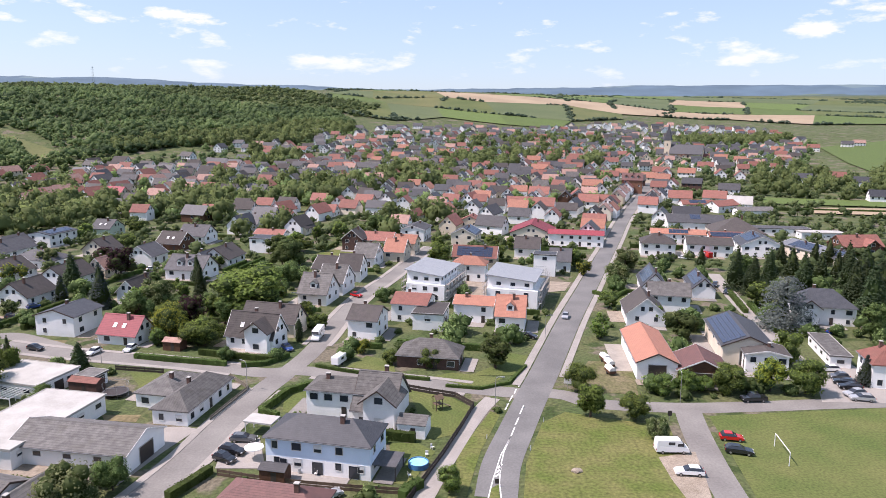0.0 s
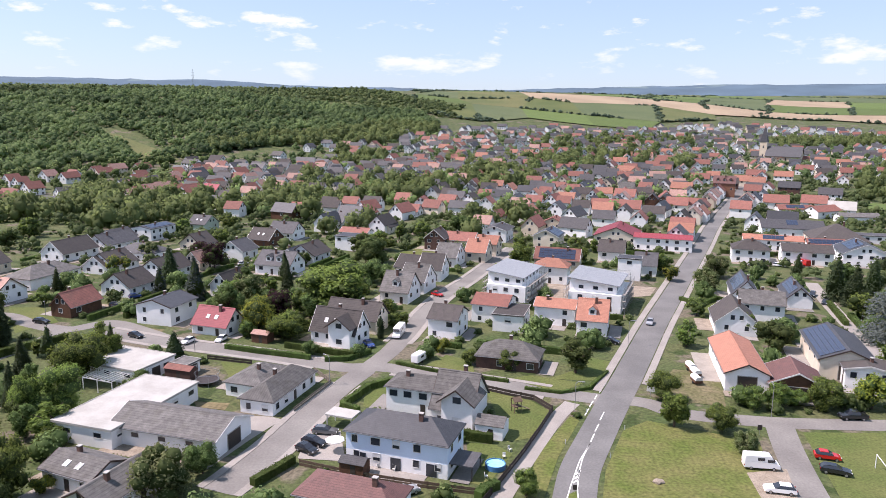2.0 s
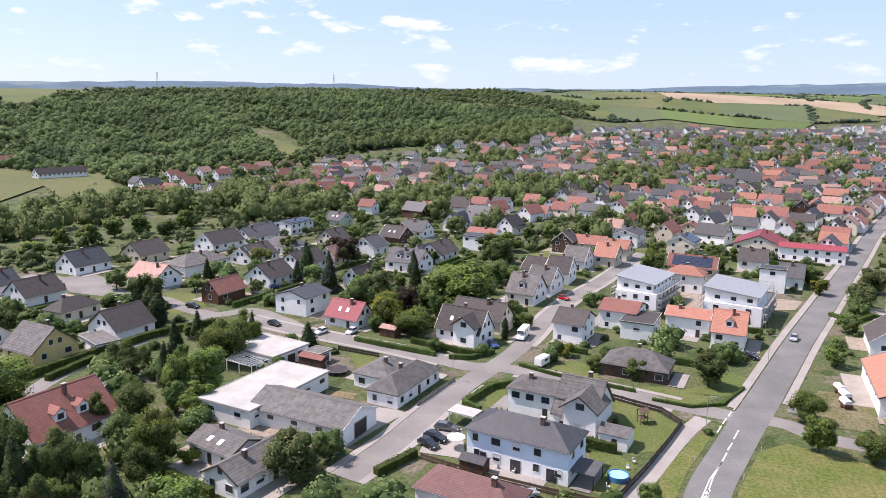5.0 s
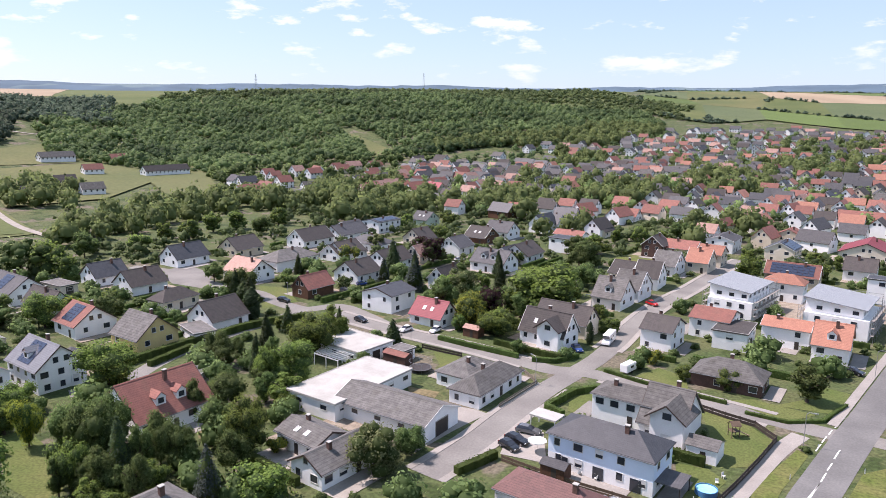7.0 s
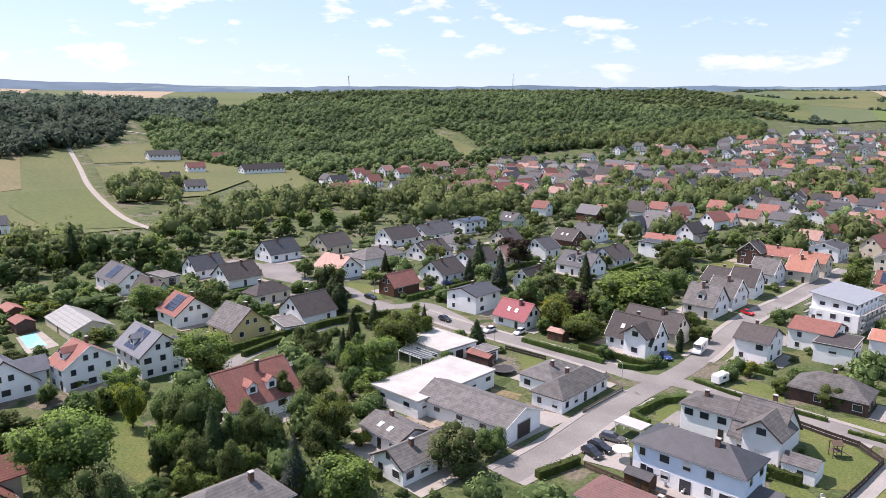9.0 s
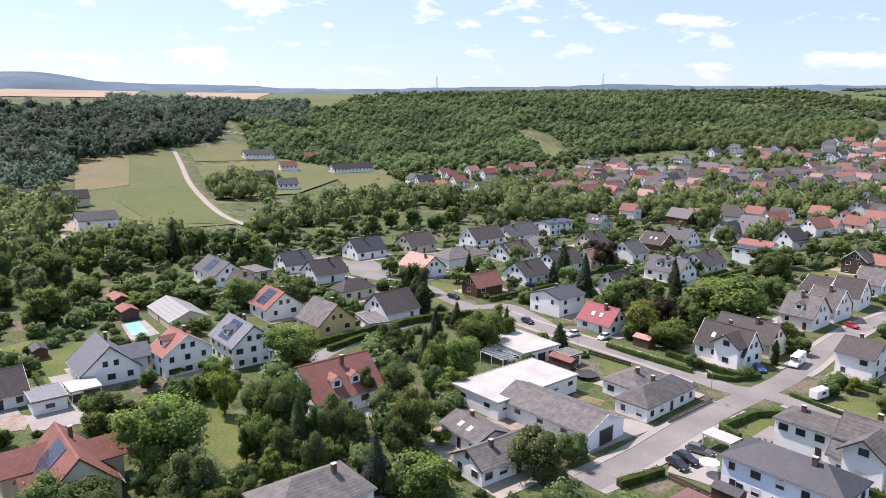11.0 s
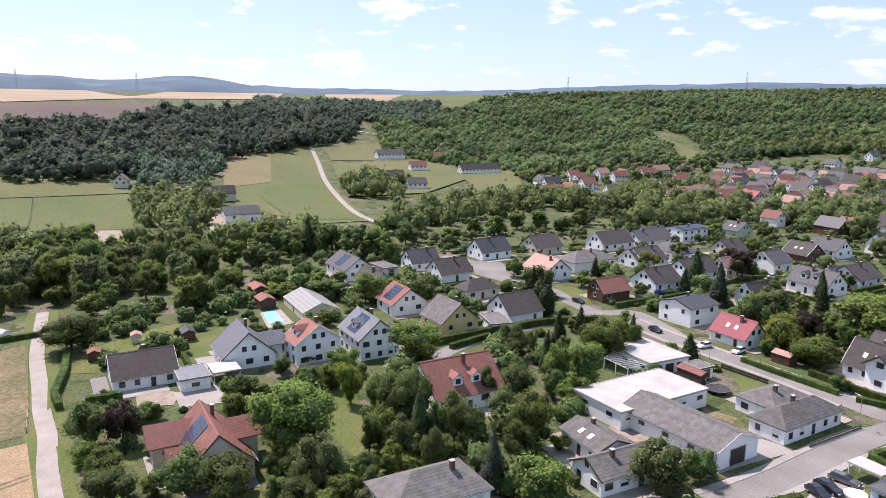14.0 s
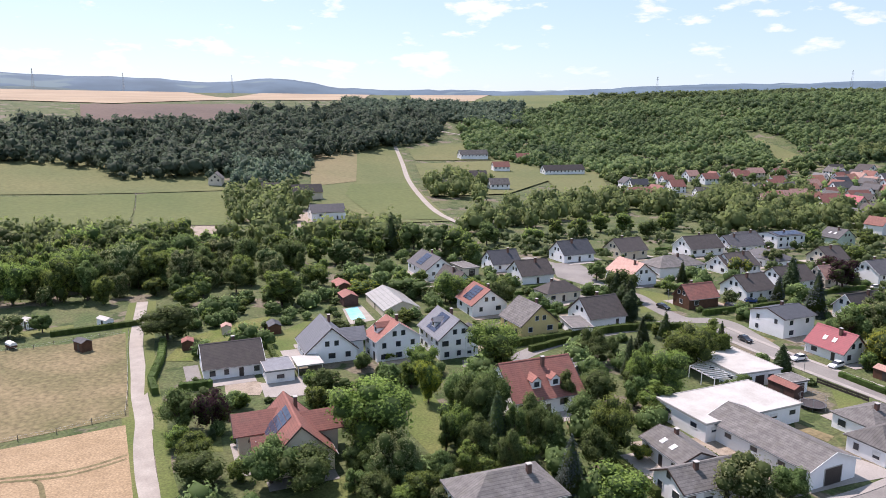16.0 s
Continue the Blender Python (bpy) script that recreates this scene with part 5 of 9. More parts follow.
house(78, 674, 68, 15, 9.5, 4.2, 8.9, "R", "w", z=8.3, near=False)
house(86, 634, 159, 15, 9.5, 4.2, 8.9, "O", "w", z=6.9, near=False)
house(93, 625, 70, 12, 8.6, 4.2, 8.5, "O", "y", z=6.6, near=False)
house(99, 612, 71, 15, 9.5, 4.2, 8.9, "G", "w", z=6.1, near=False)
house(138, 587, 161, 15, 9.5, 4.2, 8.9, "R", "w", z=4.9, near=False)
house(110, 520, 159, 15, 9.5, 4.2, 8.9, "O", "c", z=3.3, near=False)
house(154, 612, 164, 11, 8.0, 4.2, 8.2, "O", "w", z=5.5, near=False)
house(192, 626, 156, 15, 9.5, 4.2, 8.9, "R", "w", z=5.7, near=False)
house(168, 578, 157, 13, 9.4, 4.2, 8.9, "O", "c", z=4.5, near=False)
house(152, 559, 168, 15, 9.5, 4.2, 8.9, "B", "k", z=4.1, near=False)
house(60, 536, 71, 14, 9.5, 4.2, 8.9, "B", "b", z=4.1, near=False)
house(73, 564, 71, 15, 9.5, 4.2, 8.9, "B", "b", z=4.9, near=False)
house(85, 520, 153, 10, 8.0, 4.2, 8.2, "R", "c", z=3.5, near=False)
house(84, 554, 159, 13, 8.8, 4.2, 8.6, "P", "c", z=4.5, near=False)
house(101, 537, 72, 15, 9.5, 4.2, 8.9, "B", "w", z=3.9, near=False)
house(23, 511, 153, 11, 8.0, 4.2, 8.2, "R", "w", z=3.5, near=False)
house(13, 477, 162, 9, 8.0, 4.2, 8.2, "R", "w", z=2.7, near=False)
house(32, 495, 163, 10, 8.0, 4.2, 8.2, "R", "w", z=3.1, near=False)
house(42, 516, 63, 14, 9.5, 4.2, 8.9, "G", "w", z=3.6, near=False)
house(52, 527, 73, 15, 9.5, 4.2, 8.9, "O", "w", z=3.9, near=False)
house(64, 469, 160, 14, 9.5, 4.2, 8.9, "R", "w", z=2.4, near=False)
house(5, 434, 163, 11, 8.0, 4.2, 8.2, "R", "w", z=1.7, near=False)
house(17, 437, 68, 13, 9.3, 4.2, 8.9, "R", "w", z=1.8, near=False)
house(23, 432, 164, 9, 8.0, 4.2, 8.2, "R", "w", z=1.7, near=False)
house(2, 390, 74, 12, 8.9, 4.2, 8.7, "O", "y", z=0.9, near=False)
house(26, 383, 63, 15, 9.5, 4.2, 8.9, "G", "w", z=0.7, near=False)
house(40, 436, 63, 11, 8.0, 4.2, 8.2, "G", "w", z=1.7, near=False)
house(52, 417, 163, 29, 9.5, 4.2, 8.9, "R", "w", z=1.3, near=False)
house(78, 450, 78, 14, 9.5, 4.2, 8.9, "B", "n", z=1.9, near=False)
house(77, 414, 67, 15, 9.5, 4.2, 8.9, "K", "w", z=1.2, near=False)
house(84, 443, 70, 15, 9.5, 4.2, 8.9, "B", "n", z=1.7, near=False)
house(90, 435, 162, 13, 9.0, 4.2, 8.7, "R", "w", z=1.5, near=False)
house(102, 436, 158, 10, 8.0, 4.2, 8.2, "R", "w", z=1.5, near=False)
house(125, 495, 68, 15, 9.5, 4.2, 8.9, "K", "w", z=2.6, near=False)
house(96, 401, 68, 12, 8.8, 4.2, 8.6, "O", "w", z=0.9, near=False)
house(82, 382, 68, 12, 8.9, 4.2, 8.7, "B", "w", z=0.7, near=False)
house(4, 346, 72, 14, 9.5, 4.2, 8.9, "R", "b", z=0.3, near=False)
house(144, 469, 67, 15, 9.5, 4.2, 8.9, "K", "w", z=1.9, near=False)
house(117, 376, 69, 14, 9.5, 4.2, 8.9, "K", "w", z=0.5, near=False)
house(59, 376, 75, 12, 8.7, 4.2, 8.5, "R", "w", z=0.6, near=False)
house(24, 344, 153, 15, 9.5, 4.2, 8.9, "G", "w", z=0.2, near=False)
house(41, 375, 162, 12, 8.5, 4.2, 8.4, "G", "w", z=0.6, near=False)
house(194, 617, 74, 15, 9.5, 4.2, 8.9, "R", "w", z=5.4, near=False)
house(212, 618, 157, 15, 9.5, 4.2, 8.9, "O", "w", z=5.4, near=False)
house(238, 609, 75, 15, 9.5, 4.2, 8.9, "R", "w", z=5.3, near=False)
house(173, 535, 66, 15, 9.5, 4.2, 8.9, "R", "w", z=3.3, near=False)
house(190, 540, 156, 15, 9.5, 4.2, 8.9, "K", "n", z=3.4, near=False)
house(249, 595, 69, 15, 9.5, 4.2, 8.9, "R", "w", z=5.1, near=False)
house(154, 458, 164, 15, 9.5, 4.2, 8.9, "R", "w", z=1.6, near=False)
house(177, 459, 154, 15, 9.5, 4.2, 8.9, "R", "w", z=1.6, near=False)
house(204, 504, 158, 15, 9.5, 4.2, 8.9, "G", "w", z=2.6, near=False)
house(154, 485, 68, 15, 9.5, 4.2, 8.9, "K", "w", z=2.2, near=False)
house(133, 384, 166, 15, 9.5, 4.2, 8.9, "K", "w", z=0.5, near=False)
house(182, 432, 160, 15, 9.5, 4.2, 8.9, "W", "w", z=1.1, near=False)
house(290, 572, 154, 15, 9.5, 4.2, 8.9, "K", "w", z=5.0, near=False)
house(323, 582, 161, 15, 9.5, 4.2, 8.9, "R", "w", z=5.7, near=False)
house(321, 545, 156, 15, 9.5, 4.2, 8.9, "K", "w", z=4.8, near=False)
house(289, 466, 165, 15, 9.5, 4.2, 8.9, "K", "w", z=2.5, near=False)
house(-361, 468, 73, 10, 8.0, 4.2, 8.2, "R", "w", z=4.3, near=False)
house(-319, 404, 165, 15, 9.5, 4.2, 8.9, "R", "w", z=2.2, near=False)
house(-351, 422, 68, 15, 9.5, 4.2, 8.9, "K", "w", z=3.2, near=False)
house(-296, 423, 65, 12, 8.7, 4.2, 8.5, "W", "w", z=2.1, near=False)
house(-271, 376, 157, 15, 9.5, 4.2, 8.9, "G", "w", z=1.0, near=False)
house(-345, 500, 75, 15, 9.5, 4.2, 8.9, "R", "w", z=4.7, near=False)
house(-343, 540, 67, 15, 9.5, 4.2, 8.9, "R", "c", z=5.5, near=False)
house(-350, 572, 68, 15, 9.5, 4.2, 8.9, "P", "b", z=6.2, near=False)
house(-471, 387, 69, 15, 9.5, 4.2, 8.9, "R", "w", z=10.3, near=False)
house(-434, 334, 69, 14, 9.5, 4.2, 8.9, "B", "w", z=7.2, near=False)
house(-395, 323, 69, 15, 9.5, 4.2, 8.9, "W", "w", z=4.7, near=False)
house(-406, 285, 77, 12, 8.3, 4.2, 8.4, "S", "w", z=5.1, near=False)
house(-484, 148, 155, 14, 9.5, 4.2, 8.9, "S", "b", z=9.8, near=False)
house(-434, 166, 63, 15, 9.5, 4.2, 8.9, "B", "b", z=5.3, near=False)
house(-412, 182, 78, 19, 9.5, 4.2, 8.9, "B", "b", z=5.3, near=False)
house(-348, 165, 77, 19, 12.5, 4.2, 8.0, "K", "w", z=1.6, near=False)
house(-537, 407, 78, 29, 9.5, 4.2, 8.9, "W", "w", z=17.0, near=False)
house(-513, 449, 69, 15, 9.5, 4.2, 8.9, "R", "n", z=14.0, near=False)
house(-441, 431, 78, 40, 9.5, 4.2, 8.9, "B", "w", z=7.9, near=False)


# ---------- trees ----------
def ico(sub):
    key = ("ico", sub)
    if key not in _cache:
        bm = bmesh.new()
        bmesh.ops.create_icosphere(bm, subdivisions=sub, radius=1.0)
        bm.verts.ensure_lookup_table()
        _cache[key] = (np.array([v.co[:] for v in bm.verts]), [tuple(v.index for v in f.verts) for f in bm.faces])
        bm.free()
    return _cache[key]


def rounded(me, normals):
    """Shades the leaf sprays by the form of the crown that they sit on."""
    n = np.asarray(normals, float)
    n /= np.linalg.norm(n, axis=1)[:, None] + 1e-9
    me.polygons.foreach_set("use_smooth", np.ones(len(me.polygons), dtype=bool))
    me.attributes.new("custom_normal", "FLOAT_VECTOR", "POINT").data.foreach_set("vector", n.astype(np.float32).ravel())
    me.update()


def leaf_quads(rng, pos, nrm, size, tilt=0.7):
    """Small leaf sprays at pos, roughly facing nrm."""
    n = len(pos)
    d = nrm + rng.normal(0, tilt, (n, 3))
    d /= np.linalg.norm(d, axis=1)[:, None] + 1e-9
    a = np.cross(d, rng.normal(0, 1, (n, 3)))
    a /= np.linalg.norm(a, axis=1)[:, None] + 1e-9
    b = np.cross(d, a)
    s = size * rng.uniform(0.6, 1.4, (n, 1))
    bend = d * s * 0.25
    q = np.stack([pos - a * s - bend, pos - b * s * 0.7 + bend * 0.5, pos + a * s - bend, pos + b * s * 0.7 + bend * 0.5], 1)
    return q.reshape(-1, 3), [(4 * i, 4 * i + 1, 4 * i + 2, 4 * i + 3) for i in range(n)]


def crown_mesh(name, seed, mat, shape, quads=1300, leaf=0.036):
    """A crown one unit high from z 0.12 up, of many lobes with leaf sprays on them."""
    rng = np.random.default_rng(seed)
    vs, fs, ids, ns = [], [], [], []

    def add(v, f, core=0, normals=None):
        k = len(vs)
        vs.extend(v.tolist())
        ns.extend(np.asarray(normals).tolist())
        fs.extend([tuple(i + k for i in q) for q in f])
        ids.extend([core] * len(f))
    if shape in ("round", "tall", "spread", "weeping", "shrub"):
        cz, rx, rz = {"round": (0.52, 0.42, 0.45), "tall": (0.52, 0.28, 0.46), "spread": (0.55, 0.5, 0.40), "weeping": (0.5, 0.46, 0.46), "shrub": (0.46, 0.54, 0.48)}[shape]
        nl = 21
        lobes = []
        for i in range(nl):
            while True:
                p = rng.uniform(-1, 1, 3)
                if 0.25 < np.linalg.norm(p) < 0.95:
                    break
            r = rng.uniform(0.26, 0.44)
            lobes.append((np.array([p[0] * rx * (1 - r * 0.6), p[1] * rx * (1 - r * 0.6), cz + p[2] * rz * (1 - r * 0.55)]), r * rx * 0.92))
        bv, bf = ico(1)
        per = quads // nl
        for c, r in lobes:
            jag = 1 + rng.normal(0, 0.14, (len(bv), 1))
            axis = c - np.array([0, 0, cz - 0.1])
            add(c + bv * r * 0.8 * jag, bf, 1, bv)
            nrm = rng.normal(0, 1, (per, 3))
            nrm[:, 2] += 0.25
            nrm /= np.linalg.norm(nrm, axis=1)[:, None]
            pos = c + nrm * r * rng.uniform(0.7, 1.3, (per, 1))
            if shape == "weeping":
                pos[:, 2] -= rng.uniform(0, 0.12, per)
            soft = nrm + 0.55 * axis / (np.linalg.norm(axis) + 1e-9) + rng.normal(0, 0.33, (per, 3))
            add(*leaf_quads(rng, pos, nrm, leaf, 0.5), 0, np.repeat(soft, 4, 0))
    else:
        layers = 17
        wide = {"conifer": 0.27, "column": 0.13, "cedar": 0.5}[shape]
        for i in range(layers):
            h = 0.08 + 0.9 * i / (layers - 1)
            rad = wide * ((1 - h) ** 0.8 + 0.05) if shape != "cedar" else wide * (1 - 0.75 * h) ** 0.55 * (1.0 if i % 2 else 0.6)
            if shape == "column":
                rad = wide * min(1, 4 * (1 - h) + 0.15) * (0.7 + 0.3 * min(1, h * 5))
            n = max(6, int(quads / layers * (rad / wide) * (2.6 if shape == "cedar" else 1.35)))
            th = rng.uniform(0, 2 * math.pi, n)
            k = np.round(rng.uniform(0, 7, n)) / 7 * 2 * math.pi + i
            th = th * 0.35 + k * 0.65
            rr = rad * np.sqrt(rng.uniform(0.12, 1.0, n)) * rng.uniform(0.8, 1.15, n)
            pos = np.stack([np.cos(th) * rr, np.sin(th) * rr, h - rr * 0.35 + rng.normal(0, 0.012, n)], 1)
            nrm = np.stack([np.cos(th) * 0.6, np.sin(th) * 0.6, np.full(n, 0.7)], 1)
            add(*leaf_quads(rng, pos, nrm, leaf * 0.95, 0.4), 0, np.repeat(nrm + rng.normal(0, 0.35, (n, 3)), 4, 0))
        bv, bf = ico(2)
        core = bv.copy()
        t = np.clip((core[:, 2] + 1) / 2, 0, 1)
        rad = wide * (0.1 if shape == "cedar" else 0.62) * (1 - t) ** 0.8
        ang = np.arctan2(core[:, 1], core[:, 0])
        rad = rad * (1 + 0.25 * np.sin(ang * 5 + core[:, 2] * 9))
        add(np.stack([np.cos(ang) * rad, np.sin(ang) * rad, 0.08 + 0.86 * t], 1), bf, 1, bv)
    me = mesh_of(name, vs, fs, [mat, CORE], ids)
    rounded(me, ns)
    return me


def trunk_mesh(seed, shape):
    """A tapered trunk with a few limbs, one unit high tree."""
    rng = np.random.default_rng(seed)
    vs, fs = [], []

    def limb(p, q, r0, r1, n=6):
        p, q = np.array(p, float), np.array(q, float)
        d = (q - p) / np.linalg.norm(q - p)
        a = np.cross(d, (0.3, 0.5, 0.81))
        a /= np.linalg.norm(a)
        b = np.cross(d, a)
        k = len(vs)
        for c, r in ((p, r0), (q, r1)):
            for i in range(n):
                t = 2 * math.pi * i / n
                vs.append(tuple(c + (a * math.cos(t) + b * math.sin(t)) * r))
        fs.extend([(k + i, k + (i + 1) % n, k + n + (i + 1) % n, k + n + i) for i in range(n)])
        if k:
            fs.append((k, k + 1, 0))   # grown together inside the stem
    top = 0.9 if shape in ("conifer", "column", "cedar") else 0.55
    limb((0, 0, -0.02), (0, 0, top * 0.5), 0.026, 0.019)
    limb((0, 0, top * 0.5), (0.01, 0.01, top), 0.019, 0.008)
    if top < 0.8:
        for i in range(6):
            t = 2 * math.pi * i / 6 + rng.uniform(-0.3, 0.3)
            z0 = rng.uniform(0.2, 0.45)
            limb((0, 0, z0), (math.cos(t) * 0.25, math.sin(t) * 0.25, z0 + rng.uniform(0.15, 0.35)), 0.012, 0.004, 5)
    return mesh_of("trunk", vs, fs, BARK)


TREE_KINDS = {
    "b": ("broadleaf_tree", "b", ("round", "spread", "round", "tall"), "green broadleaf tree with a dense uneven crown"),
    "d": ("broadleaf_tree", "d", ("round", "spread", "tall"), "dark green broadleaf tree with a dense crown"),
    "y": ("broadleaf_tree", "y", ("round", "shrub"), "yellow-green broadleaf tree in a garden"),
    "p": ("copper_beech", "p", ("round", "spread"), "dark purple-leaved tree in a garden"),
    "c": ("conifer", "c", ("conifer", "conifer"), "dark green conifer with drooping boughs"),
    "u": ("blue_spruce", "u", ("conifer",), "blue-grey conifer in a garden"),
    "e": ("blue_cedar", "e", ("cedar",), "spreading blue-grey cedar with level boughs"),
    "l": ("columnar_conifer", "c", ("column",), "narrow columnar evergreen beside a house"),
    "w": ("willow", "w", ("weeping", "weeping"), "grey-green weeping tree with hanging twigs"),
    "s": ("shrub", "b", ("shrub", "shrub"), "rounded green garden shrub"),
    "t": ("shrub", "d", ("shrub",), "dark green garden shrub"),
}
_tree_n = [0]


def tree(x, y, h, kind="b", wide=1.14, z=None, group=""):
    name, leafkey, shapes, label = TREE_KINDS[kind]
    _tree_n[0] += 1
    rnd = random.Random(_tree_n[0] * 13 + 1)
    k = rnd.randrange(len(shapes))
    var = rnd.randrange(2)
    fine = math.hypot(x, y) < (270 if h > 9 else 180)
    tall = h > 10 and math.hypot(x, y) < 180
    key = ("tree", kind, k, var, fine, tall)
    if key not in _cache:
        _cache[key] = (trunk_mesh(k + var * 3, shapes[k]), crown_mesh("crown", hash_of(kind) + 17 * k + 5 * var, LEAF[leafkey], shapes[k], *((5200, 0.0145) if tall else (3300, 0.019) if fine else (800, 0.031))))
    tr, cr = _cache[key]
    if z is None:
        z = float(height(x, y))
    root = new(name)
    s = h * wide * rnd.uniform(0.92, 1.1)
    root.matrix_world = Matrix.LocRotScale((x, y, z), Euler((0, 0, rnd.uniform(0, 6.28))), (s, s, h))
    tagged(root, label, "shrub" if kind in "st" else "tree", group)
    child("trunk", tr, root)
    child("crown", cr, root, None if kind in "culestp" else pose(0, 0, -0.07))
    return root


def hash_of(s):
    return sum(ord(c) * 31 for c in s)


def inside(x, y, poly):
    r = False
    j = len(poly) - 1
    for i in range(len(poly)):
        (xi, yi), (xj, yj) = poly[i], poly[j]
        if (yi > y) != (yj > y) and x < (xj - xi) * (y - yi) / (yj - yi) + xi:
            r = not r
        j = i
    return r


def spread(poly, gap, seed):
    """Points inside poly, at least gap apart."""
    rnd = random.Random(seed)
    xs, ys = [p[0] for p in poly], [p[1] for p in poly]
    area = (max(xs) - min(xs)) * (max(ys) - min(ys))
    cell, pts = {}, []
    for _ in range(int(area / (gap * gap) * 3)):
        x, y = rnd.uniform(min(xs), max(xs)), rnd.uniform(min(ys), max(ys))
        c = (int(x // gap), int(y // gap))
        if any((x - q[0]) ** 2 + (y - q[1]) ** 2 < gap * gap for i in (-1, 0, 1) for j in (-1, 0, 1) for q in cell.get((c[0] + i, c[1] + j), ())):
            continue
        if inside(x, y, poly):
            cell.setdefault(c, []).append((x, y))
            pts.append((x, y))
    return pts


GROVES, GROVE_AREAS = [], []


def grove(poly, gap, lo, hi, kinds, seed, group):
    rnd = random.Random(seed + 1)
    loose = seed in (6, 7, 8, 9, 13, 14, 15, 31, 32, 33)   # garden trees with houses among them
    if gap < 11 and not loose:
        GROVE_AREAS.append(poly)
    for x, y in spread(poly, gap, seed):
        if free(x, y, 2.0, math.hypot(x, y) < 220) and not (loose and math.hypot(x, y) > 330 and rnd.random() < 0.42):
            GROVES.append((math.hypot(x, y), x, y, rnd.uniform(lo, hi), rnd.choice(kinds), rnd.uniform(0.8, 1.05), group))


def free(x, y, gap, fields=False):
    """Whether (x, y) is clear of buildings and roads, and of the open fields too if asked."""
    for hx, hy, yaw, L, W in FOOT:
        dx, dy = x - hx, y - hy
        if dx * dx + dy * dy > 1200:
            continue
        c, s = math.cos(radians(yaw)), math.sin(radians(yaw))
        if abs(dx * c + dy * s) < L / 2 + gap and abs(-dx * s + dy * c) < W / 2 + gap:
            return False
    for c, half in ROADS:
        if np.min((c[:, 0] - x) ** 2 + (c[:, 1] - y) ** 2) < (half + gap + 0.8) ** 2:
            return False
    return not (fields and any(inside(x, y, q) for q in OPEN))


tree(1.2, 99.7, 5, "b")
tree(12.2, 154.4, 9.6, "d", 1.4)
tree(28.7, 128.1, 9.5, "b")
tree(37.2, 127.2, 6, "b")
tree(39.0, 118.6, 5, "w")
tree(29.0, 141.2, 7, "b")
tree(41.2, 176.9, 8, "b")
tree(50.6, 207.5, 6, "s")
tree(60.1, 236.9, 10, "w")
tree(68.3, 259.7, 10, "w")
tree(62.5, 177.4, 9, "d")
tree(59.5, 190.1, 8, "b")
tree(50.8, 140.1, 6, "b")
tree(55.1, 141.7, 4, "s")
tree(60.2, 140.0, 8, "b")
tree(69.7, 142.0, 8, "y")
tree(76.3, 140.3, 9, "b")
tree(82.1, 159.8, 9, "b")
tree(93.7, 187.2, 15, "e")
tree(98.8, 232.4, 15, "c")
tree(101.3, 224.8, 14, "c")
tree(114.2, 241.1, 13, "c")
tree(126.5, 250.3, 12, "c")
tree(130.1, 237.4, 13, "c")
tree(138.3, 241.9, 12, "c")
tree(125.9, 209.6, 16, "c")
tree(123.8, 197.3, 17, "c")
tree(143.6, 223.9, 16, "c")
tree(100.3, 268.9, 8, "c")
tree(92.0, 145.7, 7, "u")
tree(46.3, 139.1, 5, "s")
tree(118.9, 226.9, 14, "c")
tree(140.8, 262.2, 12, "c")
tree(134.1, 227.3, 15, "c")
tree(130.5, 213.0, 15, "c")
tree(131.9, 206.6, 16, "c")
tree(149.5, 243.9, 14, "c")
tree(113.5, 178.6, 12, "d")
tree(153.9, 262.6, 12, "c")
tree(151.9, 272.8, 11, "c")
tree(127.7, 261.7, 12, "c")
tree(97.0, 208.8, 9, "b")
tree(105.8, 242.6, 12, "d")
tree(64.2, 141.0, 4, "t")
tree(60.6, 147.4, 5, "s")
tree(-101.6, 203.4, 14, "u")
tree(-120.4, 223.5, 13, "c")
tree(-116.6, 209.4, 9, "u")
tree(-113.2, 242.5, 12, "p")
tree(-122.3, 251.3, 10, "p")
tree(-89.1, 201.8, 10, "b")
tree(-85.7, 203.8, 11, "w")
tree(-71.1, 176.6, 10, "b")
tree(-71.9, 186.7, 9, "y")
tree(-69.4, 188.4, 9, "p")
tree(-61.5, 172.2, 8, "b")
tree(-83.7, 234.9, 10, "c")
tree(-80.6, 210.4, 9, "b")
tree(-64.4, 192.4, 8, "b")
tree(-60.3, 207.7, 13, "b")
tree(-63.5, 204.4, 12, "d")
tree(-59.1, 218.0, 11, "b")
tree(-60.5, 260.3, 10, "d")
tree(-63.3, 294.0, 10, "b")
tree(-68.4, 285.2, 10, "d")
tree(-48.2, 322.1, 10, "b")
tree(-38.3, 326.9, 9, "b")
tree(-33.1, 342.5, 10, "d")
tree(-58.6, 321.6, 9, "b")
tree(-53.0, 235.9, 8, "b")
tree(-39.0, 193.1, 6, "b")
tree(-33.8, 184.0, 5, "s")
tree(-36.5, 172.8, 6, "l")
tree(-19.0, 164.4, 4, "y")
tree(-12.2, 156.6, 4, "s")
tree(-0.8, 262.3, 12, "b")
tree(-2.1, 292.6, 10, "b")
tree(21.7, 276.9, 8, "b")
tree(21.1, 301.2, 9, "b")
tree(29.0, 301.5, 8, "b")
tree(52.1, 267.2, 8, "b")
tree(51.2, 251.5, 7, "y")
tree(-50.5, 99.8, 6, "d")
tree(-146.3, 234.6, 8, "y")
tree(-147.2, 257.3, 9, "w")
tree(-163.3, 316.8, 9, "b")
tree(-132.7, 291.3, 9, "b")
tree(-147.0, 332.8, 9, "b")
tree(-122.7, 193.8, 6, "w")
tree(-50.7, 157.7, 4, "t")
tree(-71.0, 168.8, 5, "s")
tree(-83.8, 256.5, 6, "s")
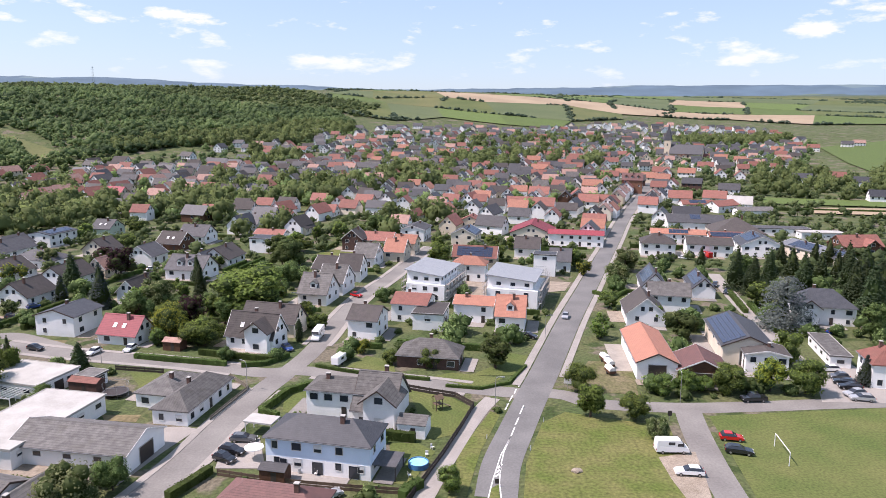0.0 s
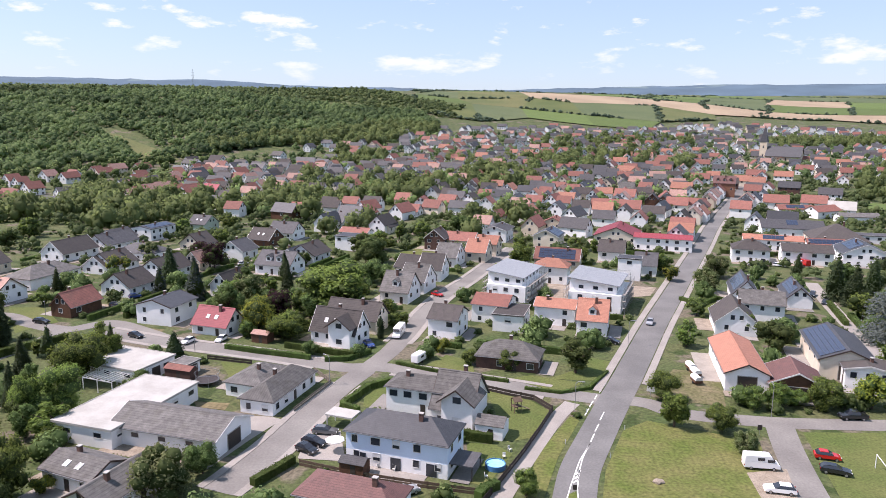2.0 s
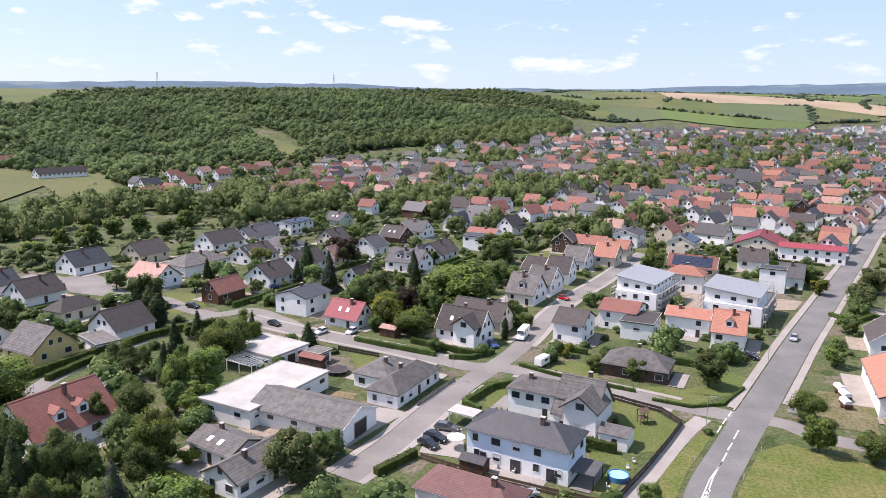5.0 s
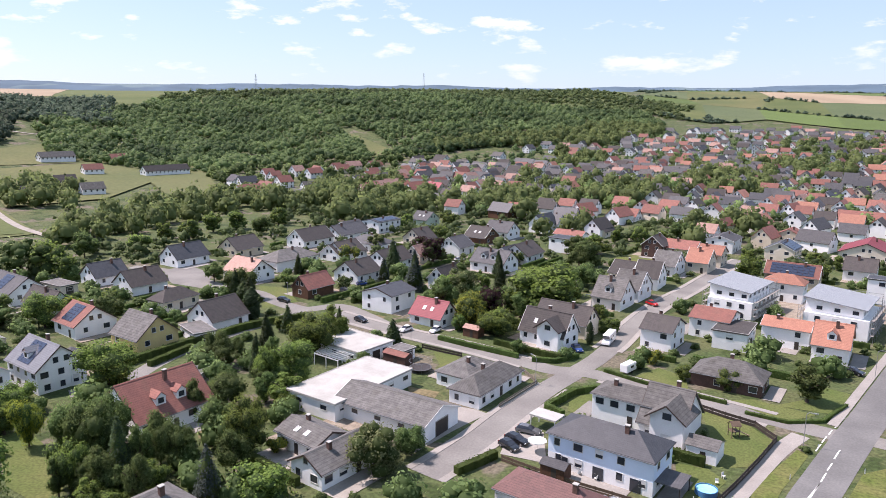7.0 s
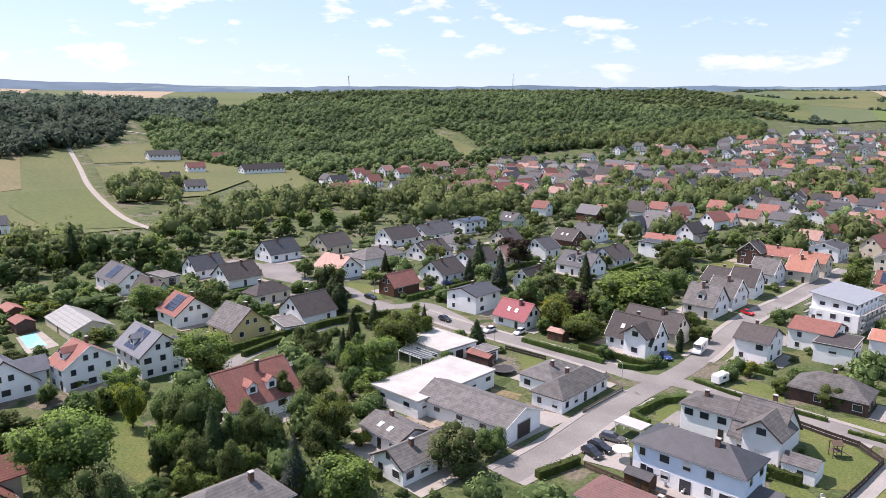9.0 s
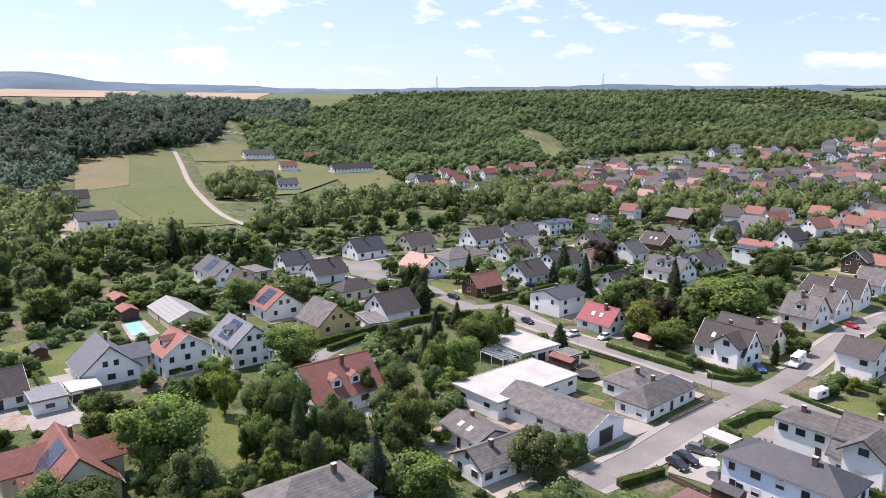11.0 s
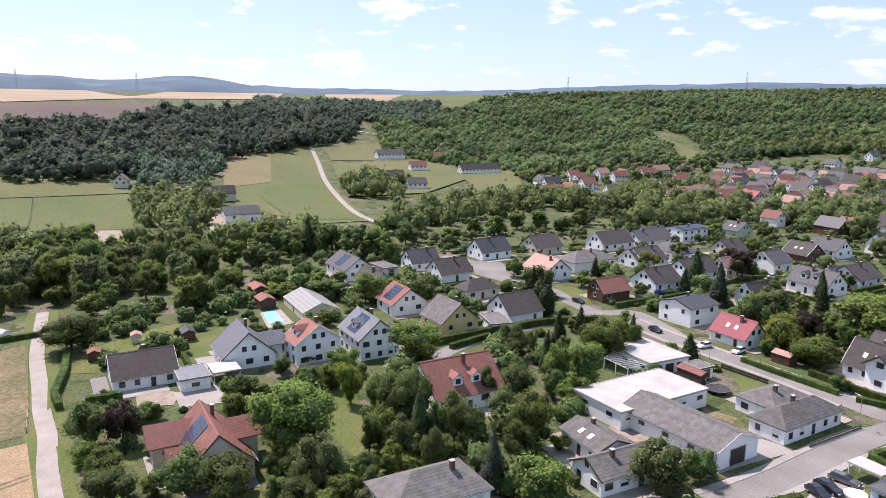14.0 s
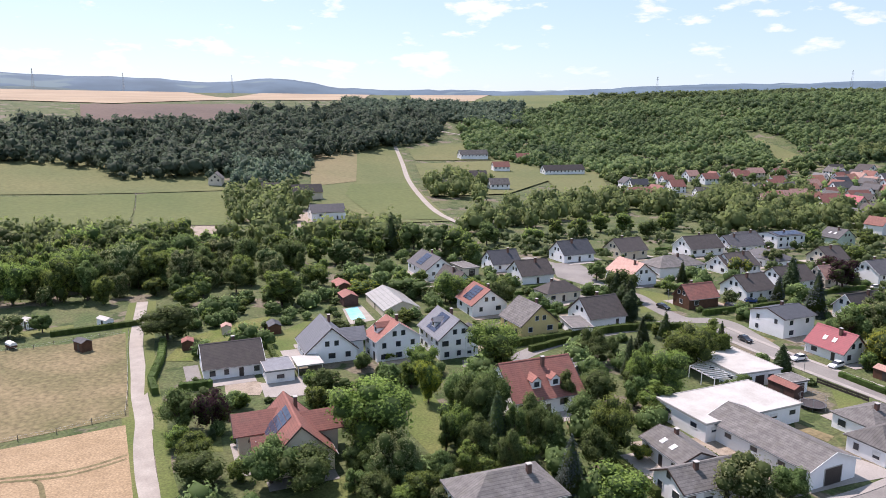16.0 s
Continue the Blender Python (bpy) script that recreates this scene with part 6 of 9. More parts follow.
tree(-2.9, 154.9, 5, "s")
tree(-95.1, 145.2, 12, "b")
tree(-111.6, 148.0, 8, "c")
tree(-132.0, 157.8, 11, "l")
tree(-172.7, 123.0, 11, "b")
tree(-203.5, 108.8, 7, "b")
tree(-196.9, 120.4, 7, "b")
tree(-199.7, 129.7, 5, "s")
tree(-182.1, 125.5, 7, "b")
tree(-177.7, 118.4, 6, "w")
tree(-170.9, 142.7, 7, "b")
tree(-168.8, 183.6, 8, "d")
tree(-147.0, 169.0, 10, "c")
tree(-143.5, 189.9, 5, "s")
tree(-150.4, 206.7, 8, "c")
tree(-161.9, 129.9, 5, "s")
tree(-243.5, 121.8, 12, "w")
tree(-249.8, 132.9, 15, "d")
tree(-253.8, 141.3, 13, "d")
tree(-251.6, 148.5, 16, "c")
tree(-238.8, 124.9, 8, "w")
tree(-229.4, 131.0, 7, "w")
tree(-247.6, 157.2, 15, "d")
tree(-234.2, 159.9, 17, "w")
tree(-227.2, 164.5, 15, "b")
tree(-217.9, 164.8, 10, "b")
tree(-244.2, 193.6, 12, "d")
tree(-231.4, 209.8, 10, "b")
tree(-243.9, 235.3, 12, "b")
tree(-237.4, 243.5, 11, "b")
tree(-242.1, 264.5, 11, "b")
tree(-237.6, 276.5, 11, "b")
tree(-219.2, 272.0, 10, "d")
tree(-227.8, 297.1, 11, "b")
tree(-222.9, 60.4, 9, "b")
tree(-211.2, 53.7, 8, "s")
tree(-198.6, 78.8, 13, "b")
tree(-206.4, 15.5, 6, "d")
tree(-205.7, 7.8, 8, "w")
tree(-182.8, 41.3, 10.2, "d", 1.53)
tree(-126.6, 29.7, 8.9, "d", 1.20)
tree(-123.0, 34.6, 8.1, "p", 1.23)
tree(-119.1, 27.3, 4.9, "b", 1.09)
tree(-110.9, 28.1, 6.8, "b", 1.17)
tree(-104.2, 27.0, 6.7, "d", 1.53)
tree(-102.7, 32.6, 4.5, "b", 1.22)
tree(-118.8, 33.2, 2.6, "l", 1.90)
tree(-99.0, 36.4, 8.5, "d", 1.19)
tree(-93.5, 40.7, 7.5, "d", 1.52)
tree(-98.3, 54.0, 15.7, "b", 1.32)
tree(-126.5, 59.4, 6.9, "d", 1.85)
tree(-119.7, 70.0, 8.5, "d", 1.10)
tree(-87.8, 52.3, 11.3, "w", 0.79)
tree(-92.2, 51.1, 6.9, "d", 0.93)
tree(-111.8, 74.5, 11.2, "y", 0.60)
tree(-101.9, 75.4, 10.6, "d", 0.88)
tree(-87.3, 72.3, 11.3, "c", 1.05)
tree(-85.9, 78.9, 10.7, "d", 0.76)
tree(-82.1, 79.8, 6.0, "b", 0.85)
tree(-69.9, 72.5, 10.3, "u", 0.97)
tree(-117.4, 95.8, 13.7, "b", 1.31)
tree(-80.7, 73.0, 5.9, "b", 1.02)
tree(-83.7, 58.3, 7.4, "d", 0.99)
tree(-83.9, 63.7, 6.9, "b", 1.01)
tree(-85.9, 57.1, 5.2, "d", 1.02)
tree(-76.7, 56.2, 5.0, "w", 1.67)
tree(-72.1, 60.2, 4.7, "w", 1.39)
tree(-81.5, 49.2, 4.9, "b", 1.81)
tree(-101.4, 122.5, 8.5, "c", 1.06)
tree(-92.2, 102.1, 8.5, "d", 1.17)
tree(-87.4, 107.8, 7.7, "d", 1.22)
tree(-75.9, 88.5, 11.6, "b", 0.89)
tree(-71.7, 90.7, 3.9, "y", 1.25)
tree(-62.7, 75.9, 8.2, "b", 1.59)
tree(-94.7, 135.6, 12.1, "b", 1.16)
tree(-87.8, 118.3, 11.4, "b", 1.10)
tree(-92.5, 114.7, 10.7, "b", 0.79)
tree(-53.3, 92.2, 9.6, "w", 1.11)
tree(-52.6, 101.6, 4.6, "d", 1.74)
tree(-79.6, 132.2, 4.4, "d", 1.5)
tree(-81.6, 151.1, 6.7, "c", 1.73)
tree(-127.4, 152.8, 9.6, "l", 1.60)
tree(-114.7, 148.3, 4.7, "b", 1.48)
tree(-120.1, 75.7, 8.1, "b", 1.01)
tree(-94.8, 48.9, 5.0, "d", 1.06)
tree(-114.4, 36.6, 3.1, "s", 0.95)
tree(-129.9, 42.0, 3.8, "s", 1.14)
tree(-198.3, 105.9, 5.4, "y", 1.90)
tree(-186.4, 116.3, 7.5, "d", 1.90)
tree(-174.7, 122.6, 11.0, "d", 0.71)
tree(-161.4, 99.5, 5.7, "b", 1.90)
tree(-174.7, 133.2, 6.8, "y", 1.41)
tree(-159.7, 132.1, 9.8, "d", 1.17)
tree(-163.5, 80.5, 4.4, "d", 1.55)
tree(-179.8, 118.9, 4.8, "d", 1.90)
tree(-184.6, 138.9, 3.4, "s", 1.53)
tree(-138.3, 80.5, 2.4, "y", 1.90)
tree(-124.5, 74.8, 4.6, "d", 1.90)
tree(-127.9, 83.2, 7.1, "b", 1.23)
tree(-146.9, 171.6, 11.6, "d", 1.07)
tree(-139.8, 164.1, 8.6, "c", 1.73)
tree(-110.0, 119.3, 7.1, "d", 1.51)
tree(-82.9, 108.5, 7.5, "b", 1.59)
tree(-82.3, 184.6, 5.7, "y", 1.55)
tree(-97.0, 74.6, 12.5, "d", 0.77)
tree(-98.2, 79.9, 12.0, "d", 0.72)
tree(-85.3, 74.5, 11.4, "d", 0.69)
tree(-85.8, 67.2, 10.6, "d", 0.83)
tree(-93.5, 67.9, 9.4, "b", 0.73)
tree(-79.0, 67.9, 10.5, "d", 0.80)
tree(-82.8, 79.0, 10.1, "d", 0.68)
tree(-92.6, 65.4, 8.2, "d", 0.69)
tree(-81.6, 53.2, 5.8, "b", 1.21)
tree(-80.2, 57.4, 6.0, "d", 1.19)
tree(-81.2, 65.4, 4.5, "b", 1.40)
tree(-84.1, 46.9, 5.9, "d", 1.18)
tree(-86.2, 52.6, 6.9, "d", 0.90)
tree(-88.8, 45.7, 5.2, "d", 1.18)
tree(-104.0, 91.8, 7.3, "d", 0.91)
tree(-85.2, 90.8, 8.6, "d", 0.99)
tree(-73.3, 81.9, 8.6, "d", 0.90)
tree(-94.5, 95.5, 9.3, "d", 0.84)
tree(-80.6, 104.7, 4.4, "s", 1.18)
tree(-52.8, 194.0, 16.7, "b", 1.67)
tree(-69.2, 172.0, 10.1, "y", 0.97)
tree(-67.5, 182.8, 9.4, "p", 1.16)
tree(-81.8, 181.4, 13.6, "d", 1.01)
tree(-77.3, 218.8, 9.8, "c", 0.98)
tree(-59.5, 169.0, 8.4, "b", 1.49)
tree(-60.0, 187.5, 9.4, "d", 1.16)
tree(-52.7, 231.3, 9.5, "d", 1.03)
tree(-58.7, 265.7, 12.8, "d", 1.16)
tree(-51.2, 209.4, 8.3, "b", 1.44)
tree(-91.1, 218.0, 9.4, "d", 1.15)
tree(-60.2, 291.4, 8.7, "b", 1.55)
grove([(-196.1, 339.3), (-182.9, 385.0), (-148.6, 380.1), (-126.8, 397.5), (-102.0, 425.4), (-81.5, 436.0), (-59.6, 447.7), (-68.9, 510.6), (-110.7, 485.6), (-144.6, 461.8), (-162.5, 441.8), (-188.9, 409.0), (-228.8, 395.1)], 9.5, 8, 13, "bbdd", 41, "tree belt between the estate and the old village")
grove([(-237.8, 14.5), (-226.1, 36.6), (-223.1, 47.0), (-217.5, 74.6), (-213.8, 100.4), (-234.2, 110.1), (-246.2, 65.1), (-262.4, 16.6)], 6.5, 6, 11, "bddw", 42, "tree belt along the stream")
grove([(-246.7, -0.4), (-239.4, 16.5), (-230.8, 41.8), (-243.3, 56.8), (-228.5, 58.4), (-259.6, 81.3), (-312.0, 73.8), (-333.2, 62.2), (-354.9, 24.7), (-353.8, 1.9)], 7.5, 12, 18, "bbddw", 1, "tree belt along the stream")
grove([(-228.5, 58.4), (-228.6, 86.9), (-241.3, 119.1), (-254.6, 163.9), (-290.4, 174.0), (-297.1, 135.5), (-309.3, 102.5), (-291.7, 82.3)], 8.5, 9, 14, "bbdw", 2, "tree belt along the stream")
grove([(-349.9, 119.3), (-337.2, 141.4), (-384.4, 165.1), (-415.1, 190.0), (-439.6, 158.2), (-437.6, 139.3), (-368.4, 119.7)], 9, 5, 9, "dbc", 3, "trees round the farmstead")
grove([(-266.9, 197.4), (-271.7, 252.7), (-277.9, 320.9), (-247.9, 348.9), (-267.1, 381.1), (-319.6, 368.3), (-310.8, 284.1), (-298.8, 224.7)], 9, 9, 14, "bbd", 4, "trees between the estates")
grove([(-247.9, 348.9), (-256.1, 418.4), (-239.1, 461.6), (-260.3, 501.3), (-271.3, 455.9), (-296.3, 421.9)], 8, 9, 14, "bbd", 5, "trees between the estates")
grove([(-203.4, 315.0), (-194.4, 330.6), (-189.2, 374.8), (-178.4, 406.1), (-206.5, 438.9), (-240.2, 435.8), (-262.7, 410.0)], 8, 9, 13, "bdd", 6, "trees between the estates")
grove([(-161.5, 366.7), (-141.0, 367.5), (-104.6, 326.8), (-126.5, 407.9), (-171.6, 480.7), (-196.3, 465.5)], 13, 7, 12, "bd", 7, "trees between the estates")
grove([(-145.3, 429.9), (-99.7, 469.1), (-48.6, 485.8), (2.2, 519.3), (2.6, 657.2), (-51.0, 607.9), (-98.4, 547.0), (-193.2, 597.3)], 12, 9, 14, "bbd", 8, "trees along the stream")
grove([(2.2, 519.3), (36.8, 614.5), (68.9, 640.1), (92.6, 866.4), (41.4, 804.6), (2.8, 708.2)], 10, 10, 14, "bbd", 9, "trees along the stream")
grove([(221.1, 505.5), (247.4, 484.9), (306.9, 535.8), (345.1, 682.1), (308.7, 685.8)], 15, 9, 13, "bbd", 10, "garden trees at the village edge")
grove([(258.9, 463.2), (307.4, 488.9), (390.4, 625.0), (316.3, 552.7)], 17, 8, 12, "bbd", 11, "garden trees at the village edge")
grove([(-367.4, 245.0), (-379.6, 271.1), (-351.2, 277.3), (-408.5, 333.0), (-466.7, 333.1), (-426.9, 284.6)], 10, 7, 11, "bd", 12, "trees round the farmstead")
grove([(-182.2, 643.5), (-159.7, 635.3), (-135.5, 694.5), (-165.3, 785.0), (-202.9, 761.9)], 9, 10, 14, "bd", 13, "garden trees in the village")
grove([(-104.6, 326.8), (-74.3, 300.0), (-65.5, 361.0), (-53.0, 399.8), (-75.3, 415.8), (-93.8, 368.9), (-111.8, 359.3)], 13, 6, 10, "bbd", 14, "garden trees in the village")
grove([(-42.3, 362.1), (-21.6, 316.0), (1.6, 331.6), (1.7, 373.3), (-28.8, 422.6)], 14, 6, 9, "bbd", 15, "garden trees in the village")
grove([(-193.2, 64.6), (-192.9, 87.4), (-213.8, 109.8), (-218.9, 87.1), (-202.0, 51.2), (-187.3, 44.3)], 5.5, 2.5, 7, "bsdw", 24, "allotment trees and shrubs")
grove([(-154.1, 66.0), (-142.5, 73.3), (-125.6, 77.3), (-103.1, 79.3), (-102.8, 88.4), (-83.4, 83.7), (-78.6, 84.3), (-66.1, 72.9), (-84.6, 61.3), (-110.1, 45.4)], 6.2, 3.5, 8, "ddbcd", 21, "garden trees round the red-roofed house")
grove([(-116.3, 114.1), (-112.8, 126.0), (-101.6, 143.8), (-99.5, 157.0), (-90.6, 126.0), (-87.7, 111.7), (-93.7, 104.3), (-101.7, 102.8)], 6.5, 5, 10, "ddcd", 23, "garden trees behind the flat-roofed hall")
grove([(71.4, 664.0), (104.0, 668.9), (147.9, 867.8), (127.3, 919.0), (90.5, 815.6)], 10, 10, 15, "bbd", 31, "garden trees in the village")
grove([(-75.3, 650.9), (-37.4, 550.7), (2.2, 535.8), (2.8, 735.8), (-47.6, 703.2), (-78.1, 726.4)], 12, 9, 14, "bbd", 32, "trees along the stream")
grove([(10.1, 867.1), (82.2, 904.6), (142.6, 924.1), (212.5, 976.9), (230.8, 1062.6), (145.7, 1055.5), (26.7, 974.5)], 11, 9, 14, "bbd", 33, "trees in the far village")
grove([(309.4, 964.7), (427.7, 991.7), (502.8, 1034.1), (535.5, 1102.6), (402.2, 1094.8), (342.9, 1071.4)], 10, 9, 14, "bbd", 34, "trees behind the church")
grove([(133.5, 684.1), (148.3, 676.6), (170.6, 766.7), (151.4, 761.8)], 9, 9, 12, "bd", 35, "garden trees in the village")
grove([(-333.1, 716.5), (-276.3, 765.1), (-176.4, 839.0), (-120.0, 1044.6), (-190.4, 1071.1), (-260.3, 854.2), (-344.7, 742.8)], 9, 7, 11, "bbd", 36, "trees at the foot of the slope")


GROVES.sort()
for _, x, y, h, kind, wide, group in GROVES[:170]:
    tree(x, y, h, kind, wide, group=group)


def far_crown(seed, lobes=6, sprays=50, leaf=0.1, core=False):
    """A coarse crown for distant woods: a few lobes and leaf sprays, one unit high."""
    rng = np.random.default_rng(seed)
    bv, bf = ico(1)
    V, F, k, C, N = [], [], 0, [], []
    for i in range(lobes):
        t = 2 * math.pi * (i + rng.uniform(-0.3, 0.3)) / max(1, lobes - 1)
        q = 0.0 if i == 0 else rng.uniform(0.18, 0.32)
        c = np.array([math.cos(t) * q, math.sin(t) * q, 0.66 if i == 0 else rng.uniform(0.3, 0.62)])
        r = rng.uniform(0.22, 0.33)
        v = c + bv * r * (0.8 if core else 0.68) * (1 + rng.normal(0, 0.2, (len(bv), 1)))
        V.append(v)
        N.append(bv + (c - (0, 0, 0.35)) * 1.2)
        C.append((c, r))
        F += [(a + k, b + k, d + k) for a, b, d in bf]
        k += len(v)
    T = np.array(F)
    pick = rng.integers(0, lobes, sprays)
    nrm = rng.normal(0, 1, (sprays, 3))
    nrm[:, 2] += 0.3
    nrm /= np.linalg.norm(nrm, axis=1)[:, None]
    pos = np.array([C[p][0] for p in pick]) + nrm * np.array([C[p][1] for p in pick])[:, None] * rng.uniform(0.7 if core else 0.8, 1.22, (sprays, 1))
    qv, qf = leaf_quads(rng, pos, nrm, leaf, 0.42)
    N.append(np.repeat(nrm + (pos - (0, 0, 0.35)) * 1.0 + rng.normal(0, 0.3, (sprays, 3)), 4, 0))
    q = np.array(qf)
    tri = np.concatenate([q[:, [0, 1, 2]], q[:, [0, 2, 3]]]) + k
    return np.concatenate(V + [qv]), np.concatenate([T, tri]), np.concatenate(N)


def woods(name, pts, lo, hi, wide, seed, label, mat=None, lobes=6, sprays=50, leaf=0.1, core=False):
    """One joined mesh of many distant trees."""
    rng = np.random.default_rng(seed)
    forms = [far_crown(seed * 10 + i, lobes, sprays, leaf, core) for i in range(6)]
    forms_core = np.array([1] * (lobes * 20) + [0] * (sprays * 2))
    V, F, k, N = [], [], 0, []
    for x, y in pts:
        v, f, nv = forms[rng.integers(6)]
        h = lo + (hi - lo) * min(1.0, max(0.0, 0.5 + 0.45 * noise.noise(Vector((x / 40, y / 40, seed))) + rng.normal(0, 0.3)))
        a = rng.uniform(0, 6.28)
        c, s = math.cos(a), math.sin(a)
        w = h * wide * rng.uniform(0.85, 1.2)
        z = float(height(x, y)) - 0.12 * h
        V.append(np.stack([(v[:, 0] * c - v[:, 1] * s) * w + x, (v[:, 0] * s + v[:, 1] * c) * w + y, v[:, 2] * h + z], 1))
        N.append(np.stack([nv[:, 0] * c - nv[:, 1] * s, nv[:, 0] * s + nv[:, 1] * c, nv[:, 2]], 1))
        F.append(f + k)
        k += len(v)
    V, F = np.concatenate(V), np.concatenate(F)
    me = bpy.data.meshes.new(name)
    me.vertices.add(len(V))
    me.vertices.foreach_set("co", V.ravel())
    me.loops.add(F.size)
    me.loops.foreach_set("vertex_index", F.ravel().astype(np.int32))
    me.polygons.add(len(F))
    me.polygons.foreach_set("loop_start", np.arange(0, F.size, 3, dtype=np.int32))
    me.materials.append(mat or FOREST)
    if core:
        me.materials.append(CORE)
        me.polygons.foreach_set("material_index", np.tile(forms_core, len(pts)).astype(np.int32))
    me.update(calc_edges=True)
    rounded(me, np.concatenate(N))
    return tagged(new(name, me), label, "woods", kind="stuff")





# ---------- distant hills ----------
def far_hills(name, az0, az1, d, base, peaks, col, label, deep=900):
    """A long wooded ridge on the horizon, rising gently away from the valley, with haze painted into its colour."""
    n = 200
    V, F = [], []
    prof = ((0, 0.0), (0.1, 0.45), (0.3, 0.68), (0.6, 0.88), (0.85, 0.97), (1.0, 1.0), (1.2, 0.95))
    for i in range(n + 1):
        a = az0 + (az1 - az0) * i / n
        h = base + sum(p[2] * math.exp(-((a - p[0]) / p[1]) ** 2) for p in peaks)
        h += 14 * noise.noise(Vector((a * 0.16, d * 0.01, 0))) + 5 * noise.noise(Vector((a * 0.9, d * 0.01, 3)))
        for u, k in prof:
            x, y = polar(a, d + deep * u)
            V.append((x, y, h * k + (6 * noise.noise(Vector((a * 2.2, u * 9, d * 0.01))) if u > 0.2 else 0)))
    q = len(prof)
    for i in range(n):
        for j in range(q - 1):
            k = q * i + j
            F.append((k, k + 1, k + q + 1, k + q))
    m, nn, l, b = shader(name + "_haze_tint", 0.95)
    # col is the cover with the blue of distance haze painted in
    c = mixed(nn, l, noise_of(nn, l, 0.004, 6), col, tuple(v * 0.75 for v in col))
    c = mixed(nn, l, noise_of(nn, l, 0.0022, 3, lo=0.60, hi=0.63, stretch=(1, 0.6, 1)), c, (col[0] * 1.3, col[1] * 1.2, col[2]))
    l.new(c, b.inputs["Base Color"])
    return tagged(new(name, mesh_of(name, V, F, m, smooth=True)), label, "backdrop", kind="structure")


far_hills("backdrop", -60, 115, 4550, 262, ((-14, 12, 22), (28, 14, 30), (68, 3.5, 45), (88, 14, 45)), (0.088, 0.138, 0.18), "wooded hills on the horizon, coloured blue for haze")
far_hills("backdrop", -60, 0, 3500, 130, ((-24, 10, 46), (-40, 9, 56)), (0.068, 0.102, 0.085), "wooded hills across the valley, haze put into their colour")
far_hills("backdrop", 38, 115, 3200, 128, ((48, 4, 40), (40, 3, 24), (86, 10, 50), (76, 4, 16)), (0.06, 0.095, 0.098), "wooded hills across the valley, haze put into their colour")


# ---------- vehicles ----------
CARPAINT = {}
for _k, _c in {"silver": (0.42, 0.43, 0.44), "white": (0.78, 0.78, 0.77), "grey": (0.14, 0.145, 0.15), "black": (0.012, 0.013, 0.016),
               "red": (0.45, 0.015, 0.012), "blue": (0.02, 0.05, 0.19)}.items():
    _m, _n, _l, _b = shader("car_paint_" + _k, 0.25, 0.3 if _k in ("silver", "grey") else 0.0, 0.5)
    _b.inputs["Base Color"].default_value = (*_c, 1)
    _b.inputs["Coat Weight"].default_value = 0.6
    CARPAINT[_k] = _m
TYRE = plain("tyre_rubber", (0.02, 0.02, 0.02), 0.85)
RIM = plain("alloy_rim", (0.45, 0.45, 0.46), 0.3, 0.7)
LAMP = plain("clear_lamp", (0.7, 0.7, 0.68), 0.15, 0, 0.6)
TAIL = plain("red_lamp", (0.35, 0.01, 0.01), 0.2, 0, 0.6)
CAR_SIDES = {  # x from the rear, height: lower body line, then the glasshouse
    "hatch": ([(0, 0.35), (0.02, 0.85), (0.25, 0.98), (2.9, 0.98), (3.6, 0.88), (4.05, 0.72), (4.15, 0.35)], [(0.2, 0.97), (0.55, 1.42), (1.0, 1.5), (2.1, 1.47), (2.95, 0.97)], 4.15),
    "wagon": ([(0, 0.35), (0.02, 0.88), (0.15, 1.0), (3.25, 1.0), (4.1, 0.9), (4.6, 0.72), (4.7, 0.35)], [(0.12, 0.99), (0.55, 1.42), (1.0, 1.5), (2.4, 1.47), (3.3, 0.99)], 4.7),
    "pickup": ([(0, 0.45), (0.0, 1.12), (3.6, 1.12), (4.3, 1.06), (5.1, 0.95), (5.2, 0.45)], [(1.45, 1.11), (1.7, 1.72), (2.3, 1.78), (3.1, 1.74), (3.75, 1.11)], 5.2),
    "van": ([(0, 0.4), (0.0, 1.5), (4.4, 1.5), (4.75, 1.35), (5.6, 1.05), (5.75, 0.4)], [(0.02, 1.49), (0.1, 2.4), (0.3, 2.5), (3.9, 2.5), (4.3, 2.35), (4.85, 1.45)], 5.75),
    "camper": ([(0, 0.45), (0.0, 1.6), (5.6, 1.6), (6.1, 1.3), (6.7, 1.0), (6.8, 0.45)], [(0.0, 1.59), (0.0, 2.75), (0.1, 2.85), (6.0, 2.85), (6.25, 2.6), (5.7, 1.59)], 6.8),
}


def loft_side(profile, half, top_half):
    """A closed body from a side outline, narrower towards the top."""
    zs = [p[1] for p in profile]
    lo, hi = min(zs), max(zs)
    n = len(profile)
    v = []
    for s in (-1, 1):
        for x, z in profile:
            k = (z - lo) / (hi - lo) if hi > lo else 0
            v.append((x, s * (half + (top_half - half) * k), z))
    f = [tuple(range(n)), tuple(range(2 * n - 1, n - 1, -1))]
    f += [(i, n + i, n + (i + 1) % n, (i + 1) % n) for i in range(n)]
    return v, f


def bevelled(name, data, mat, w):
    bm = bmesh.new()
    bv = [bm.verts.new(p) for p in data[0]]
    for q in data[1]:
        bm.faces.new([bv[i] for i in q])
    bmesh.ops.recalc_face_normals(bm, faces=bm.faces[:])
    bmesh.ops.bevel(bm, geom=bm.edges[:], offset=w, segments=2, affect="EDGES", clamp_overlap=True)
    me = bpy.data.meshes.new(name)
    bm.to_mesh(me)
    bm.free()
    me.materials.append(mat)
    return me


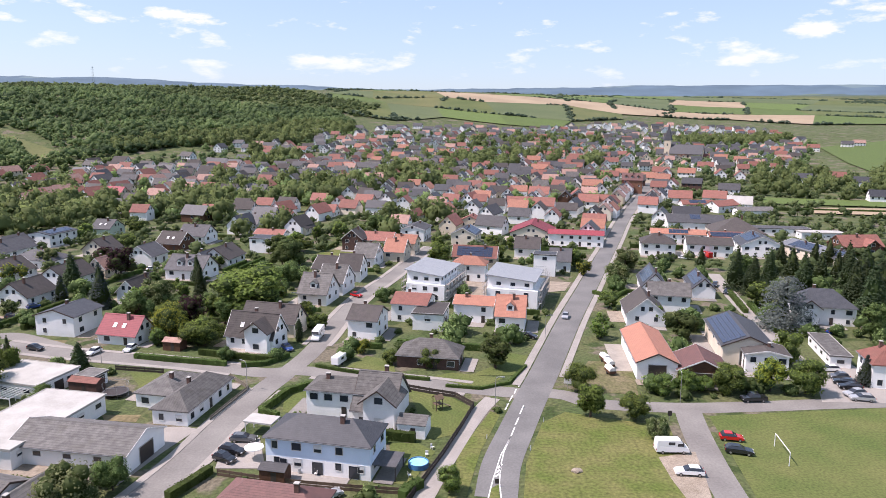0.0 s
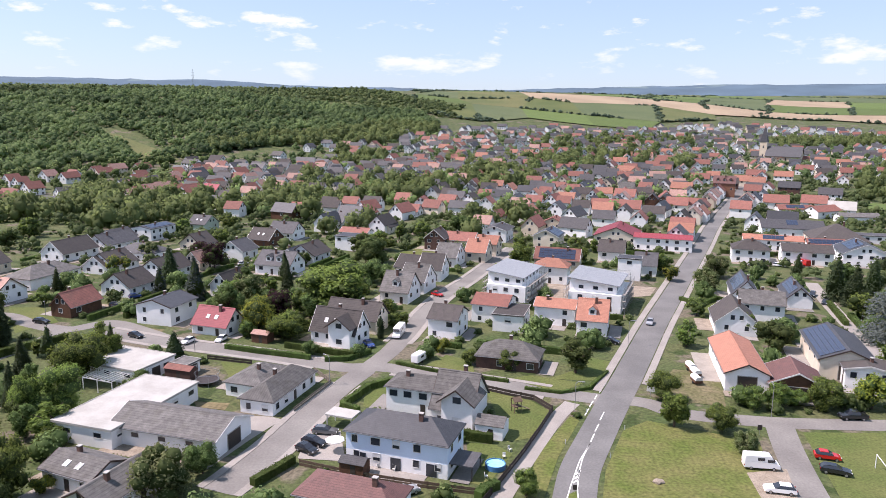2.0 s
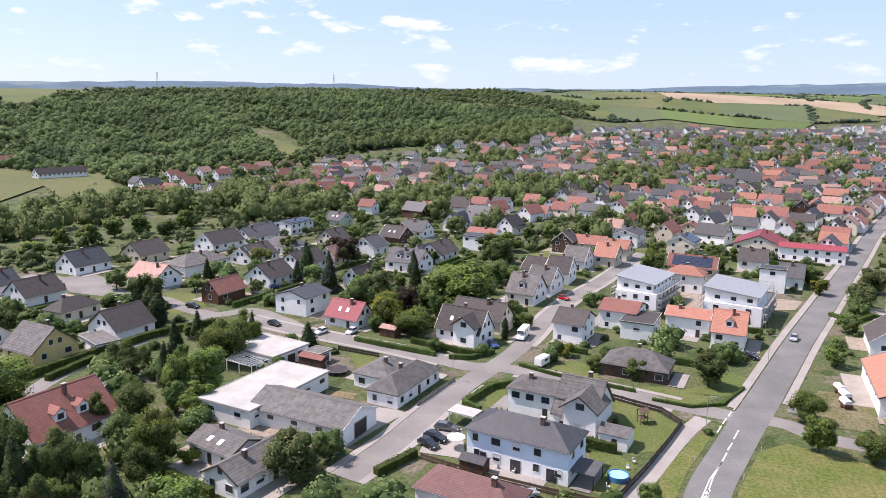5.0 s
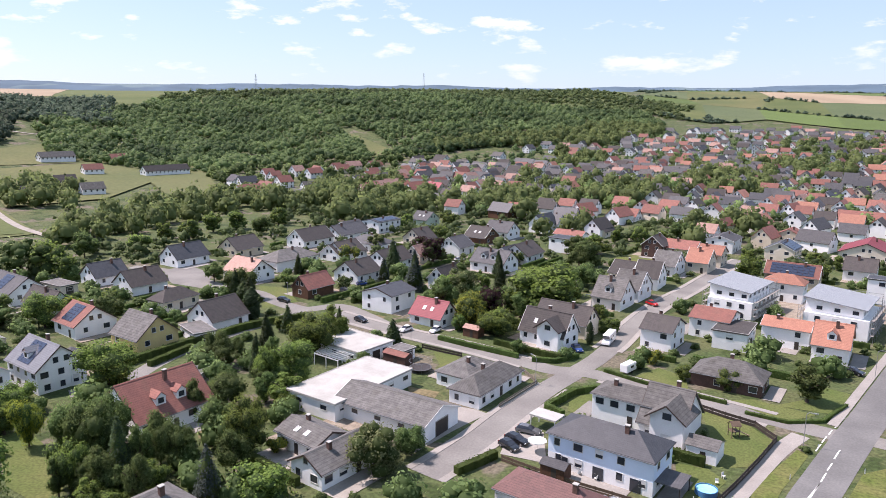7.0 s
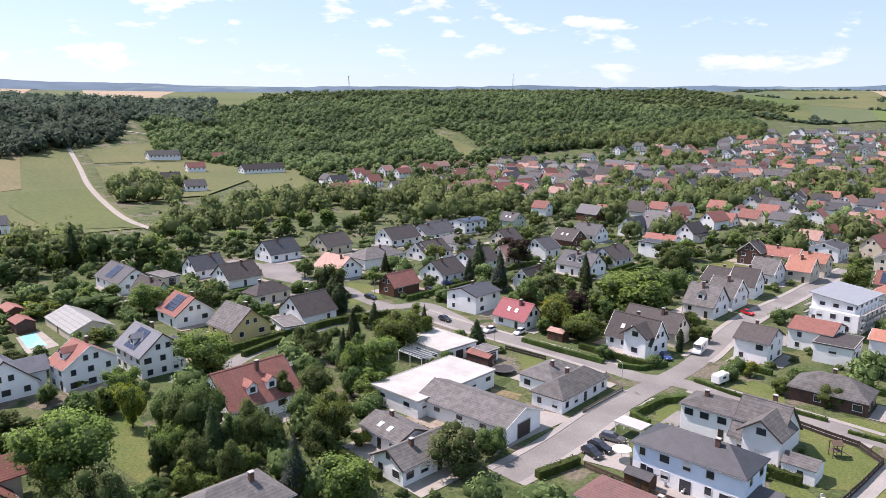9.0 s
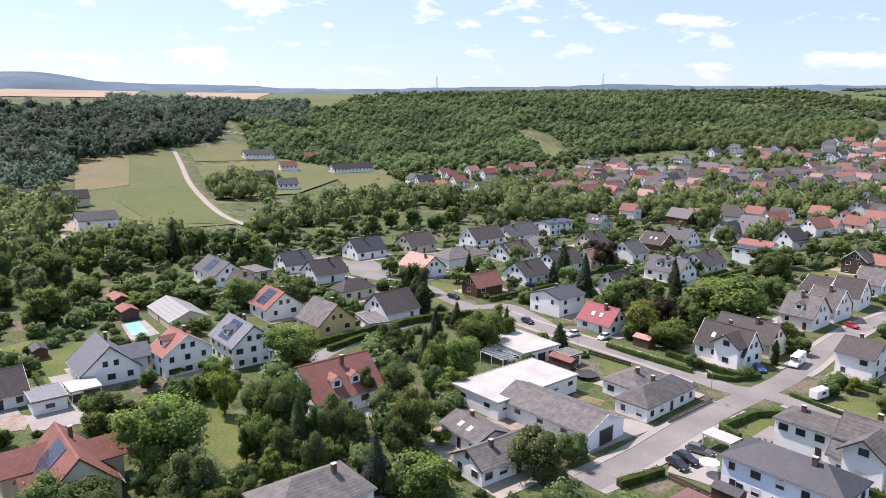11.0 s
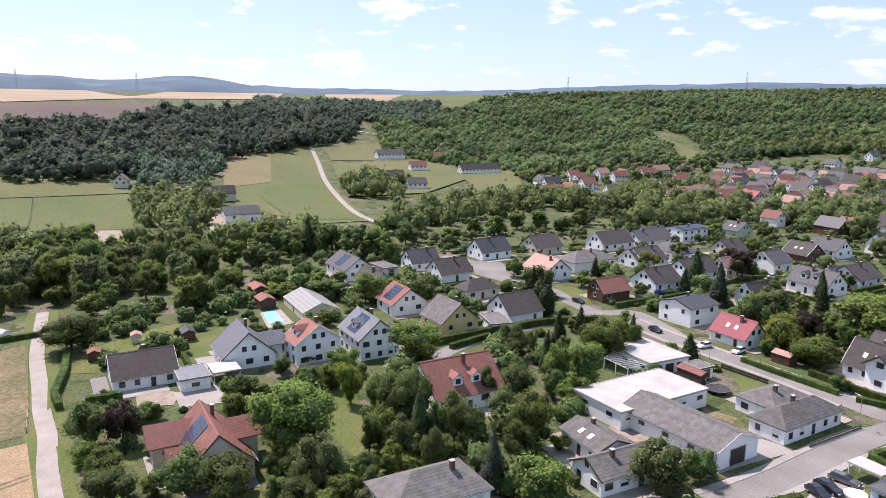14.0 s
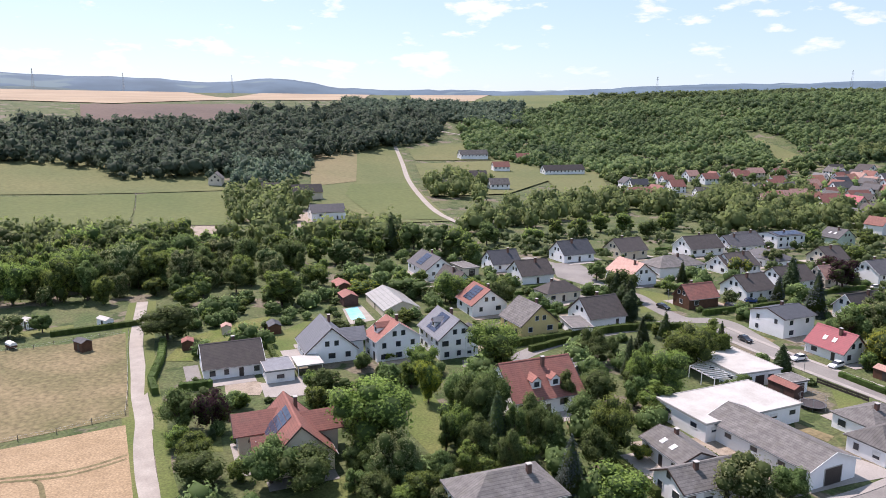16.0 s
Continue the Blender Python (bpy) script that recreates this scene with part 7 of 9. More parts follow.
def disc(r, y0, y1, n=14):
    v = [(math.cos(2 * math.pi * i / n) * r, y, math.sin(2 * math.pi * i / n) * r) for y in (y0, y1) for i in range(n)]
    return v, [tuple(range(n)), tuple(range(2 * n - 1, n - 1, -1))] + [(i, n + i, n + (i + 1) % n, (i + 1) % n) for i in range(n)]


def car(x, y, yaw, form, colour, label, z=0.06):
    low, top, ln = CAR_SIDES[form]
    key = ("car", form, colour)
    if key not in _cache:
        half = 0.9 if form in ("hatch", "wagon") else 1.02
        parts = [("body", bevelled("body", loft_side(low, half, half - 0.06), CARPAINT[colour], 0.06))]
        big = form in ("van", "camper")
        parts.append(("cabin", bevelled("cabin", loft_side(top, half - 0.06, half - (0.1 if big else 0.22)), CARPAINT[colour] if big else GLASS, 0.05)))
        if not big:
            xs = [p for p in top[1:-1]]
            rv = loft_side([(xs[0][0] + 0.02, xs[0][1] - 0.02), (xs[1][0], xs[1][1] + 0.03), (xs[2][0], xs[2][1] + 0.03), (xs[2][0] + 0.05, xs[2][1] - 0.03)], half - 0.24, half - 0.26)
            parts.append(("roof", bevelled("roof", rv, CARPAINT[colour], 0.02)))
        else:
            a, b = top[-2], top[-1]
            parts.append(("windscreen", mesh_of("windscreen", [(a[0] - 0.05, -0.8, a[1]), (a[0] - 0.05, 0.8, a[1]), (b[0] + 0.06, 0.85, b[1] + 0.1), (b[0] + 0.06, -0.85, b[1] + 0.1),
                                                               (a[0] + 0.02, -0.8, a[1] + 0.02), (a[0] + 0.02, 0.8, a[1] + 0.02), (b[0] + 0.12, 0.85, b[1] + 0.12), (b[0] + 0.12, -0.85, b[1] + 0.12)],
                                                 [(4, 5, 6, 7), (3, 2, 1, 0), (0, 1, 5, 4), (1, 2, 6, 5), (2, 3, 7, 6), (3, 0, 4, 7)], GLASS)))
        _cache[key] = parts
        if "tyre" not in _cache:
            _cache["tyre"] = bevelled("tyre", disc(0.32, -0.1, 0.1), TYRE, 0.02)
            _cache["rim"] = mesh_of("rim", *disc(0.2, -0.115, 0.115, 10), RIM)
            _cache["headlight"] = mesh_of("headlight", *box_data(-0.06, 0.03, -0.2, 0.2, -0.07, 0.07), LAMP)
            _cache["tail_light"] = mesh_of("tail_light", *box_data(-0.02, 0.05, -0.12, 0.12, -0.12, 0.12), TAIL)
            _cache["side_window"] = mesh_of("side_window", *box_data(-0.55, 0.55, -0.02, 0.02, -0.25, 0.25), GLASS)
    root = new({"van": "van", "camper": "motorhome", "pickup": "pickup_truck"}.get(form, "car"))
    root.matrix_world = pose(x, y, z, 0, 0, yaw) @ pose(-ln / 2, 0, 0)
    tagged(root, label, "car" if form not in ("van", "camper") else "van")
    for n, me in _cache[key]:
        child(n, me, root)
    half = 0.86 if form in ("hatch", "wagon") else 0.98
    for wx in (ln * 0.19, ln * 0.81):
        for s in (-1, 1):
            t = child("wheel", _cache["tyre"], root, pose(wx, s * (half - 0.06), 0.32))
            child("rim", _cache["rim"], t)
    for s in (-1, 1):
        child("headlight", _cache["headlight"], root, pose(ln - 0.08, s * (half - 0.25), 0.68))
        child("tail_light", _cache["tail_light"], root, pose(-0.005, s * (half - 0.15), 0.85))
        if form in ("van", "camper"):
            child("side_window", _cache["side_window"], root, pose(ln * 0.45, s * (half - 0.035), 1.95))
            child("side_window", _cache["side_window"], root, pose(ln * 0.72, s * (half - 0.02), 1.7))
    return root


# ---------- fences, hedges, posts ----------
WOODFENCE = plain("dark_fence_wood", (0.055, 0.042, 0.035), 0.85, grain=0.4)
PALEWOOD = plain("brown_fence_wood", (0.16, 0.11, 0.075), 0.85, grain=0.4)
POSTWOOD = plain("grey_post_wood", (0.22, 0.19, 0.15), 0.9, grain=0.4)
STEEL = plain("galvanised_steel", (0.4, 0.41, 0.41), 0.45, 0.6)


def along(pts, gap):
    """Places every gap metres along the line pts, with the heading there."""
    out = []
    for (x0, y0), (x1, y1) in zip(pts, pts[1:]):
        d = math.hypot(x1 - x0, y1 - y0)
        n = max(1, round(d / gap))
        a = math.degrees(math.atan2(y1 - y0, x1 - x0))
        out += [(x0 + (x1 - x0) * i / n, y0 + (y1 - y0) * i / n, a, d / n) for i in range(n)]
    return out


def fence(pts, h, mat, label, gap=2.0, boards=3):
    """Posts with level boards between them."""
    root = new("fence")
    root.location = (*pts[0], 0)
    tagged(root, label, "fence")
    inv = Matrix.Translation((-pts[0][0], -pts[0][1], 0))
    for x, y, a, d in along(pts, gap):
        z = float(height(x, y))
        child("post", box_mesh("post", (-0.06, 0.06, -0.06, 0.06, -0.1, h + 0.05), mat), root, inv @ pose(x, y, z, 0, 0, a))
        bh = h / boards
        for k in range(boards):
            key = ("board", round(d, 1), round(bh, 2), mat.name)
            if key not in _cache:
                _cache[key] = mesh_of("board", *box_data(0.06, round(d, 1), -0.02, 0.02, 0.04, bh - 0.05), mat)
            child("board", _cache[key], root, inv @ pose(x, y, z + bh * k, 0, 0, a))
    return root


def wire_fence(pts, h, label, gap=5.0):
    root = new("wire_fence")
    root.location = (*pts[0], 0)
    tagged(root, label, "fence")
    inv = Matrix.Translation((-pts[0][0], -pts[0][1], 0))
    for x, y, a, d in along(pts, gap):
        z = float(height(x, y))
        child("post", box_mesh("post", (-0.06, 0.06, -0.06, 0.06, -0.1, h), POSTWOOD), root, inv @ pose(x, y, z, 0, 0, a))
        for k in (0.45, 0.8):
            key = ("wire", round(d, 1))
            if key not in _cache:
                _cache[key] = mesh_of("wire", *box_data(0.06, round(d, 1), -0.01, 0.01, -0.01, 0.01), STEEL)
            child("wire", _cache[key], root, inv @ pose(x, y, z + h * k, 0, 0, a))
    return root


def hedge(pts, w, h, label="clipped dark green garden hedge", mat=None):
    """A clipped hedge: a dense core with leaf sprays all over it."""
    rng = np.random.default_rng(int(abs(pts[0][0]) * 10) + 3)
    vs, fs = [], []
    for x, y, a, d in along(pts, 1.0):
        m = pose(x, y, float(height(x, y)), 0, 0, a)
        v, f = box_data(-0.1, d + 0.1, -w / 2 * 0.85, w / 2 * 0.85, 0, h * rng.uniform(0.88, 0.96))
        k = len(vs)
        vs += [tuple(m @ Vector(p)) for p in v]
        fs += [tuple(i + k for i in q) for q in f]
        n = int(26 * (h + w) / 2.5 * d)
        u = rng.uniform(0, 1, (n, 3))
        top = rng.random(n) < w / (w + 2 * h)
        side = np.where(rng.random(n) < 0.5, -1, 1)
        py = np.where(top, (u[:, 1] - 0.5) * w, side * w / 2)
        pz = np.where(top, h, u[:, 2] * h)
        pos = np.stack([u[:, 0] * d, py, pz], 1) + rng.normal(0, 0.05, (n, 3))
        nrm = np.stack([np.zeros(n), np.where(top, 0, side), np.where(top, 1, 0.2)], 1)
        q, qf = leaf_quads(rng, pos, nrm, 0.15)
        k = len(vs)
        vs += [tuple(m @ Vector(p)) for p in q]
        fs += [tuple(i + k for i in g) for g in qf]
    return tagged(new("hedge", mesh_of("hedge", vs, fs, mat or LEAF["h"])), label, "hedge")


def street_lamp(x, y, yaw, h=6.5):
    root = new("street_lamp")
    root.matrix_world = pose(x, y, 0, 0, 0, yaw)
    tagged(root, "grey steel street lamp with a curved arm", "street lamp", "street lamps")
    child("pole", mesh_of("pole", *rod([(0, 0, -0.1), (0, 0, h - 0.6), (0.15, 0, h - 0.2), (0.5, 0, h), (1.3, 0, h + 0.05)], 0.06), STEEL), root)
    child("lamp_head", bevelled("lamp_head", box_data(1.1, 1.8, -0.13, 0.13, h - 0.04, h + 0.12), STEEL, 0.03), root)
    return root


def rod(pts, r, n=6):
    """A round bar through pts."""
    P = [Vector(p) for p in pts]
    v, f = [], []
    for i, p in enumerate(P):
        d = (P[min(i + 1, len(P) - 1)] - P[max(i - 1, 0)]).normalized()
        a = d.orthogonal().normalized()
        b = d.cross(a)
        if i:
            a = (pa - pa.dot(d) * d).normalized()
            b = d.cross(a)
        pa = a
        for k in range(n):
            t = 2 * math.pi * k / n
            v.append(tuple(p + (a * math.cos(t) + b * math.sin(t)) * r))
    for i in range(len(P) - 1):
        f += [(i * n + k, i * n + (k + 1) % n, (i + 1) * n + (k + 1) % n, (i + 1) * n + k) for k in range(n)]
    f += [tuple(range(n))[::-1], tuple(range((len(P) - 1) * n, len(P) * n))]
    return v, f


def sign_post(x, y, yaw, h, w, hh, label, mat):
    root = new("road_sign")
    root.matrix_world = pose(x, y, 0, 0, 0, yaw)
    tagged(root, label, "road sign")
    child("pole", mesh_of("pole", *rod([(0, 0, -0.1), (0, 0, h)], 0.035), STEEL), root)
    child("panel", box_mesh("panel", (-w / 2, w / 2, -0.06, -0.04, h - hh, h + 0.02), mat), root)
    return root


def goal(x, y, yaw, w=7.32, h=2.44):
    root = new("football_goal")
    root.matrix_world = pose(x, y, 0.05, 0, 0, yaw)
    tagged(root, "white bare football goal frame on the grass", "goal")
    for s in (-1, 1):
        child("post", mesh_of("post", *rod([(s * w / 2, 0, 0), (s * w / 2, 0, h)], 0.075, 8), PAINT), root)
    child("crossbar", mesh_of("crossbar", *rod([(-w / 2, 0, h), (w / 2, 0, h)], 0.075, 8), PAINT), root)
    return root


def shed(x, y, yaw, L, W, h, roof, wall, label, name="garden_shed"):
    root = new(name)
    root.matrix_world = pose(x, y, float(height(x, y)), 0, 0, yaw)
    tagged(root, label, "shed")
    (wv, wf), hl, hw, zt = wall_data("g", L, W, h, h + W * 0.22, 0.2, 0.2)
    child("wall", mesh_of("wall", wv, wf, wall), root)
    child("roof", mesh_of("roof", *roof_data("g", L, W, h, h + W * 0.22, 0.08), roof), root)
    child("door", box_mesh("door", (-0.45, 0.45, -0.02, 0.04, 0, 1.9), DARKDOOR), root, side_pose(0, 0.3, 0.05, hl, hw))
    FOOT.append((x, y, yaw, L, W))
    return root


def round_pool(x, y, r, h, wall, label):
    n = 32
    ring = [(math.cos(2 * math.pi * i / n), math.sin(2 * math.pi * i / n)) for i in range(n)]
    v = [(a * q, b * q, z) for q, z in ((r, 0), (r, h), (r - 0.12, h), (r - 0.12, h - 0.6)) for a, b in ring]
    f = [(k * n + i, k * n + (i + 1) % n, (k + 1) * n + (i + 1) % n, (k + 1) * n + i) for k in range(3) for i in range(n)]
    root = new("paddling_pool")
    root.matrix_world = pose(x, y, 0.02)
    tagged(root, label, "pool")
    child("pool_wall", mesh_of("pool_wall", v, f, wall), root)
    child("water", mesh_of("water", [(a * (r - 0.11), b * (r - 0.11), h - 0.15) for a, b in ring], [tuple(range(n))], WATER), root)
    return root


WATER, _n, _l, _b = shader("pool_water", 0.05, 0.0, 0.5)
_l.new(mixed(_n, _l, noise_of(_n, _l, 0.8, 3), (0.22, 0.58, 0.62), (0.30, 0.66, 0.68)), _b.inputs["Base Color"])
BLUEPLASTIC = plain("blue_plastic", (0.06, 0.2, 0.42), 0.4)


def building_site(x, y, yaw, L, W, h):
    """A new flat-topped apartment house with a single-pitch metal roof and scaffolding round it."""
    root = new("new_apartment_house")
    root.matrix_world = pose(x, y, 0, 0, 0, yaw)
    tagged(root, "white unfinished apartment house with grey metal roof in scaffolding", "building")
    FOOT.append((x, y, yaw, L + 3, W + 3))
    hl, hw = L / 2, W / 2
    child("wall", mesh_of("wall", *box_data(-hl, hl, -hw, hw, -0.3, 5.6), WALL["w"]), root)
    v, f = extrude_x([(-hw + 1.6, 5.6), (hw, 5.6), (hw, h + 0.2), (-hw + 1.6, h - 0.9)], -hl + 1.4, hl - 0.6)
    child("attic_wall", mesh_of("attic_wall", v, f, WALL["w"]), root)
    v, f = extrude_x([(-hw + 0.6, h - 1.2), (hw + 0.6, h + 0.3), (hw + 0.6, h + 0.55), (-hw + 0.6, h - 0.95)], -hl + 0.4, hl + 0.3)
    child("roof", mesh_of("roof", v, f, ROOF["Z"]), root)
    rnd = random.Random(int(abs(x)))
    for zc in (1.5, 4.3, 7.0):
        inset = 1.6 if zc > 6 else 0
        for i in range(5):
            add_window(root, side_pose(0, (i - 2) * L / 5.6, zc, hl, hw - inset), 1.5, 1.3 if zc < 6 else 0.9, True, rnd)
        for i in range(3):
            add_window(root, side_pose(3, (i - 1) * W / 3.6, zc, hl - (0.6 if zc > 6 else 0), hw), 1.4, 1.3 if zc < 6 else 1.0, True, rnd)
            add_window(root, side_pose(2, (i - 1) * W / 3.6, zc, hl - (1.4 if zc > 6 else 0), hw), 1.4, 1.3 if zc < 6 else 1.0, True, rnd)
    sc = new("scaffolding")
    sc.matrix_world = pose(x, y, 0, 0, 0, yaw)
    tagged(sc, "galvanised scaffolding with plank decks round a new house", "scaffolding")
    for sx in (-1, 1):
        nx = int(L / 2.5)
        for i in range(nx + 1):
            px = -hl - 0.6 + (L + 1.2) * i / nx
            for oy in (0.5, 1.3):
                child("standard", box_mesh("standard", (-0.035, 0.035, -0.035, 0.035, 0, 7.6), STEEL), sc, pose(px, sx * (hw + oy), 0))
        for zc in (2.0, 4.0, 6.0):
            y0, y1 = sorted((sx * (hw + 0.5), sx * (hw + 1.3)))
            child("deck", mesh_of("deck", *box_data(-hl - 0.6, hl + 0.6, y0, y1, zc, zc + 0.06), PAVING), sc)
            child("guard_rail", mesh_of("guard_rail", *box_data(-hl - 0.6, hl + 0.6, sx * (hw + 1.3) - 0.03, sx * (hw + 1.3) + 0.03, zc + 0.95, zc + 1.02), STEEL), sc)
    for i in range(5):
        py = -hw + W * i / 4
        for ox in (0.5, 1.3):
            child("standard", box_mesh("standard", (-0.035, 0.035, -0.035, 0.035, 0, 8.6), STEEL), sc, pose(hl + ox, py, 0))
    for zc in (2.0, 4.0, 6.0, 8.0):
        child("deck", mesh_of("deck", *box_data(hl + 0.5, hl + 1.3, -hw, hw, zc, zc + 0.06), PAVING), sc)
        child("guard_rail", mesh_of("guard_rail", *box_data(hl + 1.27, hl + 1.33, -hw, hw, zc + 0.95, zc + 1.02), STEEL), sc)
    return root


def church(x, y, yaw, z):
    root = new("church")
    root.matrix_world = pose(x, y, z, 0, 0, yaw)
    tagged(root, "village church with slate roof and pointed tower", "church")
    SLATE, SAND = ROOF["K"], WALL["b"]
    v, f = extrude_x([(-8, -0.5), (8, -0.5), (8, 8), (0, 17), (-8, 8)], 0, 34)
    child("nave", mesh_of("nave", v, f, SAND), root)
    rv, rf = roof_data("g", 35, 18, 7.8, 17.6, 0.4)
    child("nave_roof", mesh_of("nave_roof", [(a + 17, b, c) for a, b, c in rv], rf, SLATE), root)
    child("tower", mesh_of("tower", *box_data(-7, 0, -3.5, 3.5, -0.5, 22), SAND), root)
    v = [(-7.3, -3.8, 22), (0.3, -3.8, 22), (0.3, 3.8, 22), (-7.3, 3.8, 22), (-3.5, 0, 40), (-3.5, 0, 22)]
    child("spire", mesh_of("spire", v, [(0, 1, 4), (1, 2, 4), (2, 3, 4), (3, 0, 4), (3, 2, 1, 0)], SLATE), root)
    for i in range(4):
        add_window(root, side_pose(0, 6 + i * 7, 4.5, 34, 8), 1.6, 4.0, False, random)
    for zc in (8, 17):
        add_window(root, side_pose(0, -3.5, zc, 0, 3.5), 1.2, 2.6, False, random)
    return root


def pylon(x, y, z, h):
    """A far power pylon: a tapering lattice mast with cross arms."""
    root = new("power_pylon")
    root.matrix_world = pose(x, y, z, 0, 0, 20)
    tagged(root, "tall grey lattice power pylon on the plateau", "pylon", "power pylons")
    for sx in (-1, 1):
        for sy in (-1, 1):
            child("leg", mesh_of("leg", *rod([(sx * 3, sy * 3, 0), (sx * 0.4, sy * 0.4, h)], 0.22, 4), STEEL), root)
    for k in (0.7, 0.84, 0.95):
        child("cross_arm", mesh_of("cross_arm", *rod([(-8 + 6 * k, 0, h * k), (8 - 6 * k, 0, h * k)], 0.25, 4), STEEL), root)
    return root


def parasol(x, y, r):
    root = new("parasol")
    root.matrix_world = pose(x, y, 0)
    tagged(root, "white open parasol on a terrace", "parasol")
    n = 8
    v = [(0, 0, 2.7)] + [(math.cos(2 * math.pi * i / n) * r, math.sin(2 * math.pi * i / n) * r, 2.15) for i in range(n)]
    v += [(0, 0, 2.62)] + [(p[0], p[1], p[2] - 0.12) for p in v[1:]]
    f = [(0, 1 + i, 1 + (i + 1) % n) for i in range(n)] + [(n + 1, n + 2 + (i + 1) % n, n + 2 + i) for i in range(n)]
    f += [(1 + i, n + 2 + i, n + 2 + (i + 1) % n, 1 + (i + 1) % n) for i in range(n)]
    child("canopy", mesh_of("canopy", v, f, PAINT), root)
    child("pole", mesh_of("pole", *rod([(0, 0, 0), (0, 0, 2.65)], 0.03), STEEL), root)


def trampoline(x, y, r):
    root = new("trampoline")
    root.matrix_world = pose(x, y, 0)
    tagged(root, "round garden trampoline with net poles", "trampoline")
    n = 28
    ring = [(math.cos(2 * math.pi * i / n), math.sin(2 * math.pi * i / n)) for i in range(n)]
    v = [(a * q, b * q, z) for q, z in ((r, 0.85), (r, 0.95), (r - 0.35, 0.95), (r - 0.35, 0.85)) for a, b in ring]
    f = [(k * n + i, k * n + (i + 1) % n, ((k + 1) % 4) * n + (i + 1) % n, ((k + 1) % 4) * n + i) for k in range(4) for i in range(n)]
    child("rim", mesh_of("rim", v, f, ROOF["G"]), root)
    child("mat", mesh_of("mat", [(a * (r - 0.34), b * (r - 0.34), 0.9) for a, b in ring] + [(a * (r - 0.34), b * (r - 0.34), 0.88) for a, b in ring],
                         [tuple(range(n)), tuple(range(2 * n - 1, n - 1, -1))], DARKDOOR), root)
    for i in range(6):
        a = math.pi / 3 * i
        child("net_pole", mesh_of("net_pole", *rod([(math.cos(a) * r, math.sin(a) * r, 0), (math.cos(a) * r, math.sin(a) * r, 2.5)], 0.03), STEEL), root)
    child("net_ring", mesh_of("net_ring", *rod([(a * r, b * r, 2.5) for a, b in ring] + [(r, 0, 2.5)], 0.025, 5), STEEL), root)


def play_frame(x, y, yaw):
    root = new("play_tower")
    root.matrix_world = pose(x, y, 0, 0, 0, yaw)
    tagged(root, "wooden garden play tower with a slide", "play tower")
    for sx in (-0.7, 0.7):
        for sy in (-0.7, 0.7):
            child("post", box_mesh("post", (-0.06, 0.06, -0.06, 0.06, 0, 2.4), PALEWOOD), root, pose(sx, sy, 0))
    child("deck", box_mesh("deck", (-0.8, 0.8, -0.8, 0.8, 1.2, 1.3), PALEWOOD), root)
    rv, rf = roof_data("g", 1.9, 1.9, 2.4, 3.1, 0.06)
    child("roof", mesh_of("roof", rv, rf, PALEWOOD), root)
    child("slide", mesh_of("slide", [(0.8, -0.25, 1.25), (0.8, 0.25, 1.25), (2.9, 0.25, 0.2), (2.9, -0.25, 0.2), (0.8, -0.25, 1.15), (0.8, 0.25, 1.15), (2.9, 0.25, 0.1), (2.9, -0.25, 0.1)],
                           [(3, 2, 1, 0), (4, 5, 6, 7), (0, 1, 5, 4), (1, 2, 6, 5), (2, 3, 7, 6), (3, 0, 4, 7)], ROOF["P"]), root)


def glass_pergola(x, y, yaw, L, W):
    root = new("glass_pergola")
    root.matrix_world = pose(x, y, 0, 0, 0, yaw)
    tagged(root, "white pergola frame with open rafters", "pergola")
    for sx in (-1, 0, 1):
        for sy in (-1, 1):
            child("post", box_mesh("post", (-0.07, 0.07, -0.07, 0.07, 0, 2.7), FRAME), root, pose(sx * L / 2, sy * W / 2, 0))
    for sy in (-1, 1):
        child("beam", mesh_of("beam", *box_data(-L / 2 - 0.1, L / 2 + 0.1, sy * W / 2 - 0.07, sy * W / 2 + 0.07, 2.7, 2.88), FRAME), root)
    for i in range(9):
        child("rafter", box_mesh("rafter", (-0.05, 0.05, -W / 2 - 0.3, W / 2 + 0.3, 2.88, 3.02), FRAME), root, pose(-L / 2 + L * i / 8, 0, 0))


def caravan_box(x, y, yaw):
    root = new("caravan")
    root.matrix_world = pose(x, y, 0, 0, 0, yaw)
    tagged(root, "small white caravan parked in a garden", "caravan")
    child("body", bevelled("body", box_data(-2.1, 2.1, -1.0, 1.0, 0.5, 2.4), CARPAINT["white"], 0.15), root)
    child("window", box_mesh("window", (-0.6, 0.6, -1.03, -0.99, 1.4, 1.95), GLASS), root)
    for s in (-1, 1):
        child("wheel", _cache["tyre"], root, pose(0, s * 0.9, 0.32))
    child("drawbar", mesh_of("drawbar", *rod([(2.0, 0, 0.55), (3.1, 0, 0.5)], 0.05), STEEL), root)


def garden_chair(x, y, yaw):
    root = new("garden_chair")
    root.matrix_world = pose(x, y, 0.03, 0, 0, yaw)
    tagged(root, "white plastic garden chair on a terrace", "chair", "garden chairs")
    child("seat", box_mesh("seat", (-0.25, 0.25, -0.25, 0.25, 0.4, 0.45), PAINT), root)
    child("backrest", box_mesh("backrest", (-0.25, 0.25, 0.22, 0.27, 0.45, 0.95), PAINT), root)
    for sx in (-0.21, 0.21):
        for sy in (-0.21, 0.21):
            child("leg", box_mesh("leg", (-0.025, 0.025, -0.025, 0.025, 0, 0.4), PAINT), root, pose(sx, sy, 0))


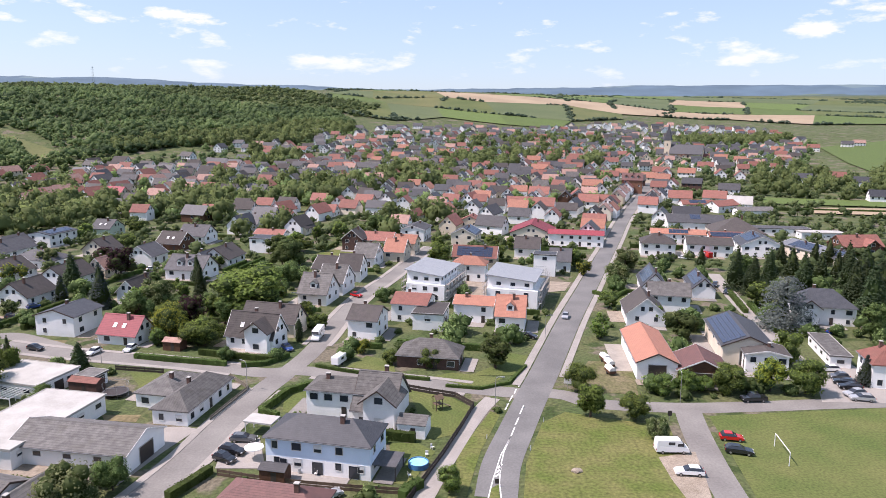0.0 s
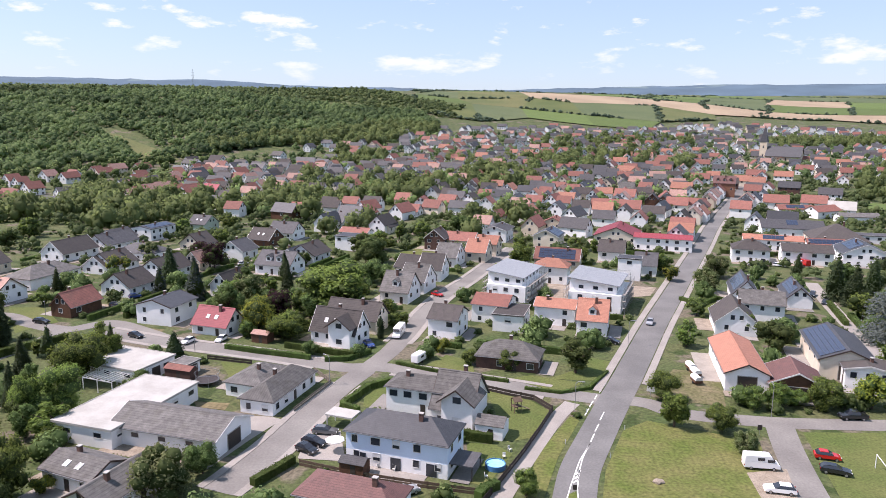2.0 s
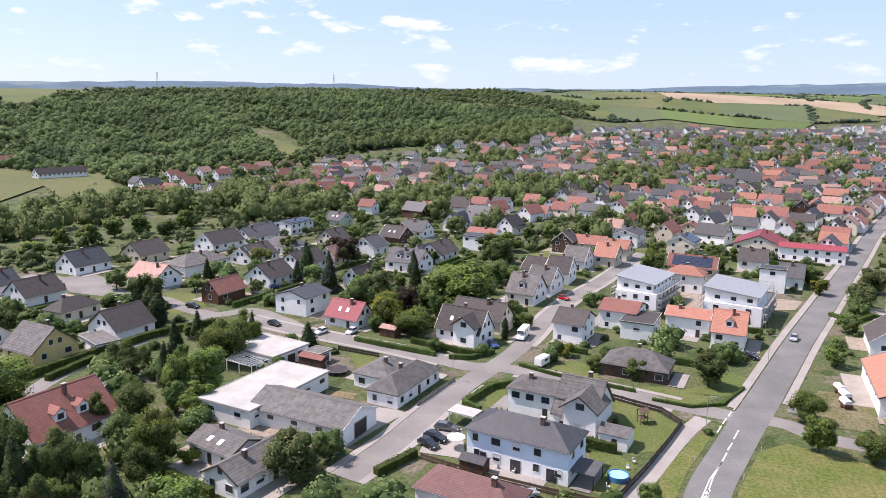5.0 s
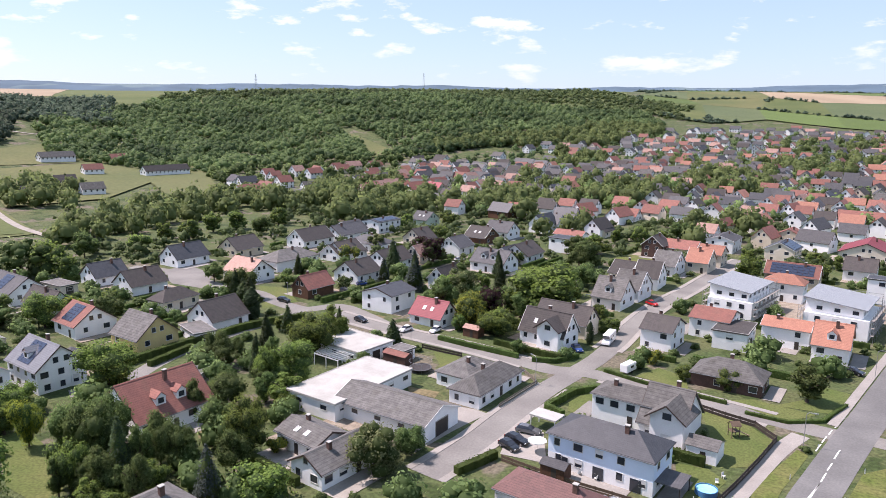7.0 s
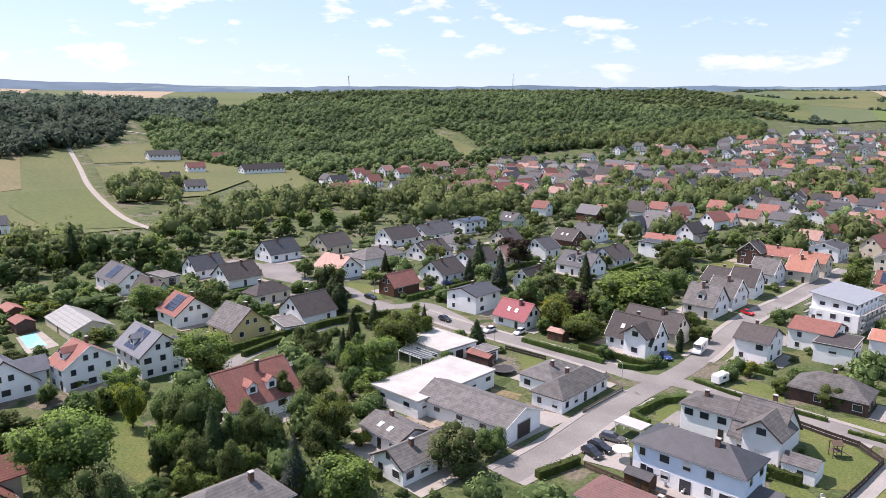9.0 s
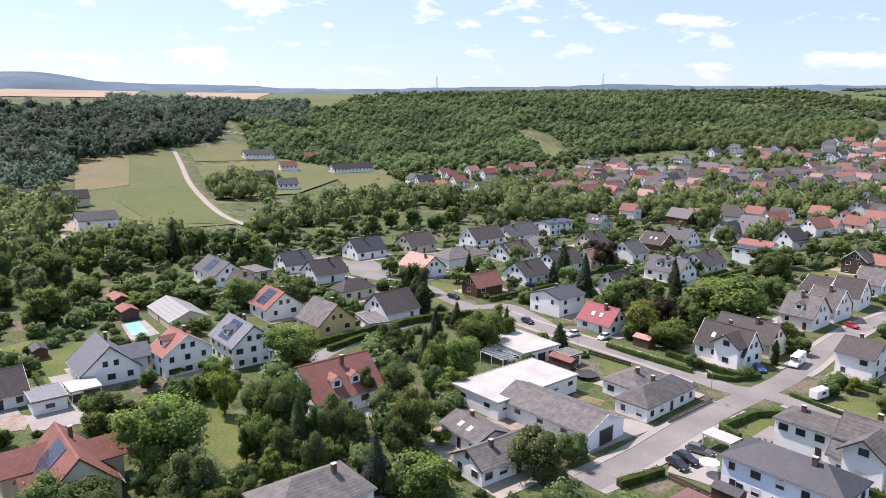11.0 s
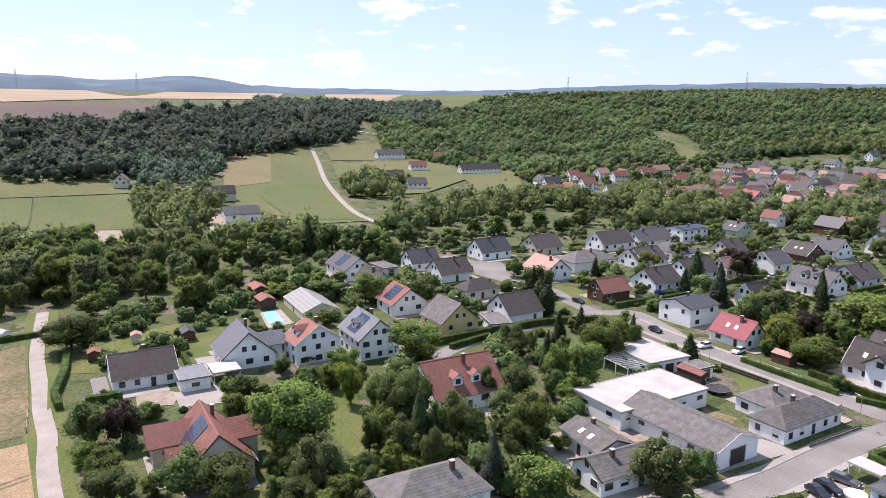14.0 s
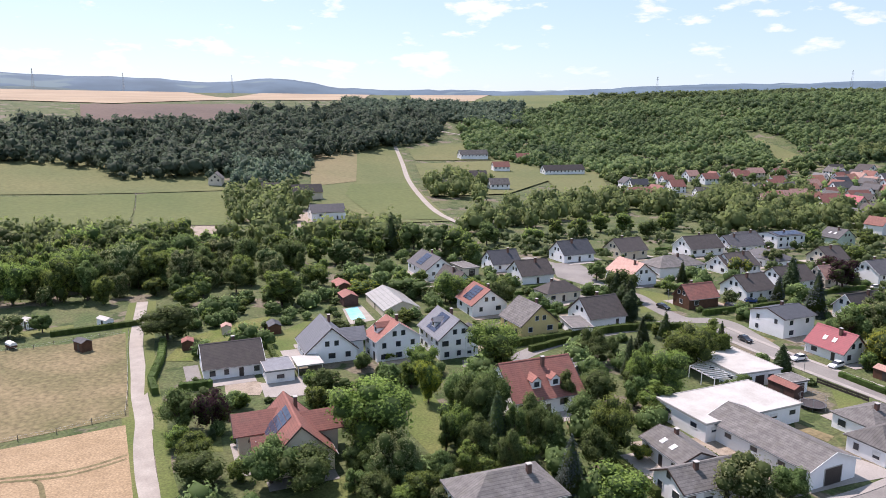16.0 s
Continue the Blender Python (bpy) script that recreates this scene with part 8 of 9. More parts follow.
def boulder(x, y):
    bv, bf = ico(2)
    rng = np.random.default_rng(4)
    v = bv * np.array([1.0, 0.7, 0.35]) * (1 + rng.normal(0, 0.1, (len(bv), 1))) + np.array([0, 0, 0.15])
    ob = new("sand_heap", mesh_of("sand_heap", v.tolist(), bf, GRAVEL))
    ob.location = (x, y, 0.04)
    return tagged(ob, "small pale heap of earth on the meadow", "heap")


def farm_trailer(x, y, yaw):
    root = new("farm_trailer")
    root.matrix_world = pose(x, y, 0.05, 0, 0, yaw)
    tagged(root, "small covered farm trailer on rough grass", "trailer")
    child("bed", bevelled("bed", box_data(-1.5, 1.5, -0.8, 0.8, 0.5, 1.1), WALL["n"], 0.04), root)
    v, f = extrude_x([(-0.8, 1.1), (0.8, 1.1), (0.75, 1.5), (0.4, 1.85), (-0.4, 1.85), (-0.75, 1.5)], -1.5, 1.5)
    child("tarpaulin", mesh_of("tarpaulin", v, f, PAINT), root)
    for s in (-1, 1):
        child("wheel", _cache["tyre"], root, pose(-0.2, s * 0.85, 0.32))
    child("drawbar", mesh_of("drawbar", *rod([(1.4, 0, 0.6), (2.6, 0, 0.5)], 0.05), STEEL), root)


def bell_tower(x, y, z):
    root = new("bell_tower")
    root.matrix_world = pose(x, y, z, 0, 0, -12)
    tagged(root, "small white tower with a grey pyramid roof", "tower")
    child("wall", mesh_of("wall", *box_data(-2.3, 2.3, -2.3, 2.3, -0.5, 13), WALL["w"]), root)
    child("roof", mesh_of("roof", [(-2.7, -2.7, 13), (2.7, -2.7, 13), (2.7, 2.7, 13), (-2.7, 2.7, 13), (0, 0, 16)], [(0, 1, 4), (1, 2, 4), (2, 3, 4), (3, 0, 4), (3, 2, 1, 0)], ROOF["G"]), root)
    for side in range(4):
        add_window(root, side_pose(side, 0, 11, 2.3, 2.3), 1.0, 1.6, False, random)


car(35.4, 196.2, -105, "hatch", "silver", "silver hatchback driving on the main street")
car(39.8, 113.7, -1, "van", "white", "white high-roof camper van on gravel")
car(40.2, 105.9, 174, "wagon", "white", "white estate car parked on gravel")
car(52.1, 118.5, -10, "hatch", "red", "red hatchback parked on the grass edge")
car(51.4, 113.4, -16, "wagon", "black", "black estate car parked on the grass edge")
car(63.7, 136.3, -176, "pickup", "black", "black pickup truck parked along the lane")
car(88.6, 154.1, 176, "wagon", "white", "white car parked in the paved yard")
car(88.4, 149.4, 175, "hatch", "grey", "grey car parked in the paved yard")
car(87.7, 145.9, 155, "wagon", "black", "black car parked in the paved yard")
car(87.4, 143.3, 169, "wagon", "black", "black car parked in the paved yard")
car(86.3, 139.7, -167, "wagon", "silver", "silver car parked in the paved yard")
car(86.3, 137.0, 169, "wagon", "silver", "silver estate car parked in the paved yard")
car(-35.0, 116.6, -2, "wagon", "grey", "grey saloon parked beside the carport")
car(-35.7, 112.1, -20, "wagon", "black", "dark estate parked in a driveway")
car(-36.2, 109.3, -27, "hatch", "black", "dark hatchback parked in a driveway")
car(-99.2, 164.7, -18, "hatch", "black", "dark hatchback parked on the street")
car(-83.8, 162.2, -105, "hatch", "white", "white hatchback parked on the street")
car(-76.2, 164.8, -96, "hatch", "white", "white car in a driveway")
car(-38.1, 166.1, -54, "hatch", "blue", "dark blue car in a driveway")
car(-32.2, 175.6, -94, "camper", "white", "white motorhome parked on the street")
car(-120.9, 202.2, 49, "hatch", "blue", "blue car parked in a driveway")
car(-121.1, 192.4, 30, "wagon", "grey", "grey car parked on the street")
car(-107.6, 255.2, 60, "hatch", "white", "white car in a driveway")
car(22.8, 177.2, -29, "hatch", "black", "black car parked beside a house")
car(-27.5, 218.5, -37, "hatch", "red", "red car in a driveway")
car(-131.6, 173.0, -11, "wagon", "black", "dark estate parked at the bend")
car(-145.8, 127.2, 9, "wagon", "blue", "dark blue estate in a driveway")
car(-119.5, 190.4, -13, "hatch", "grey", "grey car parked at the junction")
car(42.0, 179.9, 70, "hatch", "blue", "blue car under trees")
car(98.7, 283.2, -26, "wagon", "white", "white car in front of a terrace")
car(88.9, 282.2, 167, "wagon", "grey", "grey car in front of a terrace")
car(106.2, 284.1, 60, "van", "white", "white van in a yard")
car(109.4, 287.1, 100, "van", "red", "red van in a yard")
car(93.8, 226.5, -121, "wagon", "black", "black car on the lane")
car(93.6, 236.4, -117, "wagon", "black", "black car on the lane")
car(105.7, 182.9, 14, "wagon", "blue", "blue car before a white house")
car(126.2, 445.7, 72, "hatch", "grey", "grey car on the main street")
car(-17.1, 97.8, 37, "wagon", "silver", "silver car in a driveway")
fence([(-7.4, 141.2), (-2.6, 139.1), (2.7, 137.1), (6.3, 132.0), (3.5, 122.2), (0.4, 112.2), (-3.2, 101.8), (-5.5, 95.3)], 1.3, WOODFENCE, "dark stained board fence round a corner garden", 2.5, 2)
fence([(-35.9, 104.5), (-29.6, 102.8), (-22.1, 101.2), (-14.0, 100.0), (-5.7, 99.1)], 1.2, PALEWOOD, "weathered brown board fence behind the blue house", 2.5, 2)
fence([(-73.7, 151.6), (-62.1, 149.7)], 1.1, WOODFENCE, "dark board fence along the street", 2.5, 2)
fence([(-46.6, 147.6), (-40.7, 140.5), (-42.6, 131.1), (-43.8, 125.1)], 1.0, POSTWOOD, "low grey fence round a front garden", 2.5, 2)
fence([(-83.5, 199.2), (-71.7, 188.1)], 1.0, POSTWOOD, "low fence along a building plot", 2.5, 2)
wire_fence([(-194.0, 34.2), (-171.0, 29.5), (-149.4, 25.2), (-139.2, 22.8), (-137.5, 10.9), (-138.4, -1.1)], 1.2, "wire fence on wooden posts round the pasture")
wire_fence([(-194.8, 0.7), (-193.1, 12.3), (-194.1, 21.2), (-193.4, 33.3)], 1.2, "wire fence on wooden posts round the pasture")
wire_fence([(-467.9, 92.7), (-424.8, 83.6), (-385.2, 72.1)], 1.2, "wire fence across the meadow")
hedge([(-28.1, 142.0), (-31.9, 138.5), (-35.0, 128.3), (-31.2, 126.0)], 1.2, 1.5, "clipped dark green garden hedge")
hedge([(-37.3, 105.2), (-39.2, 100.9), (-41.0, 97.1)], 1.4, 1.5, "clipped dark green garden hedge")
hedge([(-72.7, 159.6), (-63.8, 157.4), (-49.8, 154.7)], 1.2, 1.3, "clipped dark green garden hedge")
hedge([(-45.9, 154.0), (-40.8, 155.2), (-36.8, 161.2)], 1.2, 1.2, "clipped dark green garden hedge")
hedge([(-5.9, 97.6), (-4.4, 100.4), (-3.2, 101.5)], 1.6, 1.6, "clipped dark green garden hedge")
hedge([(-115.0, 160.1), (-119.8, 153.0), (-123.3, 144.9), (-126.8, 128.8), (-129.4, 111.4)], 1.6, 2.0, "clipped dark green garden hedge")
hedge([(-124.5, 126.4), (-124.1, 116.3), (-124.2, 112.8)], 1.4, 1.6, "clipped dark green garden hedge")
hedge([(-136.5, 127.2), (-133.9, 136.1), (-129.7, 145.2)], 1.2, 1.2, "clipped dark green garden hedge")
hedge([(-136.7, 160.9), (-136.7, 148.3)], 1.2, 1.2, "clipped dark green garden hedge")
hedge([(49.4, 224.8), (52.9, 219.8), (56.5, 219.9)], 1.3, 1.3, "clipped dark green garden hedge")
hedge([(55.6, 219.9), (61.0, 226.7), (63.4, 225.2)], 1.3, 1.3, "clipped dark green garden hedge")
hedge([(-28.9, 154.4), (-20.6, 150.9), (-11.5, 148.3), (-2.8, 146.4)], 0.8, 0.8, "low clipped hedge along a garden wall")
hedge([(0.9, 142.9), (8.1, 141.5), (14.4, 144.8), (19.3, 155.4)], 0.7, 0.7, "low clipped hedge along a corner lawn")
hedge([(-146.2, 29.9), (-153.2, 30.7), (-166.7, 35.9), (-179.3, 39.5)], 1.5, 1.8, "bright green hedge along the farm track")
hedge([(-146.0, 34.7), (-144.5, 38.0), (-144.4, 40.9)], 1.5, 1.8, "clipped dark green garden hedge")
hedge([(94.9, 212.0), (92.3, 198.2), (90.2, 183.0)], 1.5, 1.5, "clipped dark green garden hedge")
hedge([(89.9, 202.3), (94.4, 226.1)], 1.5, 1.5, "clipped dark green garden hedge")
hedge([(197.1, 432.7), (265.5, 420.5)], 2.0, 1.8, "long dark hedge behind the gardens")
hedge([(-176.6, 58.9), (-168.8, 63.6)], 1.5, 1.6, "clipped dark green garden hedge")
hedge([(-201.9, 16.9), (-201.4, 24.8), (-200.3, 38.7)], 1.2, 1.5, "clipped dark green garden hedge")
parasol(-31.5, 110.3, 1.7)
trampoline(-67.0, 137.0, 2.6)
play_frame(-0.8, 131.1, 30)
glass_pergola(-86.4, 131.4, -15, 8.0, 5.0)
caravan_box(-24.0, 156.3, 70)
garden_chair(-2.5, 111.5, 0)
garden_chair(-1.6, 114.2, 50)
garden_chair(-5.1, 104.4, 100)
garden_chair(-11.4, 104.3, 150)
garden_chair(-22.9, 105.4, 200)
garden_chair(-20.1, 104.7, 250)
garden_chair(-25.9, 106.3, 300)
garden_chair(-12.7, 103.8, 350)
boulder(22.1, 106.6)
farm_trailer(38.5, 159.6, 100)
farm_trailer(38.7, 155.8, 100)
farm_trailer(37.9, 151.4, 100)
farm_trailer(-196.1, 7.8, 20)
bell_tower(-12, 518, 3.8)
goal(58.3, 112.5, -97)
street_lamp(10.6, 132.1, -10)
street_lamp(-40.8, 139.9, 150)
street_lamp(-78.6, 155.2, -100)
street_lamp(48.4, 135.3, 90)
street_lamp(26.8, 176.6, -20)
street_lamp(0.7, 259.4, 160)
street_lamp(-130.2, 173.1, -60)
street_lamp(-41.9, 198.2, 200)
sign_post(26.6, 141.8, -10, 2.6, 1.6, 1.2, "white blank notice board on a post", PAINT)
sign_post(8.7, 101.6, 0, 1.4, 0.7, 0.8, "dark traffic island marker sign", DARKDOOR)
sign_post(43.5, 126.6, 0, 2.0, 0.8, 1.0, "dark notice board on a post", DARKDOOR)
sign_post(8.1, 118.1, 0, 1.0, 0.14, 0.9, "white roadside marker post", PAINT)
sign_post(15.4, 113.9, 0, 1.0, 0.14, 0.9, "white roadside marker post", PAINT)
sign_post(19.3, 125.4, 0, 1.0, 0.14, 0.9, "white roadside marker post", PAINT)
sign_post(12.9, 132.1, 0, 1.0, 0.14, 0.9, "white roadside marker post", PAINT)
shed(-172.4, 43.6, -15, 3.6, 3.0, 2.2, ROOF["R"], WALL["n"], "dark red wooden garden shed", "garden_shed")
shed(-179.9, 55.6, -15, 3.2, 2.8, 2.1, ROOF["P"], WALL["b"], "pale wooden garden hut", "garden_shed")
shed(-185.5, 22.2, 20, 4.2, 3.0, 2.4, ROOF["G"], WALL["n"], "dark green field shelter in the pasture", "field_shelter")
shed(-203.9, 30.3, 20, 5, 2.6, 2.2, ROOF["W"], WALL["w"], "white caravan-like garden hut", "garden_shed")
shed(-214.0, 13.1, 20, 4, 2.6, 2.2, ROOF["W"], WALL["w"], "white garden hut under trees", "garden_shed")
shed(-26.3, 103.2, -12, 4.6, 3.0, 2.3, ROOF["G"], WALL["n"], "garden shed with a grey-blue sheet roof", "garden_shed")
shed(-204.0, 101.4, -12, 8, 5, 2.8, ROOF["R"], WALL["n"], "brown pool house with a red tiled roof", "garden_shed")
shed(-189.3, 96.3, -12, 7, 5, 2.8, ROOF["R"], WALL["k"], "brown pool house with a red tiled roof", "garden_shed")
shed(-173.9, 66.4, -12, 5, 3.5, 2.3, ROOF["K"], WALL["n"], "dark garden shelter on a lawn", "garden_shed")
shed(-74.0, 139.3, -12, 7, 3.2, 2.4, ROOF["R"], WALL["k"], "low shed with a dark red roof", "garden_shed")
shed(-65.8, 166.3, -12, 5, 3.5, 2.3, ROOF["P"], WALL["n"], "garden shelter with a pale roof", "garden_shed")
round_pool(-3.8, 108.0, 1.7, 0.9, BLUEPLASTIC, "round blue above-ground pool on a lawn")
patch("pool_terrace", [(-184.4, 91.9), (-184.8, 98.6), (-168.9, 94.3), (-168.8, 86.3)], TRACK, 0.08, "pale paved terrace round a swimming pool", "terrace")
patch("pool", [(-183.6, 92.4), (-184.1, 96.7), (-171.4, 92.7), (-172.7, 88.7)], WATER, 0.12, "turquoise swimming pool in a terrace", "pool")
building_site(-2.5, 222.9, 73, 20.7, 12.6, 9.3)
building_site(23.3, 215.9, 75, 19.1, 15.5, 9.3)
church(252, 790, -30, 10.0)
pylon(-1866, 360, 97, 55)
pylon(-1802, 603, 98, 55)
pylon(-1892, 173, 96, 60)
pylon(-828, 1710, 115, 50)
pylon(-1190, 1481, 112, 45)
strip("road_marking", [(12.6, 119.5), (13.6, 123.1)], 0.25, PAINT, 0.058, "white painted road line", "road marking", smooth=False)
strip("road_marking", [(13.8, 124.1), (14.8, 127.4)], 0.25, PAINT, 0.058, "white painted road line", "road marking", smooth=False)
strip("road_marking", [(15.2, 129.2), (16.4, 133.3)], 0.25, PAINT, 0.058, "white painted road line", "road marking", smooth=False)
strip("road_marking", [(12.5, 131.0), (13.5, 134.4)], 0.25, PAINT, 0.058, "white painted road line", "road marking", smooth=False)
strip("road_marking", [(13.7, 135.2), (14.7, 138.5)], 0.25, PAINT, 0.058, "white painted road line", "road marking", smooth=False)
strip("road_marking", [(15.1, 139.4), (15.8, 141.9)], 0.25, PAINT, 0.058, "white painted road line", "road marking", smooth=False)
strip("road_marking", [(16.4, 143.2), (17.2, 145.5)], 0.25, PAINT, 0.058, "white painted road line", "road marking", smooth=False)
strip("road_marking", [(17.6, 146.5), (18.5, 149.2)], 0.25, PAINT, 0.058, "white painted road line", "road marking", smooth=False)
strip("road_marking", [(6.9, 97.0), (8.2, 103.7), (10.2, 112.3), (12.4, 118.8)], 0.2, PAINT, 0.058, "white painted road line", "road marking", smooth=False)
strip("road_marking", [(9.1, 97.0), (9.2, 102.8), (9.8, 108.3), (10.8, 113.4), (12.4, 118.8)], 0.2, PAINT, 0.058, "white painted road line", "road marking", smooth=False)
strip("road_marking", [(8.6, 104.6), (9.6, 105.9)], 0.35, PAINT, 0.058, "white painted road line", "road marking", smooth=False)
strip("road_marking", [(8.9, 105.9), (9.8, 107.4)], 0.35, PAINT, 0.058, "white painted road line", "road marking", smooth=False)
strip("road_marking", [(9.2, 107.4), (10.1, 108.9)], 0.35, PAINT, 0.058, "white painted road line", "road marking", smooth=False)
patch("traffic_island", [(7.8, 101.1), (9.0, 102.3), (8.9, 97.0), (7.1, 97.0)], ROUGHGRASS, 0.09, "grassed traffic island in the road", "verge")
shed(-177.8, 105.2, -14, 21.1, 11.3, 2.2, ROOF["T"], WALL["b"], "long greenhouse-like shed with a pale sheet roof")
shed(-5.0, 120.6, -12, 5.5, 5, 2.6, ROOF["S"], WALL["w"], "low white annexe with a grey tiled roof", "annexe")

# ---------- woods, the far village and garden greenery ----------
def plot(i, x, y, yaw, L, W):
    """The paved drive, the terrace and the hedge that go with a house."""
    rnd = random.Random(i * 11 + 2)
    c, s = math.cos(radians(yaw)), math.sin(radians(yaw))

    def at(u, v):
        return (x + u * c - v * s, y + u * s + v * c)
    sgn = rnd.choice((-1, 1))
    if -x * -s + -y * c > 0:
        sgn = 1 if rnd.random() < 0.7 else -1
    else:
        sgn = -1 if rnd.random() < 0.7 else 1
    for way in (sgn, -sgn):
        rect = [at(-L * 0.48, way * (W / 2 - 0.5)), at(L * 0.3, way * (W / 2 - 0.5)), at(L * 0.3, way * (W / 2 + 3.8)), at(-L * 0.48, way * (W / 2 + 3.8))]
        if all(free(*p, 0.2) for p in rect[2:]) and free(*at(0, way * (W / 2 + 3.8)), 0.2):
            patch("terrace", rect, rnd.choice((PAVING, GRAVEL, TRACK)), 0.085 + 0.0004 * i, "pale paved terrace beside a house", "terrace")
            break
    for end in (1, -1):
        rect = [at(end * (L / 2 + 0.1), -W * 0.5), at(end * (L / 2 + 3.3), -W * 0.5), at(end * (L / 2 + 3.3), W * 0.45), at(end * (L / 2 + 0.1), W * 0.45)]
        if all(free(*p, 0.3) for p in rect[1:3]) and free(*at(end * (L / 2 + 3.3), 0), 0.3):
            patch("driveway", rect, rnd.choice((PAVING, ASPHALT_OLD, GRAVEL)), 0.13 + 0.0004 * i, "paved driveway beside a house", "driveway")
            break
    for way in (-sgn, sgn):
        line = [at(-L / 2 - 3 + k * (L + 6) / 6, way * (W / 2 + 6.0)) for k in range(7)]
        run = [p for p in line if free(*p, 0.6, True)]
        if len(run) > 4:
            hedge(run, rnd.uniform(0.9, 1.4), rnd.uniform(1.1, 1.9))
            break


for i, p in enumerate(PLOTS):
    if math.hypot(p[0], p[1]) < 420:
        plot(i, *p)


def stair_tower(x, y, r, h, yaw):
    """An eight-sided tower with tall windows and a tent roof."""
    root = new("octagonal_tower")
    root.matrix_world = pose(x, y, 0, 0, 0, yaw)
    tagged(root, "white octagonal tower with a grey tent roof", "tower")
    ring = [(math.cos(2 * math.pi * (k + 0.5) / 8), math.sin(2 * math.pi * (k + 0.5) / 8)) for k in range(8)]
    v = [(a * r, b * r, z) for z in (-0.3, h) for a, b in ring]
    f = [(k, (k + 1) % 8, 8 + (k + 1) % 8, 8 + k) for k in range(8)]
    child("wall", mesh_of("wall", v, f, WALL["w"]), root)
    v = [(a * r * 1.18, b * r * 1.18, z) for z in (h - 0.15, h + 0.05) for a, b in ring] + [(0, 0, h + 1.5)]
    f += [(8 + k, 8 + (k + 1) % 8, 16) for k in range(8)] + [tuple(range(7, -1, -1))]
    child("roof", mesh_of("roof", v, f, ROOF["G"]), root)
    rnd = random.Random(4)
    for k in range(8):
        for z in (1.7, 4.4):
            if z < h - 0.9:
                m = pose(0, 0, 0, 0, 0, 45 * k) @ pose(r * math.cos(math.pi / 8), 0, z, 0, 0, -90)
                add_window(root, m, 1.0, 1.6, True, rnd)


stair_tower(-131.2, 98.8, 2.17, 6.6, 20)


patch("upland_fields", [polar(a, d) for a, d in ((10, 1235), (24, 1165), (36, 1190), (46, 1130), (53, 1010), (60, 1000), (60, 1700), (35, 1900), (10, 1900))], GREENFIELD, 0.5, "green upland fields behind the wooded slope", "field", step=70)
combe = [(-529.6, 152.8), (-647.7, 219.2), (-608.3, 271.3), (-518.1, 232.0), (-458.6, 193.3), (-455.5, 156.4), (-476.9, 146.4)]
woods("farm_woods", [p for p in spread(combe, 7.5, 12) if free(*p, 1)], 9, 16, 0.9, 12, "dark woods running down to the farmstead", DARKWOOD, 5, 56, 0.08)
slope = [polar(a, d) for a, d in ((53, 690), (47, 645), (42, 632), (38, 682), (34.5, 738), (30.6, 748), (27, 762), (24.4, 782), (20, 815), (15, 905), (11, 1010), (7, 1120), (9, 1260), (14, 1210), (24, 1160), (36, 1180), (46, 1120), (54, 900))]
clear = [(-490, 764), (-464, 773), (-418, 741), (-355, 681), (-374, 662), (-430, 709)]
woods("hillside_woods", [p for p in spread(slope, 6.2, 1) if not inside(*p, clear) and noise.noise(Vector((p[0] / 30, p[1] / 30, 7))) > -0.5], 4, 14, 1.12, 1, "dense green deciduous woods on a hillside", None, 4, 34, 0.085)
brow = [polar(a, d) for a, d in ((40, 1165), (30, 1155), (24, 1150), (14, 1205), (9, 1260), (6.0, 1215), (5.2, 1390), (8, 1520), (13.5, 1800), (22, 1720), (34, 1600), (44, 1400), (46, 1150))]
woods("hilltop_woods", [p for p in spread(brow, 11.5, 21) if noise.noise(Vector((p[0] / 70, p[1] / 70, 3))) > -0.24], 6, 13, 1.5, 21, "woods and scrub on the brow of the hill", None, 3, 30, 0.1)
foot = [polar(a, d) for a, d in ((47, 640), (47, 540), (42, 500), (36, 560), (31, 640), (26, 700), (24, 775), (30, 745), (34.5, 735), (38, 680), (42, 630))]
woods("foot_woods", [p for p in spread(foot, 10.5, 22) if free(*p, 3.0, True)], 6, 13, 1.0, 22, "broadleaf trees at the foot of the hill", BELT, 5, 60, 0.085, True)
upper = [polar(a, d) for a, d in ((49, 915), (56, 920), (63, 940), (63, 1120), (49, 1120))]
woods("upper_woods", spread(upper, 8.0, 14), 9, 16, 1.2, 14, "dark woods along the top of the valley", DARKWOOD, 5, 44, 0.085)
north = [polar(a, d) for a, d in ((56, 760), (60, 690), (66, 600), (72, 540), (80, 520), (80, 560), (90, 620), (110, 620), (110, 740), (90, 740), (73, 745), (69, 870), (62, 930), (55, 960))]
woods("valley_woods", spread(north, 8.0, 2), 8, 23, 0.95, 2, "dark green tall woods on the valley side", DARKWOOD, 5, 72, 0.08)
woods("tree_belts", [(x, y) for _, x, y, *rest in GROVES[170:]], 10, 18, 0.82, 5, "belts of broadleaf trees between the estates", BELT, 7, 130, 0.074)
